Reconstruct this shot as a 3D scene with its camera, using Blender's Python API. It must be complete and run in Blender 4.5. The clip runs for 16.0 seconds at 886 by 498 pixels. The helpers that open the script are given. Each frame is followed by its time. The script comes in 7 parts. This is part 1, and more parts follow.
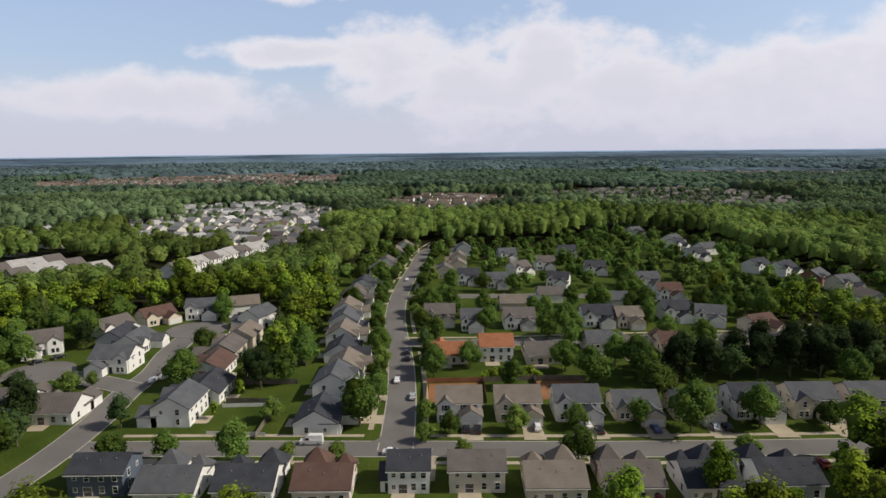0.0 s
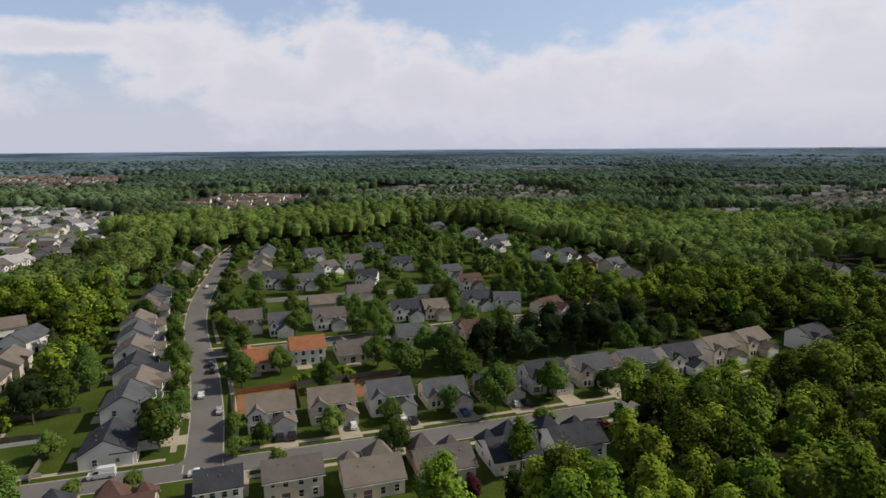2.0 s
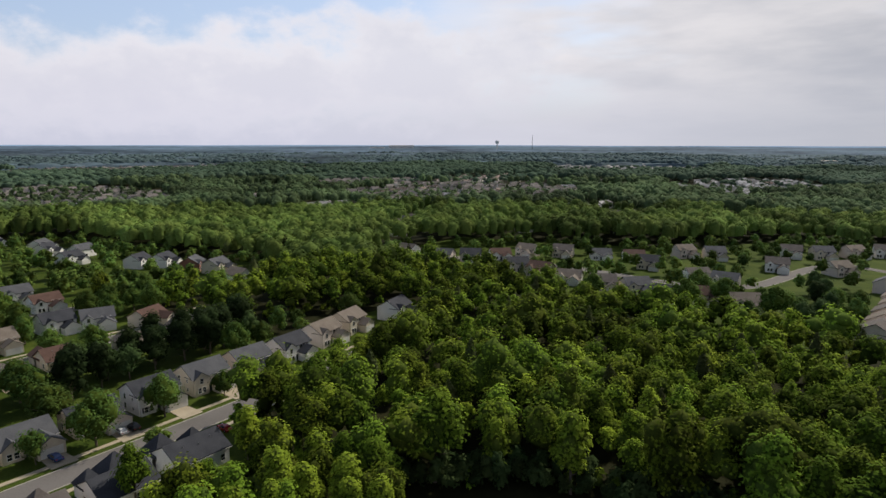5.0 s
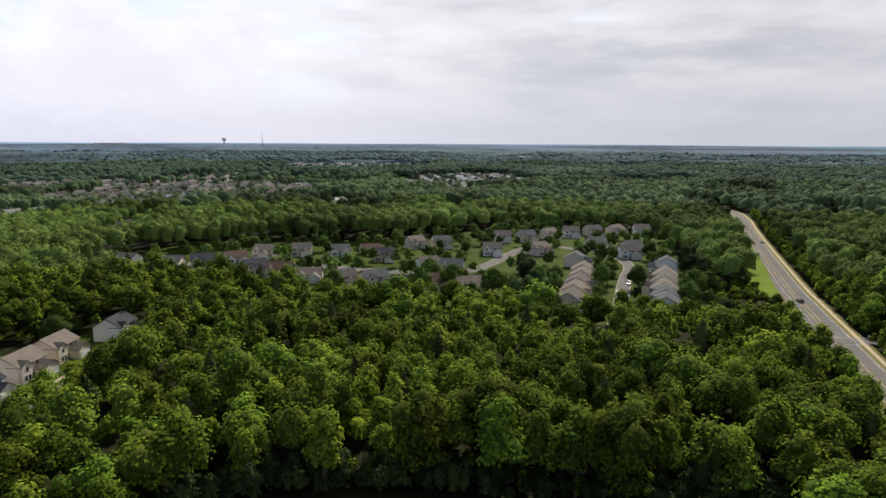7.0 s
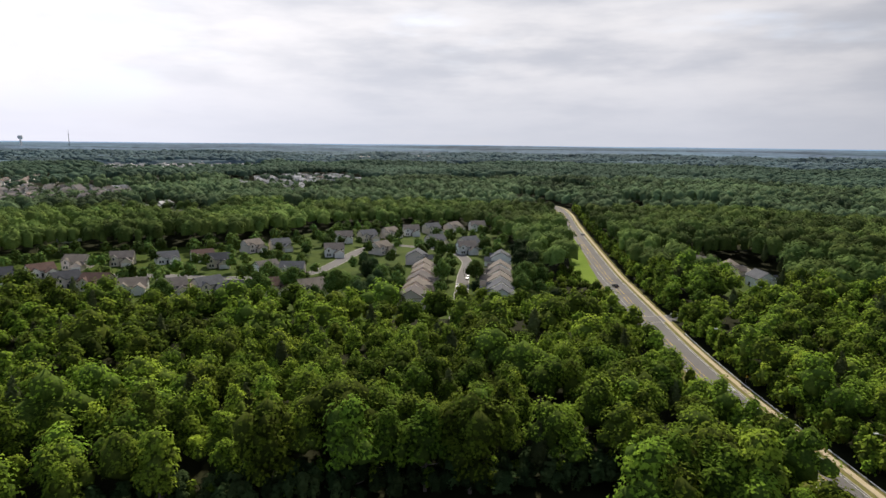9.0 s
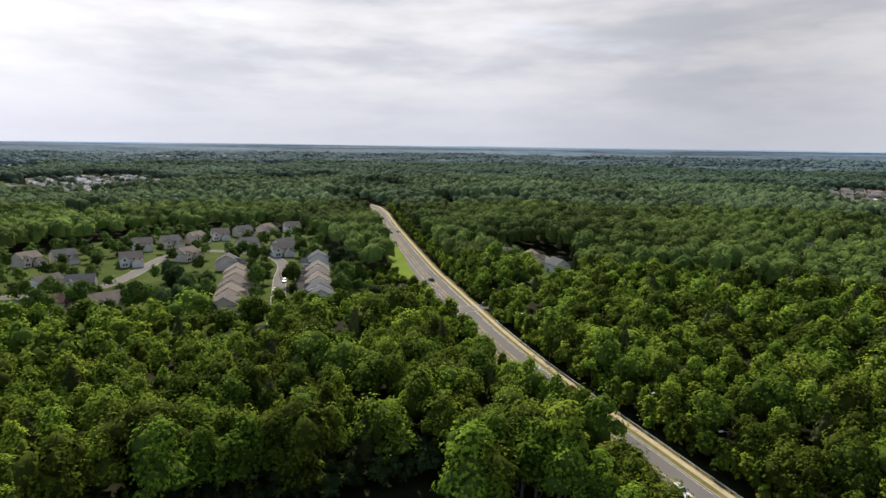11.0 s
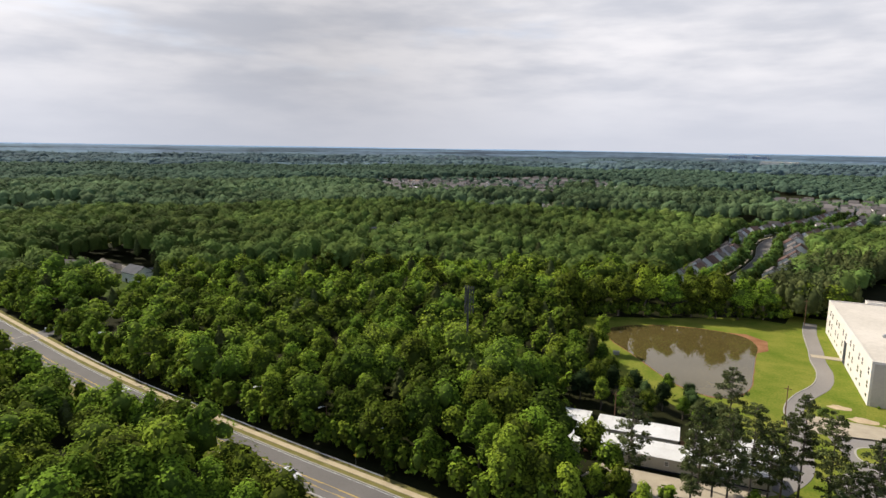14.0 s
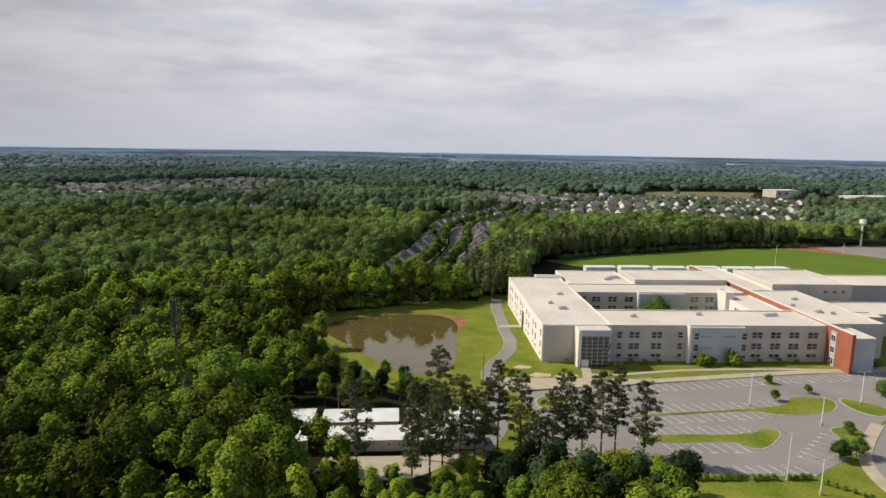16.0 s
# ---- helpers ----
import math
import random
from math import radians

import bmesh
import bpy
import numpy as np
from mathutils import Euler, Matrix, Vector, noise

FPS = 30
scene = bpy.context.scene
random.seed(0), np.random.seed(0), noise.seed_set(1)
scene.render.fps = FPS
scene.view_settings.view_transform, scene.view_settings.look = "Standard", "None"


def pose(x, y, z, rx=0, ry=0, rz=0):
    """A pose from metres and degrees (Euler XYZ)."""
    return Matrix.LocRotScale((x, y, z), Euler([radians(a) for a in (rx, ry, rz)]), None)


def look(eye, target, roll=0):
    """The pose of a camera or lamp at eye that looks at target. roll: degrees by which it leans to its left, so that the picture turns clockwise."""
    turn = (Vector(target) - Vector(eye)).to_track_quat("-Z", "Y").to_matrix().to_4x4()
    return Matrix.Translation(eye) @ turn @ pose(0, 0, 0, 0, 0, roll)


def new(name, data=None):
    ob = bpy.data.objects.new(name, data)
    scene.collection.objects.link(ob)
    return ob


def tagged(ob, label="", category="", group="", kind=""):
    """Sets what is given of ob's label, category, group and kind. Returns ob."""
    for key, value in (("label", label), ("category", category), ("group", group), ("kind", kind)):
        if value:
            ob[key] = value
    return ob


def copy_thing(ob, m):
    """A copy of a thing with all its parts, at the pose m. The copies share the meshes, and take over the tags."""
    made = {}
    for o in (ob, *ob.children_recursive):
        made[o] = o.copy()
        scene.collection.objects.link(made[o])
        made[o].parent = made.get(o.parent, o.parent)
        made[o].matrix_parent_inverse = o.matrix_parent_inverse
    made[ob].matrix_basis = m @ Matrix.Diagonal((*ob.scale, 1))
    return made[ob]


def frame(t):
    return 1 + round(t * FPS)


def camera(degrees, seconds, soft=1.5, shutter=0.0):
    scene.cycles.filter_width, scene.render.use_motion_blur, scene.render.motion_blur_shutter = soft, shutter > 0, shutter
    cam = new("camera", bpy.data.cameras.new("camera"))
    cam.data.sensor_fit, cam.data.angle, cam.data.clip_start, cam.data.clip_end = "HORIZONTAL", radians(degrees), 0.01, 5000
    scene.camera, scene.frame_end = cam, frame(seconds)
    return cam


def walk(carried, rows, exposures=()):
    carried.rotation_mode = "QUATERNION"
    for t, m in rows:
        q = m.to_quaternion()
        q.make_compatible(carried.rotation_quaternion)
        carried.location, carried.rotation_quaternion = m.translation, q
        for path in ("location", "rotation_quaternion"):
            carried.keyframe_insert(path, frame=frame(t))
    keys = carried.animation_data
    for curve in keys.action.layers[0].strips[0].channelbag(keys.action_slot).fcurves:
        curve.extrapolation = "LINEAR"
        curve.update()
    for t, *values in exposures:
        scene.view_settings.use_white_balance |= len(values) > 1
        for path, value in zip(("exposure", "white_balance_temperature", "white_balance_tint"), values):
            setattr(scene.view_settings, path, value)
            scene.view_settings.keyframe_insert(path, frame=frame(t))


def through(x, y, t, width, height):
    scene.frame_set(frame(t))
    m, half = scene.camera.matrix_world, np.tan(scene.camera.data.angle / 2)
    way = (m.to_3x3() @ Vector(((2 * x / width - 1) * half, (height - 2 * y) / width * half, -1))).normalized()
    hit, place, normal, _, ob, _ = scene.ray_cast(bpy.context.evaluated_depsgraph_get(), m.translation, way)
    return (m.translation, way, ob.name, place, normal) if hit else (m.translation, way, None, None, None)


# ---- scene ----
# The drone hovers at 70 m and turns on the spot.
cam = camera(71.12, 16.0)
PATH = [
    (0.0, pose(0, 0, 70, 80.91, 0.61, 0.00)),
    (0.5, pose(0, 0, 70, 80.86, 0.48, -3.90)),
    (1.0, pose(0, 0, 70, 80.77, 0.50, -8.56)),
    (1.5, pose(0, 0, 70, 80.71, 0.44, -13.09)),
    (2.0, pose(0, 0, 70, 80.64, 0.40, -17.85)),
    (2.5, pose(0, 0, 70, 80.57, 0.37, -22.69)),
    (3.0, pose(0, 0, 70, 80.49, 0.35, -27.87)),
    (3.5, pose(0, 0, 70, 80.41, 0.33, -33.60)),
    (4.0, pose(0, 0, 70, 80.37, 0.34, -39.83)),
    (4.5, pose(0, 0, 70, 80.31, 0.10, -46.91)),
    (7.0, pose(0, 0, 70, 80.13, -0.27, -77.84)),
    (7.5, pose(0, 0, 70, 80.17, -0.41, -83.30)),
    (8.0, pose(0, 0, 70, 80.19, -0.50, -86.86)),
    (10.5, pose(0, 0, 70, 80.28, -0.67, -103.92)),
    (11.0, pose(0, 0, 70, 80.32, -0.74, -109.52)),
    (11.5, pose(0, 0, 70, 80.39, -0.76, -115.53)),
    (12.0, pose(0, 0, 70, 80.42, -0.79, -121.79)),
    (12.5, pose(0, 0, 70, 80.45, -0.84, -127.91)),
    (13.0, pose(0, 0, 70, 80.48, -0.90, -134.03)),
    (13.5, pose(0, 0, 70, 80.53, -0.89, -140.53)),
    (14.0, pose(0, 0, 70, 80.56, -0.88, -146.91)),
    (14.5, pose(0, 0, 70, 80.64, -0.82, -152.99)),
    (15.0, pose(0, 0, 70, 80.76, -0.91, -159.47)),
    (15.5, pose(0, 0, 70, 80.85, -0.85, -166.22)),
    (16.0, pose(0, 0, 70, 80.91, -0.93, -173.34)),
]
EXPOSURES = [(0, -0.4), (2, -0.5), (3.5, -0.5), (4.5, -0.44), (7, -0.06), (8, 0.02), (11, 0.14), (13.5, 0.2), (16, -0.06)]
walk(cam, PATH, EXPOSURES)

# ---- light: a sun in the east, a sky with broken cloud ----
SUN_AZ, SUN_EL = 96.0, 41.0          # degrees clockwise from +y, above the horizon
sun_dir = Vector((math.sin(radians(SUN_AZ)) * math.cos(radians(SUN_EL)),
                  math.cos(radians(SUN_AZ)) * math.cos(radians(SUN_EL)), math.sin(radians(SUN_EL))))
sun = new("sun", bpy.data.lights.new("sun", "SUN"))
sun.data.energy, sun.data.angle, sun.data.color = 5.0, radians(1.0), (1.0, 0.92, 0.79)
sun.matrix_world = look(sun_dir * 300, (0, 0, 0))

world = bpy.data.worlds.new("sky")
scene.world = world
world.use_nodes = True
wn, wl = world.node_tree.nodes, world.node_tree.links
wn.clear()


def wmath(op, a, b=0.0, clamp=False):
    n = wn.new("ShaderNodeMath")
    n.operation, n.use_clamp = op, clamp
    for i, v in enumerate((a, b)):
        if isinstance(v, (int, float)):
            n.inputs[i].default_value = v
        else:
            wl.new(v, n.inputs[i])
    return n.outputs[0]


def wmix(fac, a, b):
    n = wn.new("ShaderNodeMix")
    n.data_type = "RGBA"
    for i, v in ((0, fac), (6, a), (7, b)):
        if isinstance(v, (int, float)):
            n.inputs[i].default_value = v
        elif isinstance(v, tuple):
            n.inputs[i].default_value = (*v, 1)
        else:
            wl.new(v, n.inputs[i])
    return n.outputs[2]


def wramp(x, lo, hi, a=0.0, b=1.0):
    n = wn.new("ShaderNodeMapRange")
    n.interpolation_type = "SMOOTHSTEP"
    wl.new(x, n.inputs[0])
    for i, v in enumerate((lo, hi, a, b)):
        n.inputs[i + 1].default_value = v
    return n.outputs[0]


def wnoise(vec, scale, detail=6.0, rough=0.55, stretch=(1, 1, 1), shift=(0, 0, 0)):
    m = wn.new("ShaderNodeMapping")
    m.inputs["Scale"].default_value, m.inputs["Location"].default_value = stretch, shift
    wl.new(vec, m.inputs[0])
    n = wn.new("ShaderNodeTexNoise")
    n.inputs["Scale"].default_value, n.inputs["Detail"].default_value, n.inputs["Roughness"].default_value = scale, detail, rough
    wl.new(m.outputs[0], n.inputs["Vector"])
    return n.outputs[0]


def wblob(vec, az, el, wide, high):
    """How far a direction lies inside a cloud at that azimuth and height, 1 at its middle, below 0 outside."""
    c = (math.sin(radians(az)) * math.cos(radians(el)), math.cos(radians(az)) * math.cos(radians(el)), math.sin(radians(el)))
    d = wn.new("ShaderNodeVectorMath")
    d.operation = "SUBTRACT"
    wl.new(vec, d.inputs[0])
    d.inputs[1].default_value = c
    s = wn.new("ShaderNodeVectorMath")
    s.operation = "MULTIPLY"
    wl.new(d.outputs[0], s.inputs[0])
    s.inputs[1].default_value = (1 / radians(wide), 1 / radians(wide), 1 / radians(high))
    n = wn.new("ShaderNodeVectorMath")
    n.operation = "LENGTH"
    wl.new(s.outputs[0], n.inputs[0])
    return wmath("SUBTRACT", 1.0, n.outputs["Value"])


coord = wn.new("ShaderNodeTexCoord")
ray = coord.outputs["Generated"]
xyz = wn.new("ShaderNodeSeparateXYZ")
wl.new(ray, xyz.inputs[0])
dx, dy, dz = xyz.outputs
sky = wn.new("ShaderNodeTexSky")
sky.sky_type, sky.sun_disc = "NISHITA", False
sky.sun_elevation, sky.sun_rotation = radians(SUN_EL), radians(SUN_AZ)
sky.air_density, sky.dust_density, sky.ozone_density = 1.0, 2.0, 1.5
SKY_STRENGTH = 0.13
blue = wmix(0.45, sky.outputs[0], (4.4, 5.3, 7.4))
scaled = wn.new("ShaderNodeVectorMath")
scaled.operation = "SCALE"
wl.new(blue, scaled.inputs[0])
scaled.inputs["Scale"].default_value = SKY_STRENGTH
clear = scaled.outputs[0]

# cumulus in the north, grey layered cloud from the east round to the south, a dimmed clear sky in the unseen west
layer = wmath("SUBTRACT", 0.62, wmath("ADD", wmath("MULTIPLY", dy, 0.9), wmath("MULTIPLY", dx, -0.35)))
layer = wramp(layer, 0.0, 1.1)
billow = wnoise(ray, 11.0, 7.0, 0.55, (1, 1, 1.7), (3.1, 0.4, 0))
heap = wnoise(ray, 26.0, 5.0, 0.6, (1, 1, 1.4), (0.7, 2.4, 1.1))
fine = wnoise(ray, 3.6, 4.0, 0.5, (1, 1, 4.6), (1.7, 5.2, 0))
puffs = None
for az, el, wide, high in ((-4.5, 7.6, 6.5, 4.4), (3, 5.6, 9, 5.0), (9.5, 7.6, 7.5, 5.4), (16, 5.2, 10, 4.8), (27, 4.6, 14, 5.0), (39, 5.2, 15, 5.4),
                           (52, 6.4, 17, 6.0), (-24, 4.4, 12, 2.6), (-13, 13.8, 6.5, 1.5), (-13, 8.4, 8, 1.6), (-31, 13.4, 7, 0.8), (37.5, 13.6, 3, 0.7)):
    b = wblob(ray, az, el, wide, high)
    puffs = b if puffs is None else wmath("MAXIMUM", puffs, b)
edge = wmath("ADD", wmath("ADD", puffs, wmath("MULTIPLY", wmath("SUBTRACT", billow, 0.5), 1.5)), wmath("MULTIPLY", wmath("SUBTRACT", heap, 0.5), 0.5))
cumulus = wmath("MULTIPLY", wramp(edge, -0.04, 0.5), 0.88)
streaks = wramp(wmath("ADD", fine, wmath("MULTIPLY", layer, 0.42)), 0.52, 0.82)
low_haze = wramp(dz, 0.15, 0.0)
cover = wmath("MAXIMUM", cumulus, wmath("MULTIPLY", streaks, wramp(layer, 0.05, 0.5)))
bands = wmath("ADD", wmath("MULTIPLY", wnoise(ray, 3.4, 4.0, 0.5, (1, 1, 5.0), (7.3, 2.2, 1.0)), 0.75),
              wmath("MULTIPLY", wnoise(ray, 11.0, 5.0, 0.55, (1, 1, 4.0), (2.3, 4.2, 5.0)), 0.25))
grey = wmath("MULTIPLY", wramp(bands, 0.36, 0.66), layer)
white = wmix(wramp(edge, 0.1, 0.9), (0.90, 0.86, 0.89), (0.74, 0.72, 0.79))
white = wmix(wmath("MULTIPLY", layer, 0.6), white, (0.78, 0.78, 0.81))
cloud = wmix(grey, white, (0.56, 0.575, 0.64))
haze = wmix(layer, (0.66, 0.66, 0.78), (0.58, 0.60, 0.68))
colour = wmix(cover, clear, cloud)
colour = wmix(wmath("MULTIPLY", low_haze, 0.80), colour, haze)
# towards the unseen zenith and west the cloud opens, dimmed to deepen shade
deep = wmix(0.55, clear, (0.055, 0.065, 0.09))
colour = wmix(wramp(dz, 0.27, 0.6), colour, wmix(wramp(billow, 0.48, 0.62), deep, (0.17, 0.18, 0.21)))
dim_west = wramp(wmath("MULTIPLY", dx, -1.0), 0.62, 0.92)
colour = wmix(wmath("MULTIPLY", dim_west, 0.9), colour, wmix(0.62, clear, (0.135, 0.155, 0.205)))
back = wn.new("ShaderNodeBackground")
wl.new(colour, back.inputs[0])
# the cloud is brightest below the sun and heavier to the south-east
glow = wmath("MAXIMUM", wblob(ray, 66, 6, 46, 30), 0.0)
heavy = wmath("MAXIMUM", wblob(ray, 137, 8, 24, 20), 0.0)
level = wmath("ADD", wramp(dy, -0.3, 0.9, 1.0, 1.30), wmath("SUBTRACT", wmath("MULTIPLY", glow, 0.07), wmath("MULTIPLY", heavy, 0.28)))
wl.new(level, back.inputs[1])
wout = wn.new("ShaderNodeOutputWorld")
wl.new(back.outputs[0], wout.inputs[0])

# ---- materials ----
def mat(name, a, b, rough=0.85, coarse=0.15, fine=3.0, bump=0.0, metal=0.0, spec=0.25, vary=0.0, lap=0.0, tint=False,
        island=0.0):
    """Two tones mixed by noise at two sizes. vary: by object; lap: courses of boards of that height; tint: by the tree."""
    m = bpy.data.materials.new(name)
    m.use_nodes = True
    n, l = m.node_tree.nodes, m.node_tree.links
    p = n["Principled BSDF"]
    geo = n.new("ShaderNodeNewGeometry")

    def tex(scale, detail):
        t = n.new("ShaderNodeTexNoise")
        t.inputs["Scale"].default_value, t.inputs["Detail"].default_value = scale, detail
        l.new(geo.outputs["Position"], t.inputs["Vector"])
        return t.outputs[0]

    def op(kind, x, y):
        t = n.new("ShaderNodeMath")
        t.operation = kind
        for i, v in enumerate((x, y)):
            if isinstance(v, (int, float)):
                t.inputs[i].default_value = v
            else:
                l.new(v, t.inputs[i])
        return t.outputs[0]

    grain = tex(fine, 3.0)
    f = op("ADD", op("MULTIPLY", tex(coarse, 4.0), 1.1), op("MULTIPLY", grain, 0.7))
    ramp = n.new("ShaderNodeMapRange")
    ramp.inputs[1].default_value, ramp.inputs[2].default_value = 0.6, 1.2
    l.new(f, ramp.inputs[0])
    mix = n.new("ShaderNodeMix")
    mix.data_type = "RGBA"
    mix.inputs[6].default_value, mix.inputs[7].default_value = (*a, 1), (*b, 1)
    l.new(ramp.outputs[0], mix.inputs[0])
    colour = mix.outputs[2]
    if vary or tint or island:
        hsv = n.new("ShaderNodeHueSaturation")
        l.new(colour, hsv.inputs["Color"])
        if tint:
            at = n.new("ShaderNodeAttribute")
            at.attribute_name = "tint"
            l.new(op("ADD", 0.5, op("MULTIPLY", op("SUBTRACT", at.outputs["Fac"], 0.5), 0.028)), hsv.inputs["Hue"])
            at2 = n.new("ShaderNodeAttribute")
            at2.attribute_name = "tone"
            l.new(op("ADD", 0.38, op("MULTIPLY", at2.outputs["Fac"], 1.1)), hsv.inputs["Value"])
        elif island:
            l.new(op("ADD", 1 - island, op("MULTIPLY", geo.outputs["Random Per Island"], 2 * island)), hsv.inputs["Value"])
        else:
            info = n.new("ShaderNodeObjectInfo")
            l.new(op("ADD", 1 - vary, op("MULTIPLY", info.outputs["Random"], 2 * vary)), hsv.inputs["Value"])
        colour = hsv.outputs[0]
    l.new(colour, p.inputs["Base Color"])
    p.inputs["Roughness"].default_value, p.inputs["Metallic"].default_value = rough, metal
    p.inputs["Specular IOR Level"].default_value = spec
    if bump or lap:
        bp = n.new("ShaderNodeBump")
        bp.inputs["Strength"].default_value = max(bump, 0.4 if lap else 0)
        if lap:
            sep = n.new("ShaderNodeSeparateXYZ")
            l.new(geo.outputs["Position"], sep.inputs[0])
            l.new(op("MULTIPLY", op("FRACT", op("DIVIDE", sep.outputs[2], lap), 0), lap), bp.inputs["Height"])
            bp.inputs["Distance"].default_value = 0.15
        else:
            bp.inputs["Distance"].default_value = 0.12
            l.new(grain, bp.inputs["Height"])
        l.new(bp.outputs[0], p.inputs["Normal"])
    return m


def leaf_mat(name, a, b, through=0.3):
    m = mat(name, a, b, rough=0.9, coarse=0.05, fine=0.9, spec=0.04, tint=True)
    n, l = m.node_tree.nodes, m.node_tree.links
    p = n["Principled BSDF"]
    src = p.inputs["Base Color"].links[0].from_socket
    t = n.new("ShaderNodeBsdfTranslucent")
    l.new(src, t.inputs["Color"])
    mx = n.new("ShaderNodeMixShader")
    mx.inputs[0].default_value = through
    l.new(p.outputs[0], mx.inputs[1])
    l.new(t.outputs[0], mx.inputs[2])
    l.new(mx.outputs[0], n["Material Output"].inputs["Surface"])
    return m


LEAF = leaf_mat("leaves", (0.079, 0.137, 0.014), (0.228, 0.308, 0.027), 0.08)
GARDEN = leaf_mat("garden leaves", (0.056, 0.108, 0.027), (0.148, 0.226, 0.046), 0.1)
NEEDLE = leaf_mat("needles", (0.052, 0.066, 0.024), (0.110, 0.128, 0.044), 0.1)
# the farther the wood, the more blue haze is mixed into its leaf colour
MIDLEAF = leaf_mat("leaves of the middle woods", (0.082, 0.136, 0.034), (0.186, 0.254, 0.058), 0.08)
FARLEAF = leaf_mat("hazed far leaves", (0.078, 0.124, 0.060), (0.148, 0.208, 0.092), 0.08)
DISTANT = leaf_mat("hazed distant leaves", (0.068, 0.112, 0.072), (0.106, 0.160, 0.102), 0.08)
REMOTE = leaf_mat("hazed remote leaves", (0.088, 0.132, 0.138), (0.120, 0.170, 0.172), 0.05)
CANOPY = leaf_mat("hazed canopy of distant woods", (0.076, 0.112, 0.140), (0.114, 0.158, 0.186), 0.05)
SKYLINE = leaf_mat("hazed skyline leaves", (0.082, 0.122, 0.166), (0.116, 0.166, 0.216), 0.05)
EVERGREEN = leaf_mat("evergreen leaves", (0.026, 0.046, 0.016), (0.060, 0.088, 0.028), 0.15)
PLUM = leaf_mat("plum leaves", (0.045, 0.012, 0.018), (0.075, 0.022, 0.03))
# leaf colour darkened to imitate the shade inside a crown
SHADED_CORE = mat("inner leaves darkened for shade", (0.040, 0.066, 0.012), (0.098, 0.130, 0.022), rough=0.95, coarse=0.3, fine=2.4, bump=0.8, spec=0.02, tint=True)
BARK = mat("bark", (0.08, 0.062, 0.048), (0.16, 0.13, 0.10), coarse=0.8, fine=9, bump=0.6)
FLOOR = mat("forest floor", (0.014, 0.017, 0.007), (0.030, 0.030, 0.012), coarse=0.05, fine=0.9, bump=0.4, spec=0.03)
GRASS = mat("lawn", (0.034, 0.060, 0.010), (0.080, 0.106, 0.020), coarse=0.09, fine=1.3, bump=0.3, spec=0.03)
MEADOW = mat("rough grass", (0.085, 0.140, 0.012), (0.240, 0.235, 0.045), coarse=0.10, fine=1.6, bump=0.4, spec=0.03)
WEDGE = mat("fresh verge grass", (0.115, 0.185, 0.018), (0.175, 0.245, 0.030), coarse=0.06, fine=1.2, bump=0.2, spec=0.03)
FIELD = mat("playing field", (0.090, 0.145, 0.020), (0.130, 0.188, 0.030), coarse=0.02, fine=0.5, bump=0.1, spec=0.03)
DRY = mat("dry verge grass", (0.13, 0.125, 0.035), (0.23, 0.20, 0.08), coarse=0.25, fine=2.0, bump=0.3, spec=0.03)
DIRT = mat("bare red clay", (0.21, 0.095, 0.045), (0.34, 0.18, 0.095), coarse=0.2, fine=2.5, bump=0.4, spec=0.03)
SAND = mat("bare sand", (0.42, 0.31, 0.19), (0.56, 0.44, 0.29), coarse=0.4, fine=3)
ASPHALT = mat("asphalt", (0.140, 0.130, 0.123), (0.192, 0.180, 0.171), rough=0.9, coarse=0.08, fine=2.5, bump=0.05, spec=0.1)
ASPHALT_OLD = mat("pale asphalt", (0.215, 0.198, 0.182), (0.285, 0.262, 0.242), rough=0.9, coarse=0.06, fine=2.0, bump=0.05, spec=0.1)
CONCRETE = mat("concrete", (0.36, 0.305, 0.225), (0.48, 0.415, 0.315), coarse=0.3, fine=3.5, spec=0.1)
BUFF = mat("buff concrete", (0.42, 0.34, 0.22), (0.54, 0.45, 0.31), coarse=0.3, fine=3.5, spec=0.1)
KERB = mat("kerb concrete", (0.33, 0.31, 0.27), (0.44, 0.415, 0.365), coarse=0.4, fine=4, spec=0.1)
PAINT_W = mat("white road paint", (0.62, 0.62, 0.60), (0.78, 0.78, 0.76), coarse=0.7, fine=5)
PAINT_Y = mat("yellow road paint", (0.55, 0.38, 0.08), (0.70, 0.50, 0.12), coarse=0.7, fine=5)
GLASS = mat("window glass", (0.012, 0.016, 0.022), (0.030, 0.036, 0.044), rough=0.08, spec=0.9)
WHITE = mat("white trim paint", (0.66, 0.65, 0.62), (0.78, 0.77, 0.74), rough=0.55, coarse=0.6, fine=5)
DARKTRIM = mat("dark shutters", (0.020, 0.024, 0.034), (0.035, 0.038, 0.05), rough=0.6)
METAL = mat("galvanised steel", (0.36, 0.37, 0.38), (0.50, 0.51, 0.52), rough=0.45, metal=0.7)
BLACK = mat("black rubber", (0.012, 0.012, 0.013), (0.025, 0.025, 0.026), rough=0.85)
WATERM = mat("pond water", (0.085, 0.066, 0.022), (0.115, 0.088, 0.030), rough=0.03, coarse=0.03, fine=0.2, spec=0.5)
ROOFS = {}
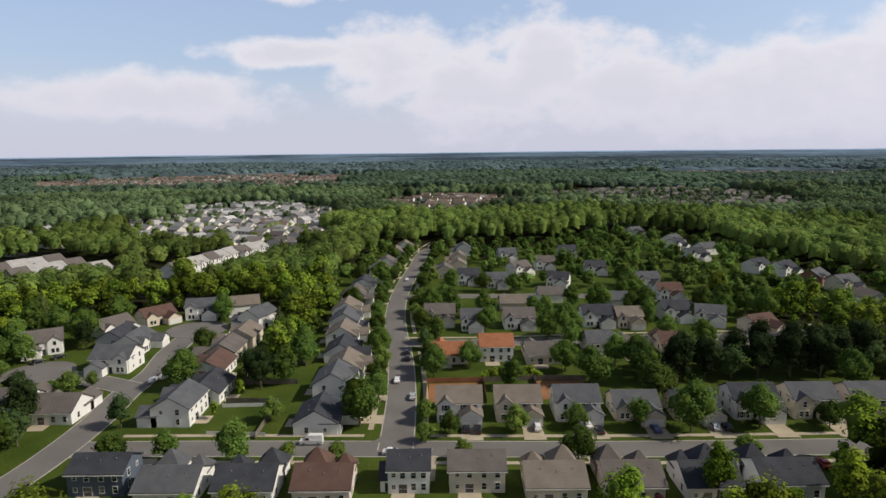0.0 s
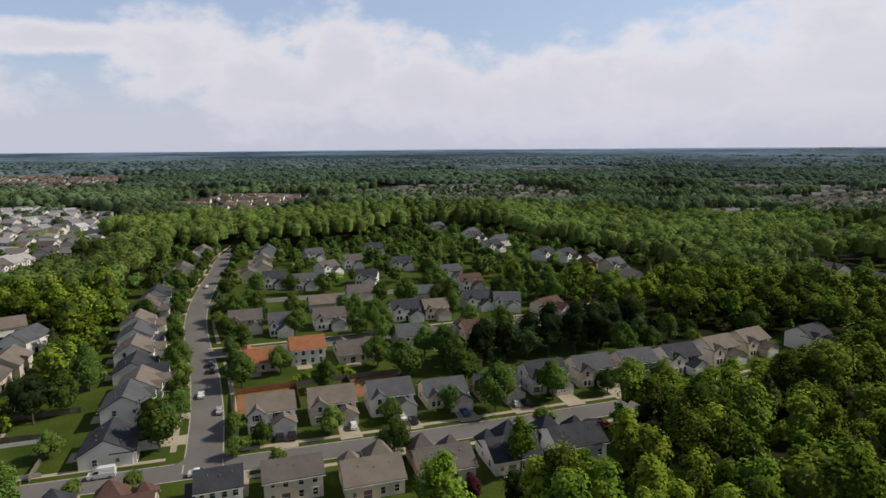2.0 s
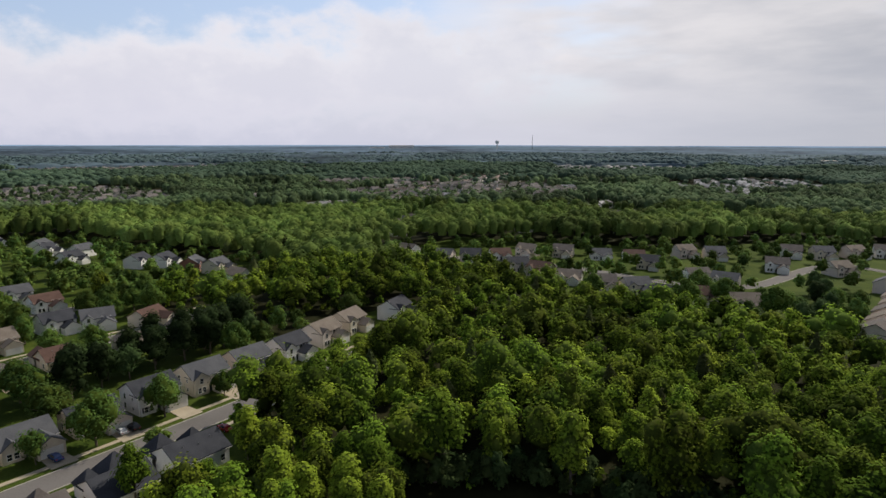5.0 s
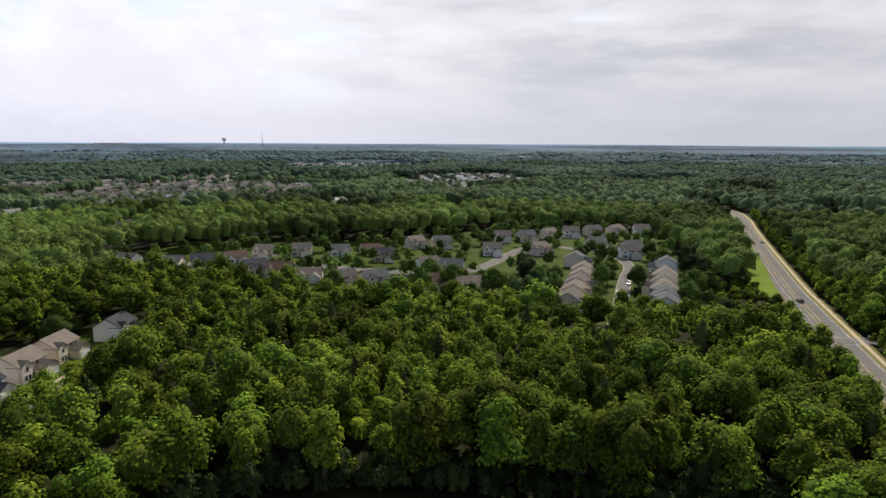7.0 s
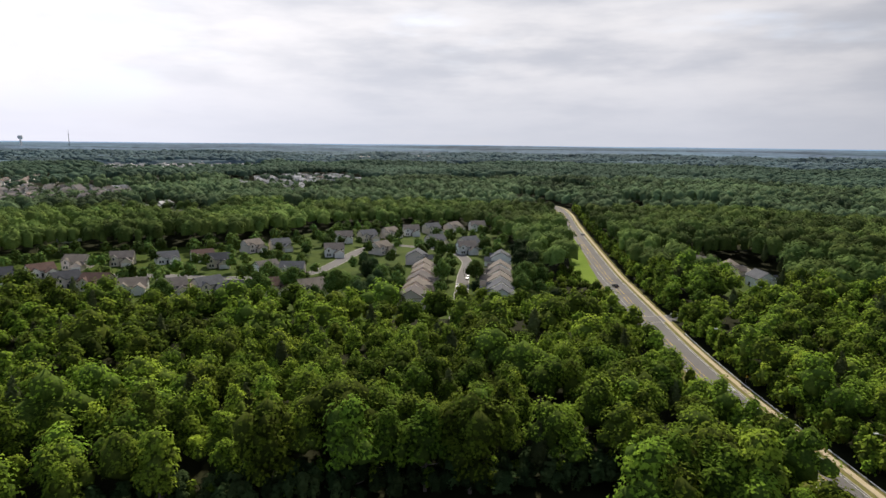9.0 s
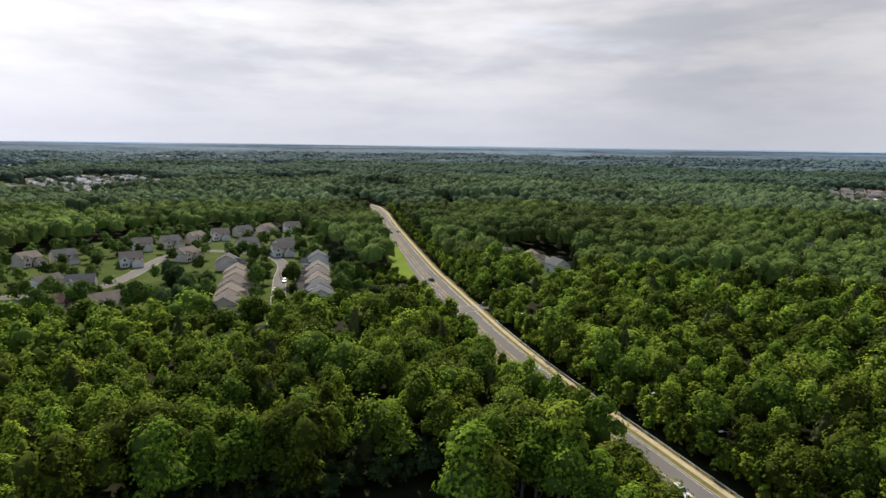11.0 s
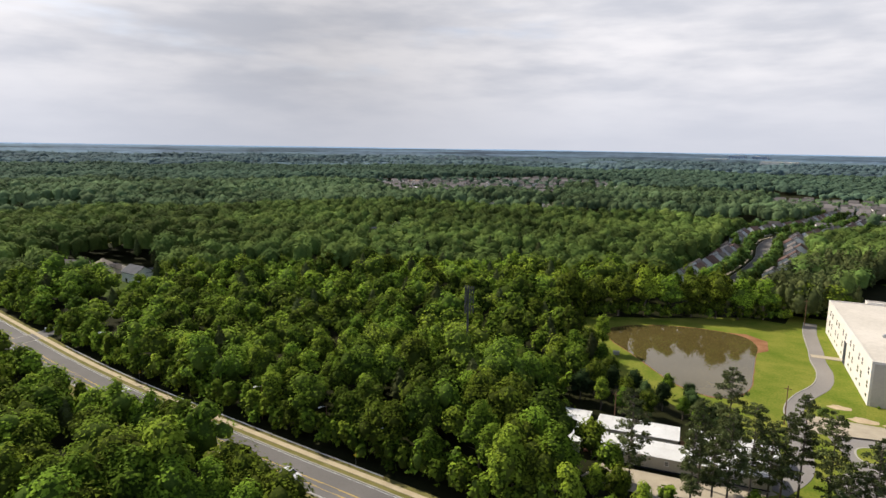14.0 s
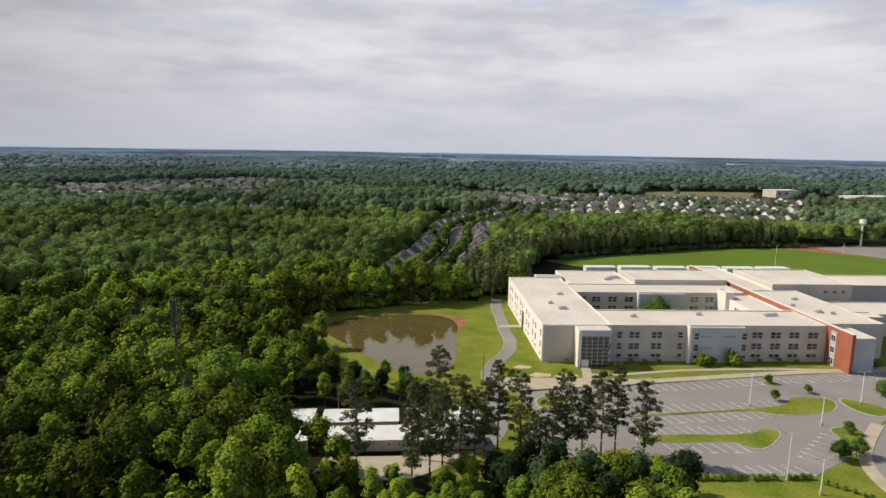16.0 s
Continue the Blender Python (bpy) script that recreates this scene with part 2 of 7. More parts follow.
for key, a, b in (("grey", (0.075, 0.078, 0.088), (0.120, 0.123, 0.133)), ("dark", (0.034, 0.037, 0.046), (0.062, 0.065, 0.076)),
                  ("tan", (0.155, 0.130, 0.108), (0.218, 0.186, 0.155)), ("brown", (0.090, 0.052, 0.042), (0.135, 0.082, 0.066)),
                  ("orange", (0.27, 0.105, 0.050), (0.36, 0.155, 0.080)), ("taupe", (0.105, 0.091, 0.085), (0.155, 0.137, 0.127)), ("pale", (0.30, 0.29, 0.28), (0.42, 0.41, 0.40))):
    ROOFS[key] = mat(key + " shingles", a, b, rough=0.92, coarse=0.35, fine=4.5, bump=0.25, lap=0.28)
WALLS = {}
for key, a, b in (("white", (0.74, 0.73, 0.71), (0.83, 0.82, 0.80)), ("cream", (0.58, 0.51, 0.41), (0.69, 0.62, 0.51)),
                  ("blue", (0.085, 0.105, 0.145), (0.125, 0.150, 0.195)), ("grey", (0.36, 0.37, 0.39), (0.46, 0.47, 0.49)),
                  ("pinkish", (0.64, 0.55, 0.50), (0.74, 0.65, 0.60)), ("brick", (0.22, 0.10, 0.075), (0.32, 0.16, 0.12)),
                  ("sage", (0.33, 0.36, 0.31), (0.42, 0.45, 0.40))):
    WALLS[key] = mat(key + " siding", a, b, rough=0.7, coarse=0.3, fine=4, lap=0.2)

# ---- building helpers ----
class Geo:
    """Vertices and faces of one mesh."""

    def __init__(self):
        self.v, self.f, self.m = [], [], []

    def add(self, verts, faces, slot=0):
        k = len(self.v)
        self.v += [tuple(p) for p in verts]
        self.f += [tuple(i + k for i in f) for f in faces]
        self.m += [slot] * len(faces)
        return self

    def box(self, x0, x1, y0, y1, z0, z1, slot=0):
        v = [(x0, y0, z0), (x1, y0, z0), (x1, y1, z0), (x0, y1, z0), (x0, y0, z1), (x1, y0, z1), (x1, y1, z1), (x0, y1, z1)]
        return self.add(v, [(0, 3, 2, 1), (4, 5, 6, 7), (0, 1, 5, 4), (1, 2, 6, 5), (2, 3, 7, 6), (3, 0, 4, 7)], slot)

    def prism(self, outline, axis, a, b, slot=0):
        """A flat outline of (p, q) pairs drawn out along an axis from a to b."""
        put = {"x": lambda p, q, r: (r, p, q), "y": lambda p, q, r: (p, r, q), "z": lambda p, q, r: (p, q, r)}[axis]
        n = len(outline)
        v = [put(p, q, a) for p, q in outline] + [put(p, q, b) for p, q in outline]
        f = [tuple(range(n))[::-1], tuple(range(n, 2 * n))] + [(i, (i + 1) % n, n + (i + 1) % n, n + i) for i in range(n)]
        return self.add(v, f, slot)

    def tube(self, p, q, r0, r1, n=8, slot=0):
        p, q = Vector(p), Vector(q)
        w = (q - p).normalized()
        u = w.orthogonal().normalized()
        s = w.cross(u)
        ring = [u * math.cos(2 * math.pi * i / n) + s * math.sin(2 * math.pi * i / n) for i in range(n)]
        v = [p + c * r0 for c in ring] + [q + c * r1 for c in ring]
        f = [(i, (i + 1) % n, n + (i + 1) % n, n + i) for i in range(n)] + [tuple(range(n))[::-1], tuple(range(n, 2 * n))]
        return self.add(v, f, slot)

    def mesh(self, name, *materials):
        me = bpy.data.meshes.new(name)
        me.from_pydata(self.v, [], self.f)
        for m in materials:
            me.materials.append(m)
        if any(self.m):
            me.polygons.foreach_set("material_index", self.m)
        bm = bmesh.new()
        bm.from_mesh(me)
        bmesh.ops.recalc_face_normals(bm, faces=bm.faces)
        bm.to_mesh(me)
        bm.free()
        return me


def piece(name, mesh, parent=None, at=None, label=""):
    """Links a mesh as one object, under a thing where one is given."""
    ob = new(name, mesh)
    ob.parent = parent
    if at is not None:
        ob.matrix_basis = at
    return tagged(ob, label)


def empty(name, at, label, category, group="", kind=""):
    ob = new(name)
    ob.empty_display_size = 0.5
    ob.matrix_basis = at
    return tagged(ob, label, category, group, kind)


def curve(points, step=4.0):
    """A smooth line through a few points."""
    p = [np.array(q, float) for q in points]
    p = [2 * p[0] - p[1]] + p + [2 * p[-1] - p[-2]]
    out = []
    for i in range(1, len(p) - 2):
        n = max(2, int(np.linalg.norm(p[i + 1] - p[i]) / step))
        for k in range(n):
            t = k / n
            out.append(0.5 * (2 * p[i] + (p[i + 1] - p[i - 1]) * t + (2 * p[i - 1] - 5 * p[i] + 4 * p[i + 1] - p[i + 2]) * t * t
                              + (3 * p[i] - p[i - 1] - 3 * p[i + 1] + p[i + 2]) * t ** 3))
    out.append(p[-2])
    return np.array(out)


def sides(line):
    d = np.gradient(line, axis=0)
    d /= np.linalg.norm(d, axis=1)[:, None] + 1e-9
    return np.stack([-d[:, 1], d[:, 0]], 1)


def ribbon(name, line, left, right, z0, z1, material, label="", kind="structure", dashes=None):
    """A strip along a line, from left to right of it in metres, with its thickness. dashes: length and gap."""
    n = sides(line)
    g = Geo()
    a, b = line + n * left, line + n * right
    run = np.concatenate([[0], np.cumsum(np.linalg.norm(np.diff(line, axis=0), axis=1))])
    for i in range(len(line) - 1):
        if dashes and run[i] % (dashes[0] + dashes[1]) > dashes[0]:
            continue
        q = [a[i], b[i], b[i + 1], a[i + 1]]
        g.add([(*c, z1) for c in q] + [(*c, z0) for c in q], [(0, 1, 2, 3), (0, 3, 7, 4), (1, 5, 6, 2)])
    return tagged(piece(name, g.mesh(name, material)), label, kind=kind)


def sheet(name, outline, z, material, label="", kind="structure", step=0):
    """A level piece of ground inside an outline."""
    g = Geo().prism([tuple(p) for p in outline], "z", z - 0.4, z)
    return tagged(piece(name, g.mesh(name, material)), label, kind=kind)


def near_line(x, y, line):
    """Distance of points from a line."""
    best = np.full(np.shape(x), 1e9)
    for p, q in zip(line[:-1], line[1:]):
        d = q - p
        t = np.clip(((x - p[0]) * d[0] + (y - p[1]) * d[1]) / (d @ d + 1e-9), 0, 1)
        best = np.minimum(best, np.hypot(x - p[0] - t * d[0], y - p[1] - t * d[1]))
    return best


def inside(x, y, poly):
    r = np.zeros(np.shape(x), bool)
    for (x0, y0), (x1, y1) in zip(poly, poly[1:] + poly[:1]):
        c = (y0 > y) != (y1 > y)
        r ^= c & (x < (x1 - x0) * (y - y0) / ((y1 - y0) or 1e-9) + x0)
    return r


# ---- the lie of the land ----
MAIN = curve([(-12, 137), (-12.1, 148), (-12.7, 170), (-14.9, 200), (-18.5, 230), (-21.1, 257), (-22, 287), (-20.6, 325),
              (-16.9, 375), (-14.4, 416), (-4, 470)])
CROSS = curve([(-92, 139), (-60, 138.9), (-12, 137.8), (41, 136.6), (90, 136.8), (125, 137.6), (150, 141)])
NORTHWEST = curve([(-98, 60), (-95, 110), (-92.5, 135), (-92.5, 155), (-94.5, 175), (-94, 192), (-97.5, 211), (-99, 236)])
NW_ARM = curve([(-95, 178), (-108, 184), (-126, 191)])
BACK_STREET = curve([(-15, 219), (20, 219), (60, 222), (110, 224), (150, 232)])
THIRD_STREET = curve([(-21, 292), (20, 292), (70, 290), (120, 276)])
ARTERIAL = curve([(-140, -74), (-60, -82), (20, -86.8), (70, -87.4), (100, -87.4), (139, -87.9), (170, -88.8), (205, -91.2), (250, -95.9), (300, -101.3),
                  (325, -104.2), (385, -113), (461, -124.5), (515, -133), (567, -142), (610, -149.5), (668, -155.5), (700, -151), (735, -138)], 5)
SIDE_ROAD = curve([(238, -93), (243, -112), (262, -150), (300, -178), (352, -190)])
EAST_STREET = curve([(240, -17), (258, -19.2), (319, -25.6), (365, -31), (400, -20), (425, 20)])
EAST_LOOP = curve([(300, 235), (318, 190), (322, 140), (316, 90), (330, 55), (400, 35), (425, 20)])
SE_STREET = curve([(49, -340), (46, -372), (43, -420), (43, -460), (47, -505), (46, -550), (34, -590), (16, -640), (0, -720), (-10, -780)])
STREETS = [(MAIN, 6.5), (CROSS, 6.5), (NORTHWEST, 7), (NW_ARM, 7), (BACK_STREET, 6), (THIRD_STREET, 6), (ARTERIAL, 12.5),
           (SIDE_ROAD, 6), (EAST_STREET, 4.5), (EAST_LOOP, 6), (SE_STREET, 7)]


def lift(r):
    """Height of the far country, which rises gently to the skyline."""
    return 40 * np.clip((r - 1300) / 3500, 0, 1) ** 1.3


g = Geo()
rings = [0, 60, 120, 200, 300, 450, 650, 900, 1200, 1500, 1800, 2150, 2500, 2900, 3300, 3800, 4300, 4900]
for r in rings:
    for i in range(96):
        a = 2 * math.pi * i / 96
        g.v.append((r * math.sin(a), r * math.cos(a), float(lift(r))))
for k in range(len(rings) - 1):
    for i in range(96):
        j = (i + 1) % 96
        g.f.append((k * 96 + i, (k + 1) * 96 + i, (k + 1) * 96 + j, k * 96 + j) if k else (i, 96 + i, 96 + j))
g.m = [0] * len(g.f)
g.f = [f if len(set(f)) > 2 else (0, 1, 2) for f in g.f]
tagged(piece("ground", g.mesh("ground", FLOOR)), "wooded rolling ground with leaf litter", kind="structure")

# ---- roads, pavements, lawns ----
ROAD_Z = [0.066]


def street(name, line, half, label, walks=(1, 1), surface=None, part=lambda p: True):
    """A street with kerbs and pavements; part picks the stretches that have a pavement."""
    ROAD_Z[0] += 0.005
    ribbon(name, line, half, -half, 0.0, ROAD_Z[0], surface or ASPHALT, label)
    keep = [part(p) for p in line]
    runs, run = [], []
    for p, ok in zip(line, keep):
        if ok:
            run.append(p)
        elif run:
            runs.append(run)
            run = []
    runs = [np.array(r) for r in runs + [run] if len(r) > 2]
    for s in (1, -1):
        ribbon("kerb", line, s * half, s * (half + 0.35), 0.0, ROAD_Z[0] - 0.004, KERB, "pale concrete kerb along the street")
        if walks[0 if s > 0 else 1]:
            for r in runs:
                ribbon("pavement", r, s * (half + 2.3), s * (half + 3.7), 0.0, 0.13, CONCRETE, "narrow buff concrete pavement beside a verge")


sheet("lawn", [(-165, 96), (84, 96), (88, 128), (205, 128), (205, 172), (140, 176), (132, 262), (126, 335), (50, 335), (5, 440), (-50, 440),
               (-62, 330), (-62, 268), (-165, 268)], 0.02, GRASS, "mown suburban lawns between the houses")
sheet("lawn", [(132, 262), (205, 250), (225, 300), (205, 360), (195, 460), (140, 510), (60, 440), (40, 400), (50, 335), (126, 335)], 0.02, GRASS,
      "mown lawns among the trees")
sheet("lawn", [(240, -64), (375, -70), (500, -62), (505, 60), (420, 120), (380, 262), (262, 262), (250, 140), (240, 60)], 0.02, GRASS,
      "mown suburban lawns between the houses")
street("road", CROSS, 3.7, "grey asphalt residential street", part=lambda p: p[0] > -84 and not -19.5 < p[0] < -5)
street("road", MAIN, 4.0, "long grey asphalt residential street", part=lambda p: p[1] > 145 and not 212 < p[1] < 226 and not 285 < p[1] < 299)
for s_ in (-1, 1):
    pts = [(-12 + s_ * 3.9, 141.0)] + [(-12 + s_ * (8.2 - 4.2 * math.sin(a * 0.314)), 145.4 - 4.2 * math.cos(a * 0.314)) for a in range(6)]
    sheet("road", pts, 0.085, ASPHALT, "rounded asphalt corner of a street junction")
street("road", NORTHWEST, 4.2, "grey asphalt residential street", (0, 0))
street("road", NW_ARM, 4.0, "short grey asphalt side street", (0, 0))
street("road", BACK_STREET, 3.6, "grey asphalt residential street", (1, 0))
street("road", THIRD_STREET, 3.6, "grey asphalt residential street", (0, 0))
street("road", EAST_STREET, 3.0, "grey asphalt residential street", (0, 0))
street("road", EAST_LOOP, 3.6, "grey asphalt residential street", (0, 0))
street("road", SE_STREET, 4.0, "grey asphalt residential street", (1, 1))
street("road", SIDE_ROAD, 3.8, "grey asphalt side road in the woods", (0, 0))
for x, y, r in ((-99, 240, 12), (-132, 192, 11), (-9, 137.5, 7)):
    if r > 7:
        g = Geo().prism([(x + r * math.cos(a * 0.2618), y + r * math.sin(a * 0.2618)) for a in range(24)], "z", 0.0, 0.128)
        tagged(piece("road", g.mesh("road", ASPHALT)), "round asphalt turning circle of a cul-de-sac", kind="structure")

# the wide road through the woods
ribbon("road", ARTERIAL, 4.4, -4.5, 0.0, 0.07, ASPHALT, "three-lane asphalt road through the woods")
ribbon("verge", ARTERIAL, 9, -9.2, -0.2, 0.025, DRY, "dry grass verge of the wide road")
wide = ARTERIAL[(ARTERIAL[:, 0] > 228) & (ARTERIAL[:, 0] < 356)]
ribbon("verge", wide, 6.8, 4.4, -0.1, 0.06, ASPHALT, "widened asphalt shoulder")
for off, dash in ((0.1, None), (0.3, (9, 6)), (1.75, (9, 6)), (1.95, None)):
    ribbon("lane_line", ARTERIAL, off + 0.05, off - 0.05, 0.05, 0.078, PAINT_Y, "yellow centre turning-lane line", dashes=dash)
for off in (-4.2, 4.1):
    ribbon("lane_line", ARTERIAL, off + 0.05, off - 0.05, 0.05, 0.078, PAINT_W, "white edge line")
ribbon("kerb", ARTERIAL, -4.5, -4.8, 0.0, 0.2, KERB, "concrete kerb along the wide road")
ribbon("kerb", ARTERIAL[ARTERIAL[:, 0] < 230], 4.4, 4.7, 0.0, 0.2, KERB, "concrete kerb along the wide road")
ribbon("pavement", ARTERIAL, -6.2, -7.7, 0.0, 0.14, BUFF, "buff concrete pavement with worn edges")
sheet("lawn", [(301, -86), (320, -84.5), (383, -96.8), (440, -110), (500, -122.5), (512, -127), (440, -116.8), (385, -108), (350, -101.6), (318, -96.6), (304, -94)], 0.09, WEDGE,
      "bright green grass wedge beside the wide road")
sheet("lawn", [(272, -146), (345, -148), (356, -186), (300, -194), (268, -172)], 0.02, GRASS, "mown lawns among the trees")
sheet("lawn", [(424, -204), (472, -220), (470, -248), (426, -244)], 0.02, MEADOW, "rough dry grass round a house in the wood")
for i in range(6):
    g = Geo().box(-1.4, 1.4, -0.35, 0.35, 0.05, 0.08)
    tagged(piece("crosswalk_bar", g.mesh("crosswalk_bar", PAINT_W), None, pose(167.3, -84.9 - i * 1.5, 0, 0, 0, -2)),
           "white painted crosswalk bar on asphalt", kind="structure")

# ---- school grounds ----
sheet("lawn", [(16, -120), (-30, -118), (-30, -70), (-200, -60), (-180, -220), (-130, -300), (15, -300), (20, -172), (16, -150)], 0.02, MEADOW, "mown lawn round the school")
sheet("lawn", [(20, -164), (8, -178), (9, -255), (5, -282), (30, -285), (60, -262), (86, -246), (88, -224), (70, -200), (40, -175)], 0.03, MEADOW,
      "rough bright grass round the pond")
sheet("field", [(-20, -402), (-48, -424), (-150, -484), (-222, -500), (-300, -520), (-330, -400), (-230, -372), (-60, -368)], 0.03, FIELD,
      "wide mown playing field behind the school")
sheet("dirt", [(-205, -492), (-235, -530), (-262, -500), (-262, -462), (-238, -470)], 0.06, DIRT, "bare clay beside a new road")
sheet("road", [(-232, -500), (-262, -520), (-330, -530), (-340, -430), (-268, -446), (-238, -484)], 0.08, ASPHALT_OLD, "pale asphalt road loop beside the field")
sheet("pavement", [(3.5, -186), (4, -173.5), (-125, -213), (-128, -205), (-84, -197)], 0.05, CONCRETE, "concrete apron")
PATHWAY = curve([(7, -290), (6.3, -273), (3.4, -250), (2.2, -238), (-0.2, -225), (0.3, -212), (4.6, -198), (6, -187), (4.0, -176), (3, -165), (2, -150), (6, -138)], 2)
ribbon("path", PATHWAY, 2.3, -2.3, 0.0, 0.1, ASPHALT_OLD, "winding asphalt service path")
ribbon("kerb", PATHWAY, -2.3, -2.6, 0.0, 0.22, KERB, "concrete kerb of the path")

# ---- houses ----
def window_meshes(w, h):
    f = Geo()
    t = 0.1
    f.box(-w / 2 - t, w / 2 + t, -0.07, 0.02, h / 2, h / 2 + t).box(-w / 2 - t, w / 2 + t, -0.09, 0.02, -h / 2 - t, -h / 2)
    f.box(-w / 2 - t, -w / 2, -0.07, 0.02, -h / 2, h / 2).box(w / 2, w / 2 + t, -0.07, 0.02, -h / 2, h / 2)
    f.box(-w / 2, w / 2, -0.05, 0.0, -0.03, 0.03)
    p = Geo().box(-w / 2, w / 2, -0.025, 0.01, -h / 2, h / 2)
    return f.mesh("window", WHITE), p.mesh("pane", GLASS)


WIN, WIN_PANE = window_meshes(0.95, 1.45)
WIN_SMALL, WIN_SMALL_PANE = window_meshes(0.75, 0.85)
SLIDER, SLIDER_PANE = window_meshes(1.7, 2.0)
WHOLE = {}
for key, ww, hh in (("w", 0.95, 1.45), ("s", 0.75, 0.85), ("d", 1.7, 2.0)):
    WHOLE[key] = Geo().box(-ww / 2 - 0.1, ww / 2 + 0.1, -0.06, 0.02, -hh / 2 - 0.1, hh / 2 + 0.1).box(-ww / 2, ww / 2, -0.075, -0.06, -hh / 2, hh / 2, 1).mesh("window", WHITE, GLASS)
SHUTTER = Geo().box(-0.2, 0.2, -0.05, 0.0, -0.75, 0.75).mesh("shutter", DARKTRIM)
g = Geo()
for k in range(4):
    g.box(-2.4, 2.4, -0.06, 0.0, 0.05 + k * 0.55, 0.57 + k * 0.55)
    for i in range(6):
        g.box(-2.3 + i * 0.8, -1.72 + i * 0.8, -0.08, -0.05, 0.14 + k * 0.55, 0.48 + k * 0.55)
GARAGE_DOOR = g.mesh("garage_door", WHITE)
DOOR = Geo().box(-0.48, 0.48, -0.06, 0.0, 0.0, 2.05).box(-0.36, -0.06, -0.08, -0.05, 1.1, 1.85).box(0.06, 0.36, -0.08, -0.05, 1.1, 1.85) \
    .box(-0.36, -0.06, -0.08, -0.05, 0.2, 0.9).box(0.06, 0.36, -0.08, -0.05, 0.2, 0.9).mesh("front_door", DARKTRIM)
VENT = Geo().tube((0, 0, -0.3), (0, 0, 0.5), 0.09, 0.09, 8).mesh("roof_vent", METAL)
PATIO = Geo().box(-2.4, 2.4, -1.8, 1.8, -0.1, 0.06).mesh("patio", CONCRETE)
HOUSES = []      # x, y, radius: kept clear of trees


def gable(g, x0, x1, y0, y1, z, rise, over, thick, along):
    """A pitched roof with overhang over a plan, its ridge along x or y."""
    if along == "x":
        p, q, a, b = y0, y1, x0 - over, x1 + over
    else:
        p, q, a, b = x0, x1, y0 - over, y1 + over
    mid, half = (p + q) / 2, (q - p) / 2
    drop = over * rise / half
    out = [(p - over, z - drop), (mid, z + rise), (q + over, z - drop), (q + over, z - drop + thick), (mid, z + rise + thick * 1.15),
           (p - over, z - drop + thick)]
    g.prism(out, "x" if along == "x" else "y", a, b)


def pyramid(g, x0, x1, y0, y1, z, rise, over):
    """A hipped roof over a nearly square plan."""
    a, b, c, d = x0 - over, x1 + over, y0 - over, y1 + over
    m, e = (a + b) / 2, (c + d) / 2
    v = [(a, c, z - 0.2), (b, c, z - 0.2), (b, d, z - 0.2), (a, d, z - 0.2), (a, c, z), (b, c, z), (b, d, z), (a, d, z), (m - 0.2, e, z + rise), (m + 0.2, e, z + rise)]
    g.add(v, [(3, 2, 1, 0), (0, 1, 5, 4), (1, 2, 6, 5), (2, 3, 7, 6), (3, 0, 4, 7), (4, 5, 9, 8), (5, 6, 9), (6, 7, 8, 9), (7, 4, 8)])


def walls(g, x0, x1, y0, y1, h, rise, along):
    if along == "x":
        m = (y0 + y1) / 2
        g.prism([(y0, 0), (y1, 0), (y1, h), (m, h + rise), (y0, h)], "x", x0, x1)
    else:
        m = (x0 + x1) / 2
        g.prism([(x0, 0), (x1, 0), (x1, h), (m, h + rise), (x0, h)], "y", y0, y1)


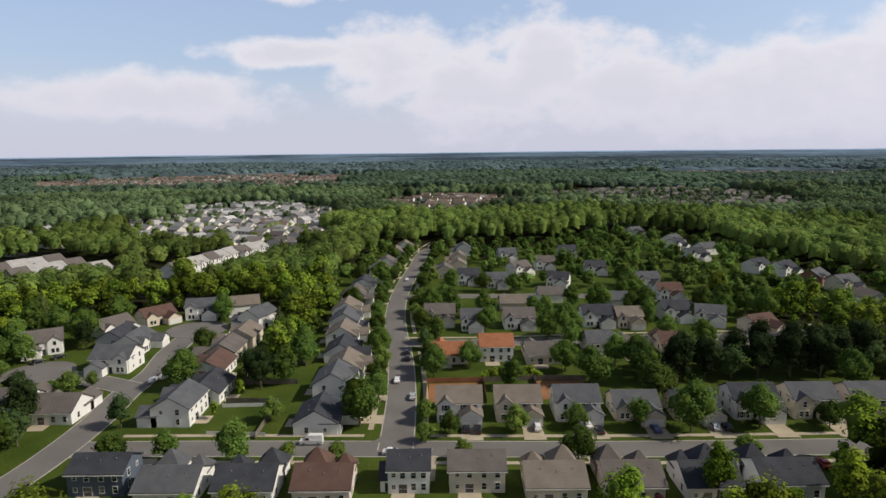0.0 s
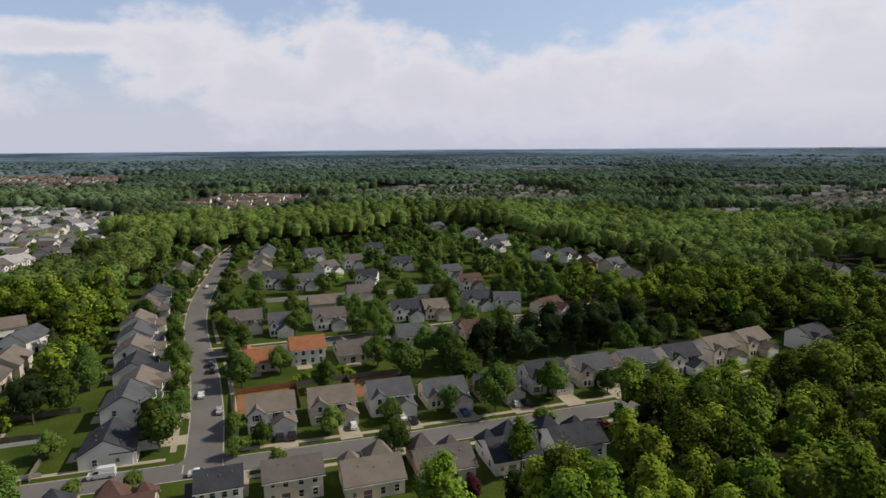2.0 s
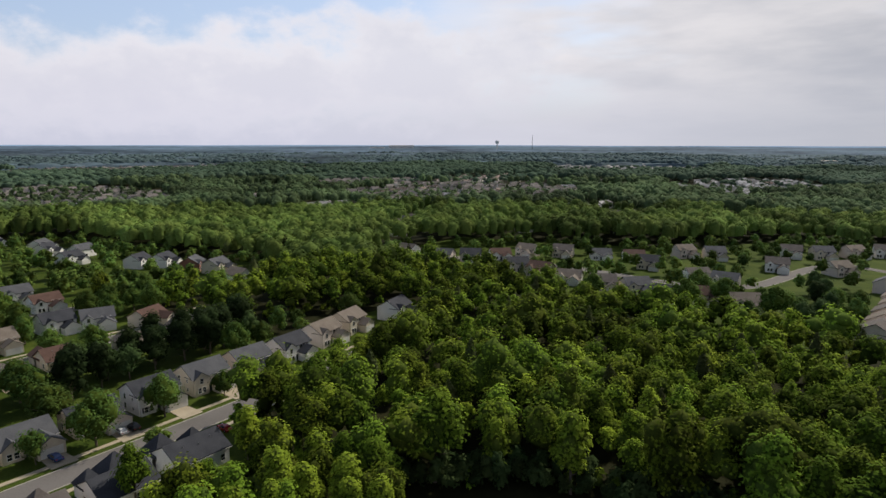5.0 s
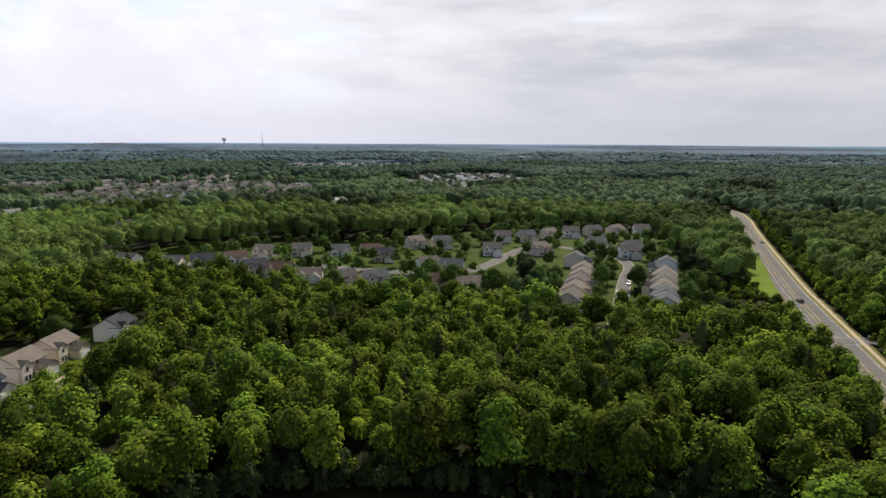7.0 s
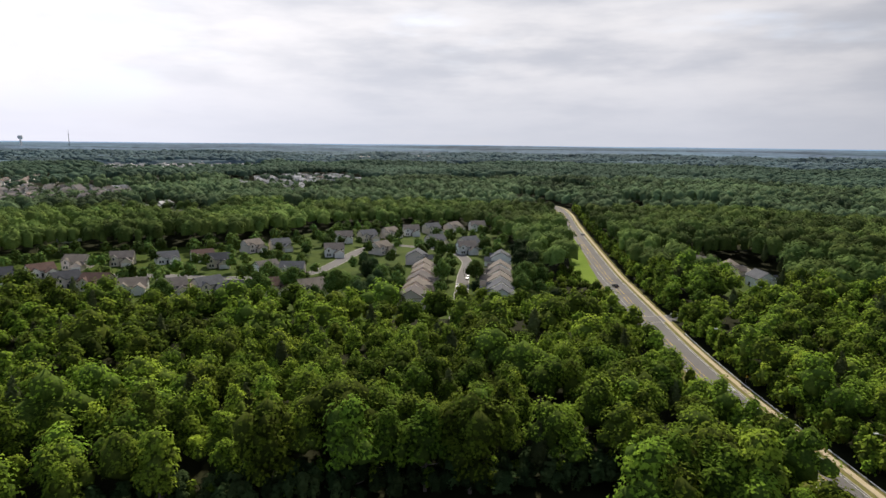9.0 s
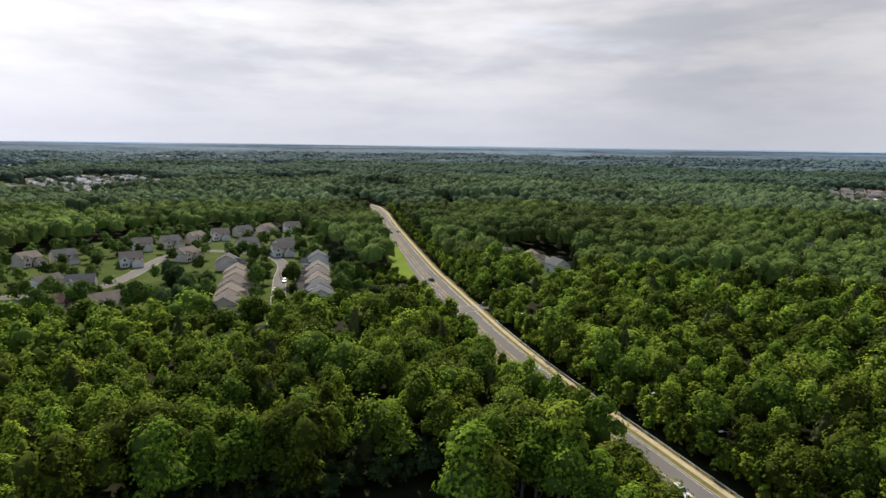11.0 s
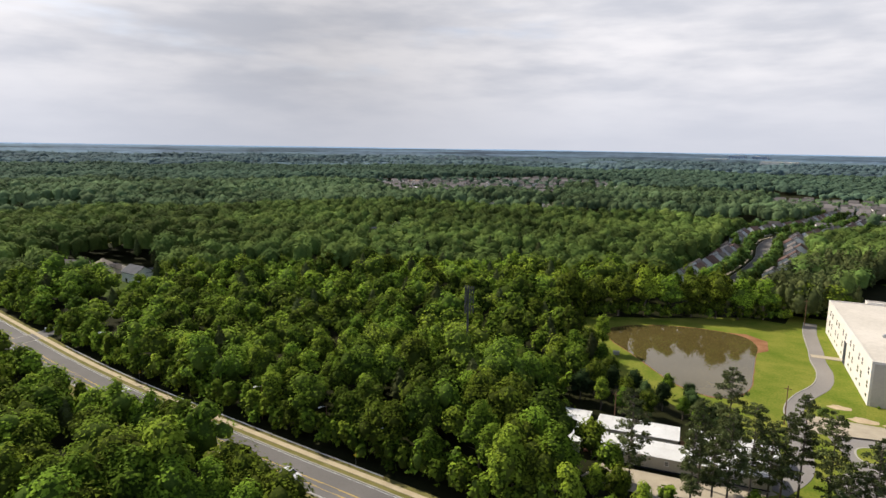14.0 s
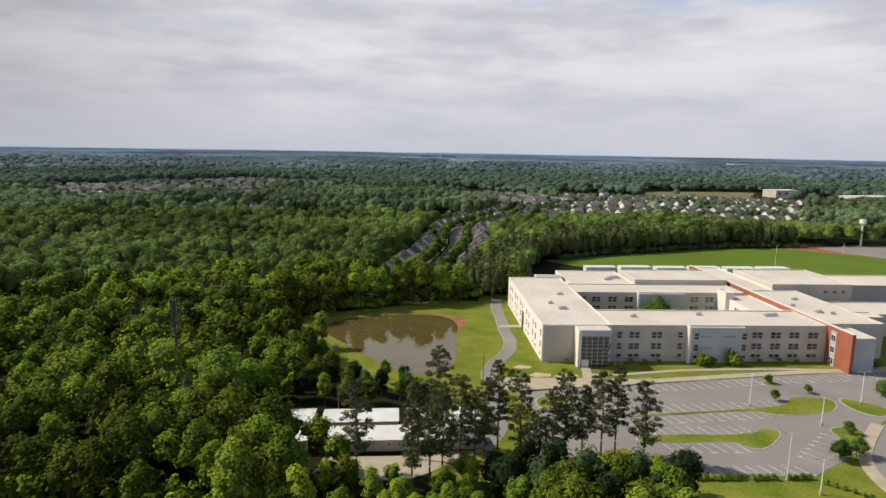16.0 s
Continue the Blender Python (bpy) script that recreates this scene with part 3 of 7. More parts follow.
def house(x, y, yaw, w=11.0, d=10.0, h=5.4, roof="tan", wall="white", side=1, detail=2, wing=True, pop=True, pitch=0.58, label="",
          group="houses of the neighbourhood", z=0.0, hip=False):
    """A house whose front looks to its own -y. side: where its garage wing stands; pop: a small gable over the front."""
    storeys = "two-storey" if h > 4.2 else "single-storey"
    top = empty("house", pose(x, y, z, 0, 0, yaw),
                label or "%s %s siding house with a %s shingle roof" % (storeys, wall, roof), "house", group)
    rise = pitch * d / 2
    g = Geo()
    walls(g, -w / 2, w / 2, -d / 2, d / 2, h, rise, "x")
    piece("wall", g.mesh("wall", WALLS[wall]), top)
    g = Geo()
    gable(g, -w / 2, w / 2, -d / 2, d / 2, h, rise, 0.45, 0.22, "x")
    r = piece("roof", g.mesh("roof", ROOFS[roof]), top)
    gx = side * (w / 2 - 2.9)
    gy = -d / 2
    if wing:
        gh, gd = (3.0, 3.6) if h > 4.2 else (2.9, 4.4)
        gw = 5.8
        g = Geo()
        walls(g, gx - gw / 2, gx + gw / 2, gy - gd, gy + 1.5, gh, 0.01 if hip else gw * 0.32, "y")
        piece("garage_wing", g.mesh("garage_wing", WALLS[wall]), top)
        g = Geo()
        if hip:
            pyramid(g, gx - gw / 2, gx + gw / 2, gy - gd, gy + 1.6, gh + 0.1, 3.7, 0.4)
        else:
            gable(g, gx - gw / 2, gx + gw / 2, gy - gd, gy + (1.4 if h > 4.2 else d * 0.42), gh, gw * 0.32, 0.35, 0.2, "y")
        piece("garage_roof", g.mesh("garage_roof", ROOFS[roof]), top)
        piece("garage_door", GARAGE_DOOR, top, pose(gx, gy - gd - 0.02, 0.02))
    if pop:
        pw, px = w * 0.36, -side * (w / 2 - w * 0.2)
        ph = h - 0.2
        g = Geo()
        if hip:
            ph, out = min(ph, 3.0), 2.2
            walls(g, px - pw / 2, px + pw / 2, gy - out, gy + 0.3, ph, 0.01, "y")
        else:
            walls(g, px - pw / 2, px + pw / 2, gy - 0.7, gy + 0.3, ph, pw * 0.38, "y")
        piece("front_bay", g.mesh("front_bay", WALLS[wall]), top)
        g = Geo()
        if hip:
            pyramid(g, px - pw / 2, px + pw / 2, gy - out, gy + 2.4, ph + 0.1, 2.9, 0.35)
        else:
            gable(g, px - pw / 2, px + pw / 2, gy - 0.7, gy + d * 0.4, ph, pw * 0.38, 0.3, 0.18, "y")
        piece("bay_roof", g.mesh("bay_roof", ROOFS[roof]), top)
    if detail:
        for s in ((-1, 1) if detail > 1 else ()):
            g = Geo().box(-w / 2 - 0.48, w / 2 + 0.48, s * (d / 2 + 0.46) - 0.07, s * (d / 2 + 0.46) + 0.07, h - 0.42, h - 0.24)
            piece("gutter", g.mesh("gutter", WHITE), top)

        def win(px, py, pz, turn, kind="w", shut=False):
            f, p = {"w": (WIN, WIN_PANE), "s": (WIN_SMALL, WIN_SMALL_PANE), "d": (SLIDER, SLIDER_PANE)}[kind]
            if detail < 2:
                piece("window", WHOLE[kind], top, pose(px, py, pz, 0, 0, turn))
                return
            o = piece("window", f, top, pose(px, py, pz, 0, 0, turn))
            piece("pane", p, o)
            if shut:
                for s in (-1, 1):
                    piece("shutter", SHUTTER, o, pose(s * 0.82, 0, 0))

        floors = [1.55] + ([4.15] if h > 4.2 else [])
        shut = detail > 1 and roof in ("tan", "dark") and wall == "white"
        bay = -side * (w / 2 - w * 0.2)
        for fz in floors:
            if fz > 4:
                win(bay, gy - (0.72 if pop else 0.02), fz, 0, "w", shut)
                win(side * w * 0.12, gy - 0.02, fz, 0, "w", shut)
                win(side * w * 0.36, gy - 0.02, fz + 0.25, 0, "s")
            else:
                win(bay - 0.7, gy - ((2.22 if hip else 0.72) if pop else 0.02), fz, 0, "w", shut)
                win(bay + 0.7, gy - ((2.22 if hip else 0.72) if pop else 0.02), fz, 0, "w")
            if detail > 1:
                for fx in (-0.36, -0.12, 0.14, 0.36):
                    if fz > 4 or fx != 0.14:
                        win(fx * w, d / 2 + 0.02, fz, 180, "w" if fx < 0.3 else "s")
                for s in (-1, 1):
                    win(s * (w / 2 + 0.02), d * 0.2, fz, 90 * s)
                    if fz > 4 or s != side:
                        win(s * (w / 2 + 0.02), -d * 0.22, fz, 90 * s, "s")
        win(0.14 * w, d / 2 + 0.02, 1.1, 180, "d")
        piece("front_door", DOOR, top, pose(-side * w * 0.06 + side * 0.4, gy - 0.03, 0.1))
        if detail > 1:
            for k in range(3):
                vx, vy = (-0.3 + 0.27 * k) * w, d * (0.18 + 0.06 * (k % 2))
                piece("roof_vent", VENT, r, pose(vx, vy, h + rise * (1 - 2 * vy / d) + 0.1))
            piece("patio", PATIO, top, pose(0.14 * w, d / 2 + 1.8, 0), "pale concrete patio behind the house")
    HOUSES.append((x, y, max(w, d) * 0.62 + 1.0))
    if wing:
        c, s = math.cos(radians(yaw)), math.sin(radians(yaw))
        fx, fy = gx, gy - (3.6 if h > 4.2 else 4.4) - 3
        HOUSES.append((x + c * fx - s * fy, y + s * fx + c * fy, 4.5))
    return top


def driveway(x0, y0, x1, y1, wide):
    d = Vector((x1 - x0, y1 - y0))
    n = Vector((-d.y, d.x)).normalized() * wide / 2
    q = [(x0 + n.x, y0 + n.y), (x1 + n.x * 1.15, y1 + n.y * 1.15), (x1 - n.x * 1.15, y1 - n.y * 1.15), (x0 - n.x, y0 - n.y)]
    g = Geo().prism(q, "z", 0.0, 0.145)
    tagged(piece("driveway", g.mesh("driveway", CONCRETE)), "pale concrete driveway up to a garage", kind="structure")


# row south of the cross street: backs to the open wood
for i, (rf, wl_, hh, dx, ww) in enumerate((("dark", "blue", 5.5, 0, 11.5), ("grey", "white", 3.4, 0, 12), ("dark", "white", 3.6, 0, 12),
                                           ("brown", "pinkish", 3.6, 0, 11.5), ("dark", "white", 5.6, 1.6, 8.5), ("taupe", "cream", 5.4, 0, 11.5),
                                           ("tan", "cream", 3.6, 0, 12), ("taupe", "pinkish", 3.6, 0, 11.5), ("dark", "white", 3.4, 0, 11),
                                           ("dark", "white", 3.8, 0, 12))):
    hx = -72.4 + 15.75 * i + dx
    two = hh > 4.2
    house(hx, 122.6 if two else 119.4, 180, ww, 8.6 if two else 10.5, hh - (0.3 if two else 0), rf, wl_, 1 if i % 2 else -1, 2, pop=i not in (0, 4, 5), wing=i not in (0, 4, 5),
          pitch=0.52, hip=not two)
    driveway(hx + (-1 if i % 2 else 1) * 3, 123, hx + (-1 if i % 2 else 1) * 3, 134, 4.6)
# the wing west of the white house
house(-11.2, 122.5, 180, 5.0, 7.0, 2.9, "dark", "white", 1, 1, wing=False, pop=False, label="low white garage with a dark shingle roof")
# row north of the cross street: fronts towards the street
for i, (rf, wl_) in enumerate((("tan", "white"), ("tan", "cream"), ("grey", "white"), ("grey", "cream"), ("dark", "pinkish"), ("dark", "white"),
                               ("grey", "cream"), ("grey", "pinkish"))):
    hx = 3.5 + 15.45 * i
    one = i in (3, 4)
    house(hx, 157, 0, 11.6, 9.5, 3.6 if one else 5.3, rf, wl_, 1, 2)
    driveway(hx + 2.9, 149, hx + 2.9, 141.5, 4.8)
for hx, hy, rf, wl_, yw in ((127.5, 157, "dark", "white", 4), (145, 160, "tan", "pinkish", 8), (161, 163, "tan", "cream", 10), (185, 160, "dark", "white", 12)):
    house(hx, hy, yw, 11.5, 9.5, 5.3, rf, wl_, 1, 1)
# west side of the long street, garages to the street
for i, (hx, hy, rf, hh) in enumerate(((-32.5, 151, "dark", 3.4), (-32, 172, "grey", 5.2), (-31.5, 188.5, "tan", 3.6), (-35, 204.5, "dark", 3.4),
                                      (-37.5, 221, "tan", 4.4), (-39, 237, "grey", 5.2), (-41, 254, "tan", 5.2), (-42, 283, "taupe", 4.6),
                                      (-40, 302, "dark", 5.0), (-36.5, 340, "tan", 5.4), (-34, 362, "taupe", 5.0), (-31, 396, "tan", 5.4), (-27, 424, "tan", 5.0))):
    house(hx, hy, 90, 12, 11, hh, rf, "white" if i % 4 else "white", -1 if i % 2 else 1, 2 if i < 7 else 1)
    dy_ = hy + (-3 if i % 2 else 3)
    driveway(hx + 9, dy_, float(np.interp(dy_, MAIN[:, 1], MAIN[:, 0])) - 4.3, dy_, 4.6)
# east of the long street
for hx, hy, yw, ww, rf, wl_, hh in ((1.4, 201, 180, 12, "orange", "pinkish", 3.3), (17.2, 203, 180, 11, "orange", "white", 5.4),
                                    (33, 200, 180, 12.5, "taupe", "cream", 3.4), (53, 207, 180, 9, "grey", "white", 5.0),
                                    (64, 206, 180, 8, "taupe", "cream", 3.2), (80, 210, 180, 11, "brown", "cream", 3.4),
                                    (-2, 247, 0, 12, "taupe", "cream", 5.0), (10.7, 239, 0, 8.5, "grey", "white", 4.8), (29.5, 241, 0, 12, "taupe", "white", 4.6),
                                    (61, 243, 0, 12, "dark", "white", 5.0), (73, 241, 0, 10, "tan", "cream", 4.6), (94.5, 249, 0, 11, "dark", "white", 5.0)):
    house(hx, hy, yw, ww, 10, hh, rf, wl_, 1, 2 if hy < 230 else 1)
for hx, hy, yw, rf, wl_, hh in ((107, 243, -20, "grey", "white", 4.6), (121, 232, 20, "brown", "cream", 3.6), (120, 206, 90, "taupe", "cream", 3.4),
                                (103, 204, 180, "tan", "cream", 3.2), (12.5, 322, 0, "dark", "white", 5.4), (27, 314, 0, "grey", "white", 4.6),
                                (49, 282, 180, "taupe", "white", 4.0), (59, 314, -20, "dark", "white", 4.6), (59, 360, 0, "taupe", "white", 5.0),
                                (80, 400, 0, "dark", "white", 5.0), (8, 353, -90, "tan", "cream", 5.0)):
    house(hx, hy, yw, 11, 9.5, hh, rf, wl_, 1, 1)
for hx, hy, yw, rf, wl_, hh in ((9, 378, -90, "tan", "cream", 5.0), (13, 414, -90, "grey", "white", 5.2), (105, 285, 0, "brown", "white", 4.6),
                                (103, 310, 0, "grey", "white", 5.0), (0, 340, -90, "taupe", "cream", 4.6), (42, 345, 30, "taupe", "white", 4.8),
                                (85, 345, 0, "dark", "white", 4.6), (30, 268, 180, "tan", "cream", 3.6), (75, 268, 180, "grey", "white", 4.6),
                                (40, 392, 10, "grey", "white", 4.8), (152, 492, 30, "grey", "white", 5.0)):
    house(hx, hy, yw, 11, 9.5, hh, rf, wl_, 1, 1)
for hx, hy, yw, rf, wl_, hh in ((165, 445, 40, "grey", "white", 5.0), (157, 384, 20, "dark", "white", 5.0), (173, 405, 200, "grey", "white", 5.0),
                                (160, 425, 40, "dark", "white", 5.0), (176, 344, 30, "dark", "white", 5.0), (186, 335, 30, "dark", "white", 5.0),
                                (190, 312, 40, "grey", "brick", 5.0), (186, 264, 90, "tan", "white", 5.0), (195, 297, 20, "grey", "cream", 5.0),
                                (318, 556, 10, "grey", "white", 5.0), (300, 560, 80, "dark", "white", 5.0)):
    house(hx, hy, yw, 12, 10, hh, rf, wl_, 1, 1, group="houses among the trees")
# round the cul-de-sacs in the north-west
for hx, hy, yw, rf, wl_, hh in ((-71, 157, -90, "grey", "white", 5.2), (-68.5, 171.5, -90, "dark", "white", 3.4), (-74, 190, -90, "brown", "white", 3.4),
                                (-75.5, 206, -90, "taupe", "cream", 3.8), (-74, 221, -90, "tan", "cream", 4.4), (-76, 245, -110, "grey", "white", 5.2),
                                (-88, 264, -160, "tan", "white", 5.2), (-104, 260, 10, "grey", "white", 5.2), (-121, 252, 50, "brown", "cream", 3.8),
                                (-131, 236, 60, "taupe", "white", 3.8), (-112, 216, 90, "grey", "white", 4.0)):
    house(hx, hy, yw, 13, 10, hh, rf, wl_, 1, 2 if hy < 200 else 1)
for hx, hy, yw, rf, wl_, hh in ((-108, 196, 0, "grey", "white", 5.0), (-144, 214, 30, "taupe", "white", 5.0), (-120, 162, 180, "taupe", "white", 3.6),
                                (-104, 158, 180, "taupe", "white", 3.6), (-121, 222, 90, "dark", "grey", 3.6), (-150, 178, 120, "grey", "white", 4.0)):
    house(hx, hy, yw, 12.5, 10.5, hh, rf, wl_, -1, 2 if hy < 200 else 1)
# the neighbourhood beyond the eastern wood
for i, (hx, hy) in enumerate(((260, 1), (277, -1), (293, -2.5), (309, -4.5), (324, -5), (356, -1))):
    house(hx, hy, -7, 10, 11.5, 5.0, ("taupe", "tan", "taupe", "tan", "tan", "grey")[i], "pinkish", 1, 1, group="houses of the eastern streets")
for i, (hx, hy) in enumerate(((262, -38), (276, -39.5), (290, -41), (304, -42.5), (320, -45), (352, -50))):
    house(hx, hy, 173, 10, 11.5, 5.0, ("grey", "grey", "tan", "taupe", "tan", "grey")[i], "white", 1, 1, group="houses of the eastern streets")
for i, (hx, hy) in enumerate(((434, 50), (440, 34), (455, 19), (468, 3), (479, -13), (487, -30), (494, -50), (399, 87), (395, 104), (381, 50), (419, -14),
                              (389, 22), (391, -33), (410, -36))):
    house(hx, hy, -80 + 20 * (i % 3), 11.5, 10, 5.0, ("taupe", "grey", "tan")[i % 3], ("white", "cream", "pinkish")[i % 3], 1, 1,
          group="houses of the eastern streets")
for i, (hx, hy) in enumerate(((302, 249), (295, 216), (305, 203), (322, 193), (341, 184), (352, 165), (358, 143), (297, 167), (293, 150), (288, 131),
                              (282, 111), (285, 96), (282, 80), (284, 64), (281, 48), (331, 80), (322, 64), (347, 110), (365, 125))):
    house(hx, hy, -90 + 15 * (i % 4), 12, 10, 4.8 if i % 3 else 3.6, ("taupe", "grey", "dark", "brown", "tan")[i % 5], ("white", "pinkish", "cream")[i % 3],
          1, 1, group="houses of the eastern streets")
for i, (hx, hy) in enumerate(((357, 309), (372, 318), (388, 328), (409, 338), (425, 340), (506, 345), (452, 469), (416, 449), (434, 238), (448, 245),
                              (453, -233), (324, -171), (297, -174), (336, -164))):
    house(hx, hy, 30 * i, 12, 10, 5.0, ("grey", "taupe", "tan")[i % 3], ("white", "cream")[i % 2], 1, 1, group="houses among the trees")
for i, (hx, hy) in enumerate(((295, -349), (302, -362), (293, -379), (304, -400), (306, -421), (262, -631), (275, -640), (290, -652))):
    house(hx, hy, 60 + 10 * i, 12, 10, 5.0, ("taupe", "grey")[i % 2], ("cream", "white")[i % 2], 1, 1, group="houses among the trees")
# the street that runs off to the south-east
line = curve([(49, -340), (46, -372), (43, -420), (43, -460), (47, -505), (46, -550), (34, -590), (16, -640), (0, -720), (-10, -780)], 13.0)
nrm = sides(line)
for i, (p, n) in enumerate(zip(line, nrm)):
    yw = math.degrees(math.atan2(n[1], n[0]))
    for s in (1, -1):
        q = p + n * (19.5 + 2.5 * ((i * 5 + s) % 3 - 1)) * s
        if q[0] > p[0] and -515 < q[1] < -462:
            continue
        house(q[0], q[1], yw - 90 * s + 5 * ((i * 7) % 3 - 1), 11.4, 8.6, 4.6 + 0.4 * ((i + s) % 3), ("brown", "taupe", "brown", "taupe")[(i + s) % 4], "white", 1, 1,
              group="houses of the south-eastern street", pop=False, wing=False, pitch=0.72)

# ---- trees ----
rng = np.random.default_rng(7)


def ico(n):
    b = bmesh.new()
    bmesh.ops.create_icosphere(b, subdivisions=n, radius=1)
    b.verts.ensure_lookup_table()
    v = np.array([p.co[:] for p in b.verts])
    f = np.array([[p.index for p in q.verts] for q in b.faces])
    b.free()
    return v, f


ICO_V, ICO_F = ico(1)
BALL_V, BALL_F = ico(2)
CAP_F = ICO_F[(ICO_V[ICO_F].mean(axis=1)[:, 2] > -0.62)]      # without the underside


def unit(a):
    return a / (np.linalg.norm(a, axis=-1, keepdims=True) + 1e-9)


def swell(d, bumps, strength):
    """How far the crown's surface bulges towards d: boughs stand out, hollows lie between them."""
    dots = np.einsum("tcx,tkx->tck", d, bumps).max(axis=2)
    return 0.72 + strength * np.clip((dots - 0.60) / 0.36, 0, 1) ** 0.7


def crowns(name, trees, count, cards, size, material, rng, low=-0.35, core=0.86, tints=None, jitter=0.45, solid=(None, None), strength=0.42, peak=0.14, tones=None, dome=0.0):
    """One mesh with the crowns of all the trees: a closed heart, and leaf sprays over bulging boughs.
    trees: x, y, base, crown radius, height, crown depth; count: boughs a tree; cards: sprays a tree.
    dome: height of the crown's rounded top as a share of its radius, above sides that reach down."""
    T = len(trees)
    sv, sf = solid if solid[0] is not None else (BALL_V, BALL_F)
    bumps = rng.normal(0, 1, (T, count, 3))
    bumps[:, :, 2] = np.abs(bumps[:, :, 2]) * 0.9 - 0.35
    bumps[:, 0] = (0.1, 0.1, 1.0)
    bumps = unit(bumps)
    R, H, D = trees[:, 3], trees[:, 4], trees[:, 5]
    axes = np.stack([R, R, D / 2], 1)
    centre = np.stack([trees[:, 0], trees[:, 1], trees[:, 2] + H - D / 2], 1)
    if dome:
        axes[:, 2] = R * dome
        centre[:, 2] = trees[:, 2] + H - R * dome
    squash = rng.uniform(0.85, 1.15, (T, 1))
    axes[:, 0:1] *= squash
    axes[:, 1:2] /= squash

    def surface(d, scale):
        p = d * axes[:, None] * scale[..., None]
        taper = 1 - peak * np.clip(d[..., 2:3], 0, 1) ** 1.5
        p[..., :2] *= taper
        if dome:
            p[..., 2] *= np.where(d[..., 2] < 0, (D / axes[:, 2] - 1)[:, None], 1.0)
        return centre[:, None] + p

    d = unit(rng.normal(0, 1, (T, cards, 3)))
    d[..., 2] = np.where(d[..., 2] < low, -d[..., 2], d[..., 2])
    bulge = swell(d, bumps, strength)
    p = surface(d, bulge * rng.uniform(0.93, 1.08, (T, cards)))
    n = unit(unit(d / axes[:, None]) * 0.9 + np.array([0, 0, 0.42]) + rng.normal(0, jitter, d.shape))
    t = unit(np.cross(n, rng.normal(0, 1, n.shape)))
    b = np.cross(n, t)
    s = (size * rng.uniform(0.6, 1.4, (T, cards)))[..., None] * (R / R.mean())[:, None, None] ** 0.3
    tri = np.stack([p - t * s - b * s * 0.55, p + t * s * rng.uniform(0.7, 1.0, s.shape) - b * s * 0.5, p + b * s * 0.95 + t * s * rng.uniform(-0.4, 0.4, s.shape)], 2)
    v1 = tri.reshape(-1, 3)
    f1 = np.arange(len(v1)).reshape(-1, 3)
    dd = np.broadcast_to(unit(sv)[None], (T, len(sv), 3))
    v2 = surface(dd, swell(dd, bumps, strength) * core * rng.uniform(0.93, 1.05, (T, len(sv)))).reshape(-1, 3)
    f2 = (sf[None] + (np.arange(T) * len(sv))[:, None, None]).reshape(-1, 3) + len(v1)
    tint = rng.uniform(0, 1, T) if tints is None else tints
    tone = rng.uniform(0.15, 0.95, T) if tones is None else tones
    me = bpy.data.meshes.new(name)
    V, F = np.concatenate([v1, v2]), np.concatenate([f1, f2]).astype(np.int32)
    me.vertices.add(len(V))
    me.vertices.foreach_set("co", V.ravel().astype(np.float32))
    me.loops.add(F.size)
    me.loops.foreach_set("vertex_index", F.ravel())
    me.polygons.add(len(F))
    me.polygons.foreach_set("loop_start", (np.arange(len(F)) * 3).astype(np.int32))
    me.update(calc_edges=True)
    ti = np.concatenate([np.repeat(tint, cards), np.repeat(tint, len(sf))]).astype(np.float32)
    to = np.concatenate([np.repeat(tone, cards) + rng.normal(0, 0.035, T * cards), np.repeat(tone, len(sf))]).astype(np.float32)
    for key, values in (("tint", ti), ("tone", to)):
        me.attributes.new(key, "FLOAT", "FACE").data.foreach_set("value", values)
    me.materials.append(material)
    # broadleaf hearts take the colour with shade in it, so gaps look deep
    me.materials.append(SHADED_CORE if material in (LEAF, GARDEN) else material)
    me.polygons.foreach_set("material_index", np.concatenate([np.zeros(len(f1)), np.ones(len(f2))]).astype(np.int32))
    if dome:
        me.polygons.foreach_set("use_smooth", np.concatenate([np.zeros(len(f1), bool), np.ones(len(f2), bool)]))
    return me


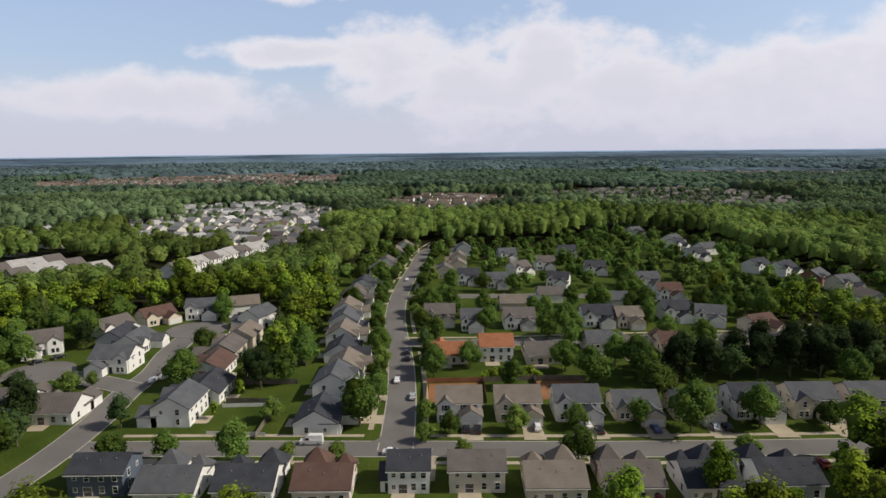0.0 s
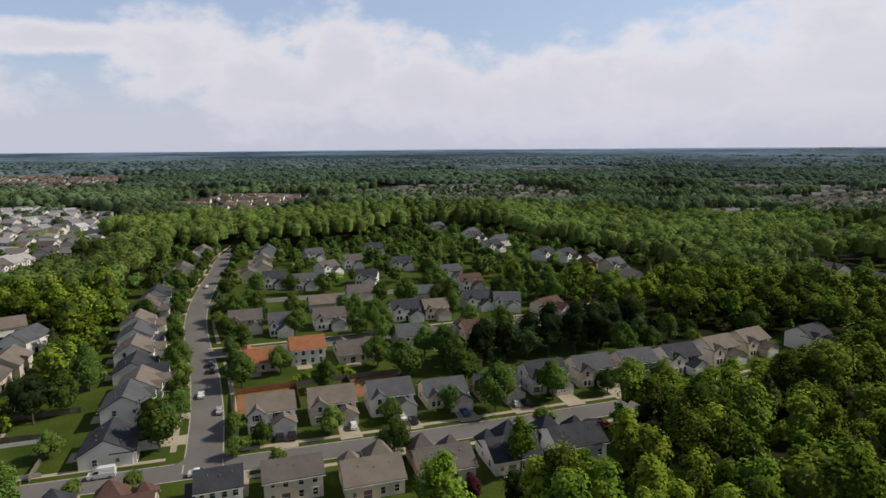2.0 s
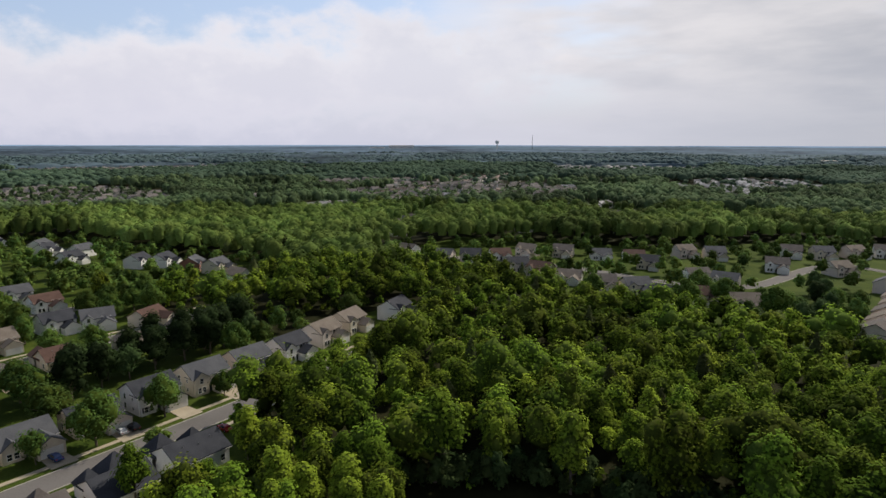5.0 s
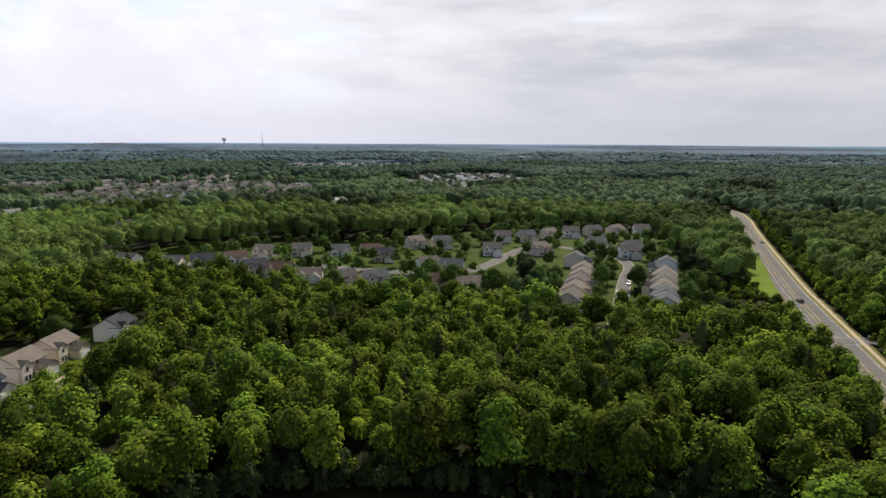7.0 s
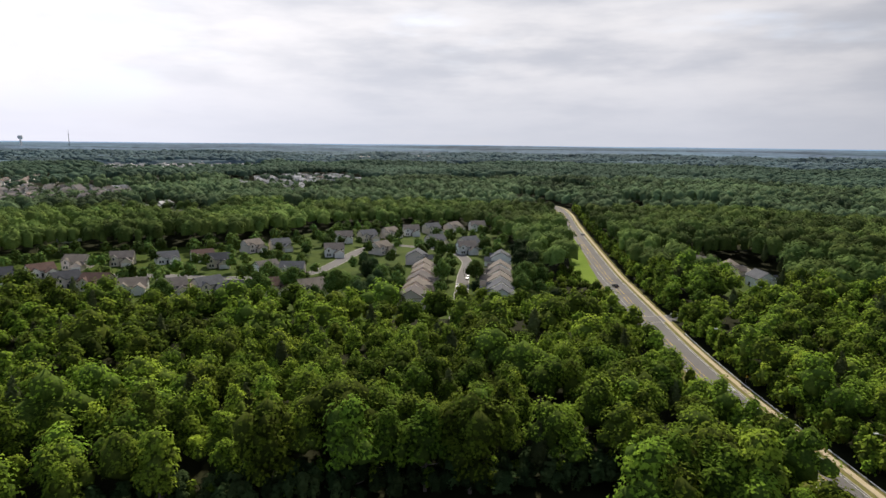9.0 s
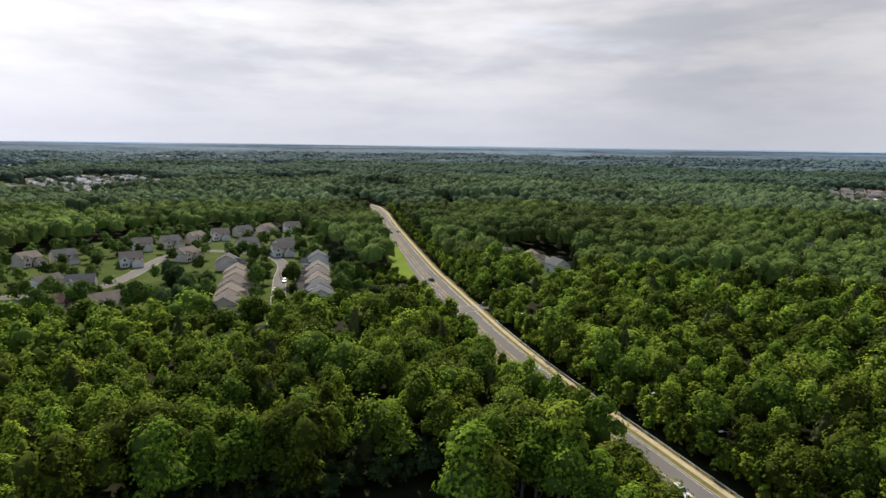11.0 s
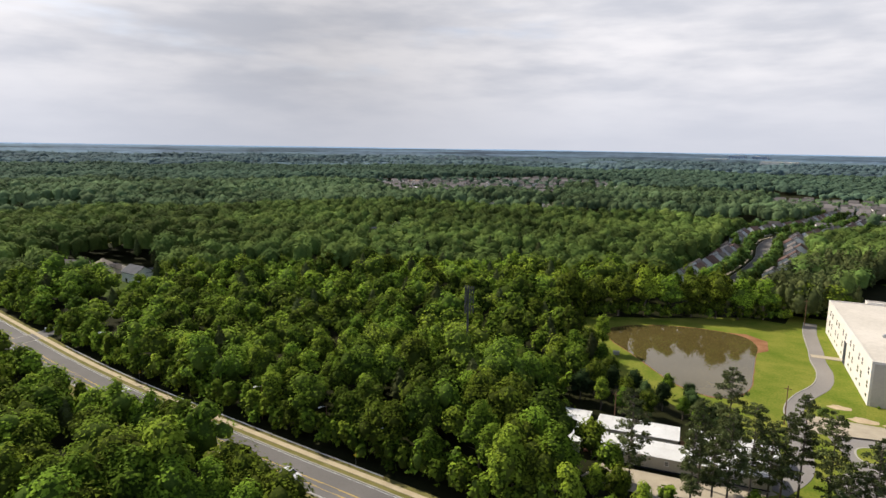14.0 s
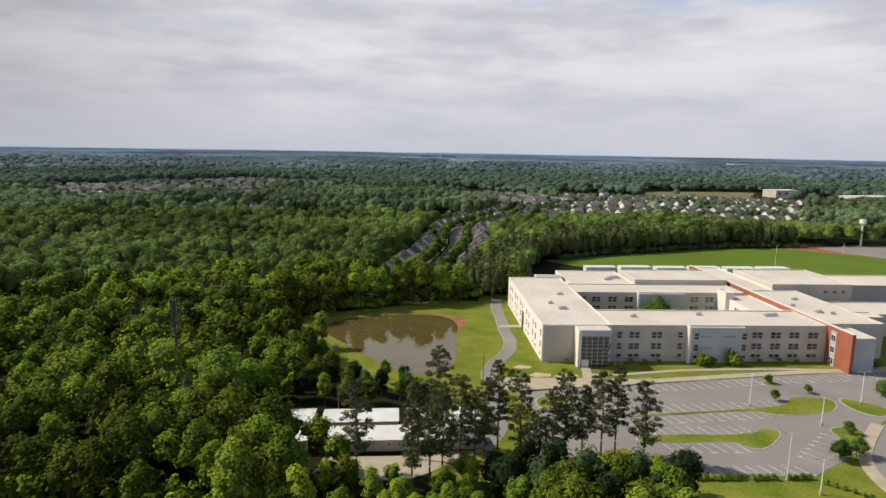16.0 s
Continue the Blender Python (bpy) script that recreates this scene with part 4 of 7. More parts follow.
def lobed(name, trees, lobes, cards, size, material, rng, low=-0.5, core=0.76, deep=0.5, tints=None, solid=None):
    """Crowns built up of separate bushy boughs: a middle, and boughs of uneven size set round it, most of them high."""
    T = len(trees)
    R, H, D = trees[:, 3], trees[:, 4], trees[:, 5]
    d = rng.normal(0, 1, (T, lobes, 3))
    d[:, :, 2] = np.abs(d[:, :, 2]) * 1.1 - deep
    d = unit(d)
    d[:, 0] = (0.0, 0.0, 0.75)
    d[:, 1] = (0.0, 0.0, -0.1)
    out = rng.uniform(0.44, 0.70, (T, lobes))
    r = rng.uniform(0.34, 0.60, (T, lobes)) * R[:, None]
    r[:, 1] = R * 0.70
    out[:, 1] = 0.3
    lean = 1 - 0.45 * np.clip(d[:, :, 2], 0, 1) ** 2
    x = trees[:, 0:1] + d[:, :, 0] * out * R[:, None] * lean
    y = trees[:, 1:2] + d[:, :, 1] * out * R[:, None] * lean
    z = (trees[:, 2] + H - D / 2)[:, None] + d[:, :, 2] * (D / 2)[:, None] * (out + 0.12)
    deepness = r * rng.uniform(1.5, 2.1, (T, lobes))
    deepness[:, 1] = D * 0.78
    rows = np.stack([x, y, z - deepness / 2, r, deepness, deepness], 2).reshape(-1, 6)
    tint = rng.uniform(0, 1, T) if tints is None else tints
    tint = np.clip(np.repeat(tint, lobes) + rng.normal(0, 0.05, T * lobes), 0, 1)
    stand = 0.22 * np.sin(trees[:, 0] * 0.031 + 1.7 * np.sin(trees[:, 1] * 0.023)) * np.cos(trees[:, 1] * 0.037 + np.sin(trees[:, 0] * 0.017))
    tone = np.clip(np.repeat(rng.uniform(0.0, 0.95, T) + stand, lobes) + rng.normal(0, 0.09, T * lobes), 0, 1.1)
    return crowns(name, rows, 5, cards, size, material, rng, low, core, tint, jitter=0.17, solid=solid or (ICO_V, ICO_F), strength=0.5, peak=0.1, tones=tone)


def trunk_mesh(H, D, R, r, rng, bare=0.0):
    g = Geo()
    x = y = 0.0
    z, step = 0.0, (H - D * 0.35) / 4
    for k in range(4):
        nx, ny = x + rng.normal(0, 0.12), y + rng.normal(0, 0.12)
        g.tube((x, y, z - (0.3 if k == 0 else 0)), (nx, ny, z + step), r * (1 - 0.19 * k), r * (1 - 0.19 * (k + 1)), 7)
        x, y, z = nx, ny, z + step
    for k in range(6):
        a = k * 1.05 + rng.uniform(0, 0.5)
        z0 = H - D * rng.uniform(0.55, 1.02)
        g.tube((0, 0, z0), (math.cos(a) * R * 0.6, math.sin(a) * R * 0.6, z0 + R * rng.uniform(0.3, 0.8)), r * 0.42, r * 0.12, 5)
    return g.mesh("trunk", BARK)


# kinds of single trees: crown radius, height, crown depth, lobes, sprays, spray size, material
def tree_kind(R, H, D, count, cards, size, material, seed, trunk, low=-0.75, core=0.78):
    r = np.random.default_rng(seed)
    row = np.array([[0, 0, 0, R, H, D]], float)
    return (trunk_mesh(H, D, R, trunk, r), lobed("crown", row, count, cards // count, size, material, r, low, core, deep=0.8, tints=np.array([r.uniform(0, 1)])), R)


def pine_kind(R, H, share, seed):
    """A pine: irregular tiers of needle clumps on the upper part of a bare trunk."""
    r = np.random.default_rng(seed)
    g = Geo()
    for k in range(5):
        g.tube((0, 0, H * k / 5 - (0.3 if k == 0 else 0)), (0, 0, H * (k + 1) / 5 - 0.4), 0.27 - 0.045 * k, 0.225 - 0.045 * k, 7)
    rows = []
    for k in range(104):
        t = (k + r.uniform(0, 1)) / 104
        a, out = r.uniform(0, 6.28), R * (0.35 + 0.65 * math.sin(math.pi * min(1, 0.22 + 0.74 * t)) ** 0.8) * r.uniform(0.25, 0.98)
        z = H * (1 - share) + H * share * t
        rows.append((math.cos(a) * out, math.sin(a) * out, z - 1.0, r.uniform(0.6, 1.1) * (1.1 - 0.35 * t), 1.4, r.uniform(0.5, 1.0)))
        g.tube((0, 0, z - 0.5), (math.cos(a) * out, math.sin(a) * out, z + 0.1), 0.06, 0.03, 4)
    return (g.mesh("trunk", BARK), crowns("crown", np.array(rows), 4, 40, 0.2, NEEDLE, r, -0.9, 0.5, np.full(104, 0.5), jitter=0.8, solid=(ICO_V, ICO_F)), R)


KINDS = {
    "broad": [tree_kind(R, H, H * 0.88, 19, 2000, 0.27, GARDEN, 20 + i, 0.28) for i, (R, H) in enumerate(((4.8, 9.8), (4.4, 10.6), (5.4, 11), (4.0, 9)))],
    "street": [tree_kind(R, H, H * 0.86, 14, 1200, 0.22, GARDEN, 40 + i, 0.16) for i, (R, H) in enumerate(((3.2, 6.6), (2.9, 7.2), (3.6, 7.6), (2.5, 5.6)))],
    "tall": [tree_kind(R, H, H * 0.92, 20, 2000, 0.33, LEAF, 60 + i, 0.38, -0.2) for i, (R, H) in enumerate(((4.6, 18), (5.4, 18.5), (4.0, 17), (5.0, 16)))],
    "dark": [tree_kind(R, H, H * 0.94, 14, 1200, 0.26, EVERGREEN, 80 + i, 0.22) for i, (R, H) in enumerate(((3.4, 9), (3.9, 10), (2.9, 11)))],
    "pine": [pine_kind(R, H, dd, 90 + i) for i, (R, H, dd) in enumerate(((3.7, 22, 0.68), (3.3, 24, 0.62), (3.9, 21, 0.72), (3.1, 19.5, 0.66)))],
    "shrub": [tree_kind(R, H, H * 0.95, 6, 260, 0.17, LEAF, 100 + i, 0.06) for i, (R, H) in enumerate(((1.2, 1.7), (0.9, 1.3), (1.5, 2.4)))],
    "plum": [tree_kind(2.6, 5.6, 4.6, 10, 700, 0.26, PLUM, 110, 0.14)],
}
WORDS = {"broad": ("broadleaf_tree", "round green broadleaf tree in a yard", "tree", "trees between the houses"),
         "street": ("street_tree", "small bright green tree beside the street", "tree", "trees between the houses"),
         "tall": ("forest_tree", "tall dense deciduous tree at the wood's edge", "tree", "trees of the wood"),
         "dark": ("evergreen_tree", "dense dark evergreen tree", "tree", "evergreens"),
         "pine": ("pine_tree", "tall pine with a bare trunk and dark needles", "pine", "pines before the school"),
         "shrub": ("shrub", "clipped round green garden shrub", "shrub", "shrubs"),
         "plum": ("plum_tree", "small purple-leaved plum tree in a yard", "tree", "trees between the houses")}
PLANTED = []


def plant(kind, x, y, size=1.0, pick=None):
    i = int(rng.integers(0, len(KINDS[kind]))) if pick is None else pick % len(KINDS[kind])
    trunk, crown, R = KINDS[kind][i]
    name, label, cat, grp = WORDS[kind]
    m = Matrix.Translation((x, y, 0)) @ Matrix.Rotation(rng.uniform(0, 6.28), 4, "Z") @ Matrix.Diagonal((size, size, size * rng.uniform(0.92, 1.08), 1))
    top = empty(name, m, label, cat, grp)
    piece("trunk", trunk, top)
    piece("crown", crown, top)
    PLANTED.append((x, y, R * size))
    return top


# trees that stand by the streets and in the yards
for k, x, y, s in (("broad", -48, 131, 1.0), ("street", -76, 131, 1.1), ("street", -64, 132, 1.05), ("street", -36, 131.5, 0.9), ("street", -25, 131.5, 0.9),
                   ("broad", -22, 150, 1.25), ("broad", 61, 145, 1.12), ("broad", 79, 147, 0.95), ("street", 49, 147, 1.15), ("broad", 30, 131, 0.9),
                   ("tall", 54, 114, 0.72), ("tall", 77, 110, 0.8), ("broad", 44, 177, 1.2), ("broad", 60, 178, 1.2), ("street", 4, 131, 1.0),
                   ("street", 17.5, 146, 1.1), ("street", 1, 145, 0.85), ("dark", -84, 151, 1.0), ("street", 68, 131, 0.9), ("street", 96, 146, 1.0),
                   ("plum", 40, 107, 1.0), ("street", 33, 148, 1.0), ("street", -5, 141, 0.75)):
    plant(k, x, y, s)
for k, x, y, s in (("broad", -57, 207, 1.2), ("dark", -55, 176, 1.3), ("broad", -134, 222, 1.2), ("dark", -130, 216, 1.1), ("street", -107, 179, 0.9),
                   ("broad", -85, 212, 0.9), ("street", -91, 249, 0.9), ("broad", -142, 201, 1.0), ("dark", -58, 182, 1.2), ("broad", -82, 188, 0.8),
                   ("street", -5, 152, 0.9), ("tall", 90, 99, 1.0), ("tall", 60, 98, 0.75), ("dark", 47, 102, 0.8), ("broad", 8, 193, 0.8),
                   ("broad", -4, 219, 1.0), ("broad", 16, 234, 0.9), ("broad", 38, 222, 1.0), ("broad", 46, 225, 1.1), ("tall", 124, 275, 0.9),
                   ("dark", -7, 212, 0.9), ("broad", 66, 259, 1.1), ("broad", 82, 222, 1.0), ("broad", -40, 269, 1.0), ("broad", -33, 320, 1.05), ("broad", -44, 320, 1.1), ("broad", -32, 379, 1.1), ("street", -24.5, 162, 1.1), ("broad", -46, 196, 1.1), ("broad", -49, 181, 1.0)):
    plant(k, x, y, s)
# along the eastern street and round its houses
for k, x, y, s in (("broad", 300.6, -13.5, 1.2), ("street", 268.9, -10.5, 1.2), ("broad", 304.5, -31, 1.1), ("broad", 290, -53, 1.2), ("street", 254, -51, 1.2),
                   ("broad", 253, -35, 0.8), ("broad", 384, -45, 1.0), ("broad", 369, -16, 1.0), ("broad", 271.6, 35, 1.2), ("street", 284, -12, 1.0), ("broad", 282.6, 56, 1.2),
                   ("broad", 328, -13, 0.9), ("broad", 527, -32, 1.3), ("broad", 500, -62, 1.3), ("broad", 518, -72, 1.3), ("street", 318, -34, 0.9), ("street", 336, -33, 1.0),
                   ("dark", 281, -28.5, 0.7), ("dark", 330, -56, 1.3), ("dark", 318, -62, 1.4), ("dark", 306, -60, 1.3), ("dark", 246, -58, 1.2), ("dark", 338, -62, 1.4),
                   ("dark", 262, 24, 1.3), ("dark", 276, 20, 1.2), ("dark", 290, 18, 1.3), ("dark", 304, 24, 1.2), ("dark", 318, 22, 1.2), ("dark", 331, 27, 1.3),
                   ("dark", 350, -60, 1.5), ("dark", 362, -66, 1.5), ("dark", 372, -72, 1.4), ("dark", 384, -70, 1.4), ("broad", 312, -17, 0.8), ("broad", 341, -20, 0.8)):
    plant(k, x, y, s)
# both verges of the long street
for i in range(22):
    p = MAIN[min(len(MAIN) - 1, 6 + i * 3)]
    if p[1] < 152:
        continue
    plant("street" if i % 3 else "broad", p[0] - 6.6 - 0.8 * (i % 2), p[1] + 2, 1.05 if i % 3 else 0.85)
    if i % 2:
        plant("broad" if i % 3 else "street", p[0] + 9.5, p[1] + 6, 0.85)
# tall trees close behind the pond
for i, (x, y) in enumerate(((24, -285), (33, -279), (41, -275), (50, -271), (58, -267), (67, -261), (76, -255), (84, -248), (91, -239))):
    plant("tall", x, y, 1.05 + 0.08 * (i % 3))
# a belt of evergreens behind the northern row
for i in range(24):
    plant("dark", 70 + i * 2.9 + rng.uniform(-1, 1), 178 + (i % 3) * 6 + 0.2 * i + rng.uniform(-1.5, 1.5), rng.uniform(1.1, 1.6))
# pines before the school
for x, y, s in ((32, -122, 1.0), (19, -117, 0.9), (13, -119, 0.95), (16, -138, 1.05), (20, -131, 1.0), (16, -122, 0.92),
                (5, -134, 0.9), (2, -136, 0.92), (7, -130, 0.88), (-10, -128, 0.92), (-13, -132, 0.95), (-22, -139, 1.0), (-25, -138, 0.9), (10, -127, 0.95),
                (-6, -126, 0.8), (-17, -134, 0.9), (-31, -136, 0.95), (-3, -131, 0.95)):
    plant("pine", x, y, s)
for x, y, s in ((43, -108, 1.0), (50, -113, 1.05), (13, -104, 0.5), (-31, -122, 0.55), (-12, -113, 0.7), (5, -107, 0.45), (-3, -109, 0.62), (-22, -116, 0.75),
                (22, -103, 0.5), (30, -104, 0.5), (38, -103, 0.75), (-30, -117, 0.7), (69, -124, 1.0), (46, -104, 0.9), (36, -112, 0.5), (81, -116, 0.95), (58, -118, 1.05),
                (64, -131, 0.95), (75, -128, 0.9), (61, -110, 0.95), (64, -152, 0.85), (55, -166, 0.6), (66, -178, 0.9), (46, -166, 0.5), (30, -163, 0.42), (60, -186, 0.6), (38, -160, 0.45),
                (25, -158, 0.42), (66, -192, 0.7), (50, -157, 0.55), (66, -205, 0.75), (44, -157, 0.45), (37, -176, 0.45), (54, -178, 0.5)):
    plant("tall", x, y, s)


for x, y, s in ((29, -169, 0.75), (36, -166, 0.8), (45, -172, 0.8), (51, -170, 0.9), (31, -174, 0.65), (22, -165, 0.6), (57, -160, 1.0), (20, -157, 0.65), (26, -163, 0.7), (41, -168, 0.75), (-7, -113, 1.3), (-1, -114, 1.2), (-16, -117, 1.35), (-26, -119, 1.35), (-34, -119, 1.2), (-10, -119, 1.2),
                (-20, -111, 1.1), (-29, -111, 1.1), (-14, -108, 1.0), (-37, -123, 1.1), (2, -118, 1.0), (-4, -121, 1.1), (-108, 150, 1.3), (-113, 157, 1.2), (-120, 166, 1.1), (-104, 141, 1.1)):
    plant("dark", x, y, s)

# ---- the school ----
PANEL = mat("grey concrete panel", (0.42, 0.372, 0.315), (0.53, 0.475, 0.405), rough=0.85, coarse=0.12, fine=2.0, bump=0.05)
PANEL_LIGHT = mat("white concrete panel", (0.66, 0.61, 0.54), (0.76, 0.71, 0.64), rough=0.8, coarse=0.12, fine=2.0)
PANEL_BLUE = mat("blue-grey metal panel", (0.37, 0.385, 0.38), (0.46, 0.47, 0.46), rough=0.5, coarse=0.15, fine=2.0)
MEMBRANE = mat("white roof membrane", (0.52, 0.47, 0.40), (0.68, 0.62, 0.54), rough=0.85, coarse=0.06, fine=0.9)
BRICKWALL = mat("red brick", (0.27, 0.085, 0.05), (0.36, 0.125, 0.075), rough=0.9, coarse=0.2, fine=5.0, bump=0.2, lap=0.35)
CURTAIN = mat("curtain wall glass", (0.020, 0.034, 0.034), (0.045, 0.062, 0.060), rough=0.06, spec=0.9)
SM = pose(-10.8, -203, 0, 0, 0, 189)
school = empty("school_building", SM, "three-storey grey concrete school with white flat roofs", "school")


def slab(name, x0, x1, y0, y1, h, material, roof=True, cap=PANEL_LIGHT, z0=0.0):
    b = piece(name, Geo().box(x0, x1, y0, y1, z0 - (0.3 if z0 == 0 else 0), h - 0.5).mesh(name, material), school)
    t = 0.35
    g = Geo().box(x0, x1, y0, y0 + t, h - 0.5, h).box(x0, x1, y1 - t, y1, h - 0.5, h)
    g.box(x0, x0 + t, y0 + t, y1 - t, h - 0.5, h).box(x1 - t, x1, y0 + t, y1 - t, h - 0.5, h)
    piece("parapet", g.mesh("parapet", material), b)
    c = 0.06
    g = Geo().box(x0 - c, x1 + c, y0 - c, y0 + t + c, h, h + 0.08).box(x0 - c, x1 + c, y1 - t - c, y1 + c, h, h + 0.08)
    g.box(x0 - c, x0 + t + c, y0 + t + c, y1 - t - c, h, h + 0.08).box(x1 - t - c, x1 + c, y0 + t + c, y1 - t - c, h, h + 0.08)
    piece("coping", g.mesh("coping", cap), b)
    if roof:
        piece("flat_roof", Geo().box(x0 + t, x1 - t, y0 + t, y1 - t, h - 0.6, h - 0.28).mesh("flat_roof", MEMBRANE), b, None, "white membrane flat roof")
    return b


west = slab("west_wing", 0, 23.5, 0, 78, 12.9, PANEL_LIGHT)
slab("rear_step", 12.5, 25, 78, 82, 13.4, PANEL_LIGHT)
piece("end_panel", Geo().box(0.6, 10.8, -0.25, 0.0, 0, 12.3).mesh("end_panel", PANEL), west)
front = slab("front_wing", 23.5, 98.2, 0.6, 21, 12.7, PANEL)
bay = slab("front_bay", 50.2, 68.8, -1.0, 0.6, 12.3, PANEL_BLUE, roof=False)
piece("bay_fin", Geo().box(49.4, 50.2, -1.7, 0.6, 0, 12.7).mesh("bay_fin", PANEL_LIGHT), bay, None, "white upright fin")
rear = slab("rear_wing", 23.5, 96, 51.5, 68, 12.3, PANEL)
rbay = slab("rear_bay", 51, 70, 50, 51.5, 11.9, PANEL_BLUE, roof=False)
piece("bay_fin", Geo().box(50.2, 51, 49.5, 51.5, 0, 12.3).mesh("bay_fin", PANEL_LIGHT), rbay, None, "white upright fin")
link = slab("link_block", 86, 98.2, 21, 51.5, 11.4, PANEL_LIGHT)
slab("stair_tower", 84.5, 88.0, 44, 51.5, 14.0, PANEL_LIGHT)
slab("hall_block", 55, 97, 68, 92, 14.3, PANEL)
slab("low_block", 26, 55, 68, 98, 12.3, PANEL_LIGHT)
slab("east_wing", 99.3, 121, 4, 56, 12.5, PANEL)
slab("end_block", 99.3, 108.5, -9, 4, 11.2, PANEL_BLUE)
gym = slab("gym_block", 112, 148, 58, 92, 14.8, PANEL)
slab("behind_gym", 99.3, 112, 56, 108, 12.6, PANEL_LIGHT)
slab("far_east_block", 121, 162, 30, 50, 9.0, PANEL)
slab("outer_block", 156, 205, 72, 96, 11.5, PANEL)
slab("glazed_link", 121, 135, 22, 30, 10.0, PANEL_BLUE)
brick = piece("brick_wall", Geo().box(98.2, 99.3, -12, 110, -0.3, 13.3).mesh("brick_wall", BRICKWALL), school, None, "long red brick wall")
piece("coping", Geo().box(98.1, 99.4, -12.1, 110.1, 13.3, 13.42).mesh("coping", PANEL_LIGHT), brick)
# window strip in the brick wall
for k in range(3):
    g = Geo().box(-0.06, 0.0, -1.0, 1.0, 0.2, 2.6)
    f = piece("window", g.mesh("window", PANEL_LIGHT), brick, pose(98.07, -3.2, 0.4 + k * 3.9))
    for q in (-0.5, 0.5):
        piece("pane", Geo().box(-0.1, -0.06, q - 0.4, q + 0.4, 0.4, 2.4).mesh("pane", GLASS), f)
piece("door_strip", Geo().box(98.08, 98.2, -4.6, -1.8, 0.0, 12.0).mesh("door_strip", PANEL_BLUE), brick)

# glass stair tower at the corner
tower = piece("glass_tower", Geo().box(11.8, 21.2, -5.2, 0.6, 0, 10.6).mesh("glass_tower", CURTAIN), school, None, "glazed corner stair tower")
piece("tower_cap", Geo().box(11.0, 21.6, -5.6, 0.6, 10.6, 12.4).mesh("tower_cap", PANEL_BLUE), tower)
piece("tower_roof", Geo().box(11.0, 21.6, -5.6, 0.4, 12.4, 12.7).mesh("tower_roof", MEMBRANE), tower)
piece("tower_fin", Geo().box(10.8, 11.8, -5.8, 0.0, 0, 12.4).mesh("tower_fin", PANEL_LIGHT), tower, None, "white concrete side wall")
for i in range(6):
    piece("mullion", Geo().box(-0.04, 0.04, -0.1, 0.02, 0, 10.6).mesh("mullion", PANEL_LIGHT), tower, pose(11.9 + i * 1.84, -5.2, 0))
for i in range(8):
    piece("transom", Geo().box(11.8, 21.2, -5.27, -5.18, -0.03, 0.03).mesh("transom", PANEL_LIGHT), tower, pose(0, 0, 1.2 + i * 1.3))
for i in range(4):
    piece("mullion", Geo().box(0.0, 0.1, -0.06, 0.06, 0, 10.6).mesh("mullion", PANEL_LIGHT), tower, pose(21.2, -4.9 + i * 1.5, 0))
piece("entrance", Geo().box(12.2, 14.6, -5.4, -5.2, 0, 2.6).mesh("entrance", WHITE), tower)

# classroom windows in pairs, each under a thin sunshade
g = Geo().box(-0.75, 0.75, -0.04, 0.05, -0.45, 0.45)
SCHOOL_WIN = g.mesh("window", GLASS)
SHADE = Geo().box(-1.9, 1.9, -0.55, 0.0, -0.05, 0.05).mesh("sunshade", METAL)


def pair(x, y, z, turn, owner, shade=True, only=0):
    c, s = math.cos(radians(turn)), math.sin(radians(turn))
    for q in ((-0.95, 0.95) if not only else (only * 0.95,)):
        for dz in (0.55, -0.55):
            if dz < 0 and z < 3:
                continue
            o = piece("window", SCHOOL_WIN, owner, pose(x + c * q, y + s * q, z + dz * 1.02, 0, 0, turn))
    if shade:
        piece("sunshade", SHADE, owner, pose(x, y, z, 0, 0, turn))


for fz in (9.3, 5.4, 1.6):
    for wx in (25.5, 31.5, 39.2, 46.4):
        pair(wx, 0.6, fz, 0, front, only=1 if wx > 46 or wx < 26 else 0)
    for wx in (74.0, 80.5, 87.0, 93.6):
        pair(wx, 0.6, fz, 0, front)
    for wx in (55.5, 63.5):
        if fz > 3:
            piece("sunshade", SHADE, bay, pose(wx, -1.0, fz))
    for wx in (51.3, 67.8):
        pair(wx, -1.0, fz, 0, bay, shade=False, only=1)
    for wx in (27, 33, 40, 47):
        pair(wx, 51.5, fz, 0, rear)
    for wx in (75, 81.5):
        pair(wx, 51.5, fz, 0, rear)
    for wx in (56, 64):
        if fz > 3:
            piece("sunshade", SHADE, rbay, pose(wx, 50, fz))
    for k in range(11):
        if not (k == 5 and fz < 8):
            pair(0.0, 4 + k * 6.8, fz, -90, west, shade=False, only=(-1 if k % 2 else 1))
    pair(23.5, -0.01, fz, 0, west, shade=False, only=-1)
piece("loading_door", Geo().box(-0.1, 0.02, 36, 40, 0, 7.5).mesh("loading_door", DARKTRIM), west)
for k in range(8):
    piece("window", Geo().box(-0.5, 0.5, -0.06, 0.04, -0.6, 0.6).mesh("window", GLASS), link, pose(85.98, 27 + k * 1.6, 8.5, 0, 0, -90))
for k in range(3):
    piece("window", Geo().box(-0.8, 0.8, -0.06, 0.04, -0.6, 0.6).mesh("window", GLASS), gym, pose(136 + k * 4, 57.98, 11.5))
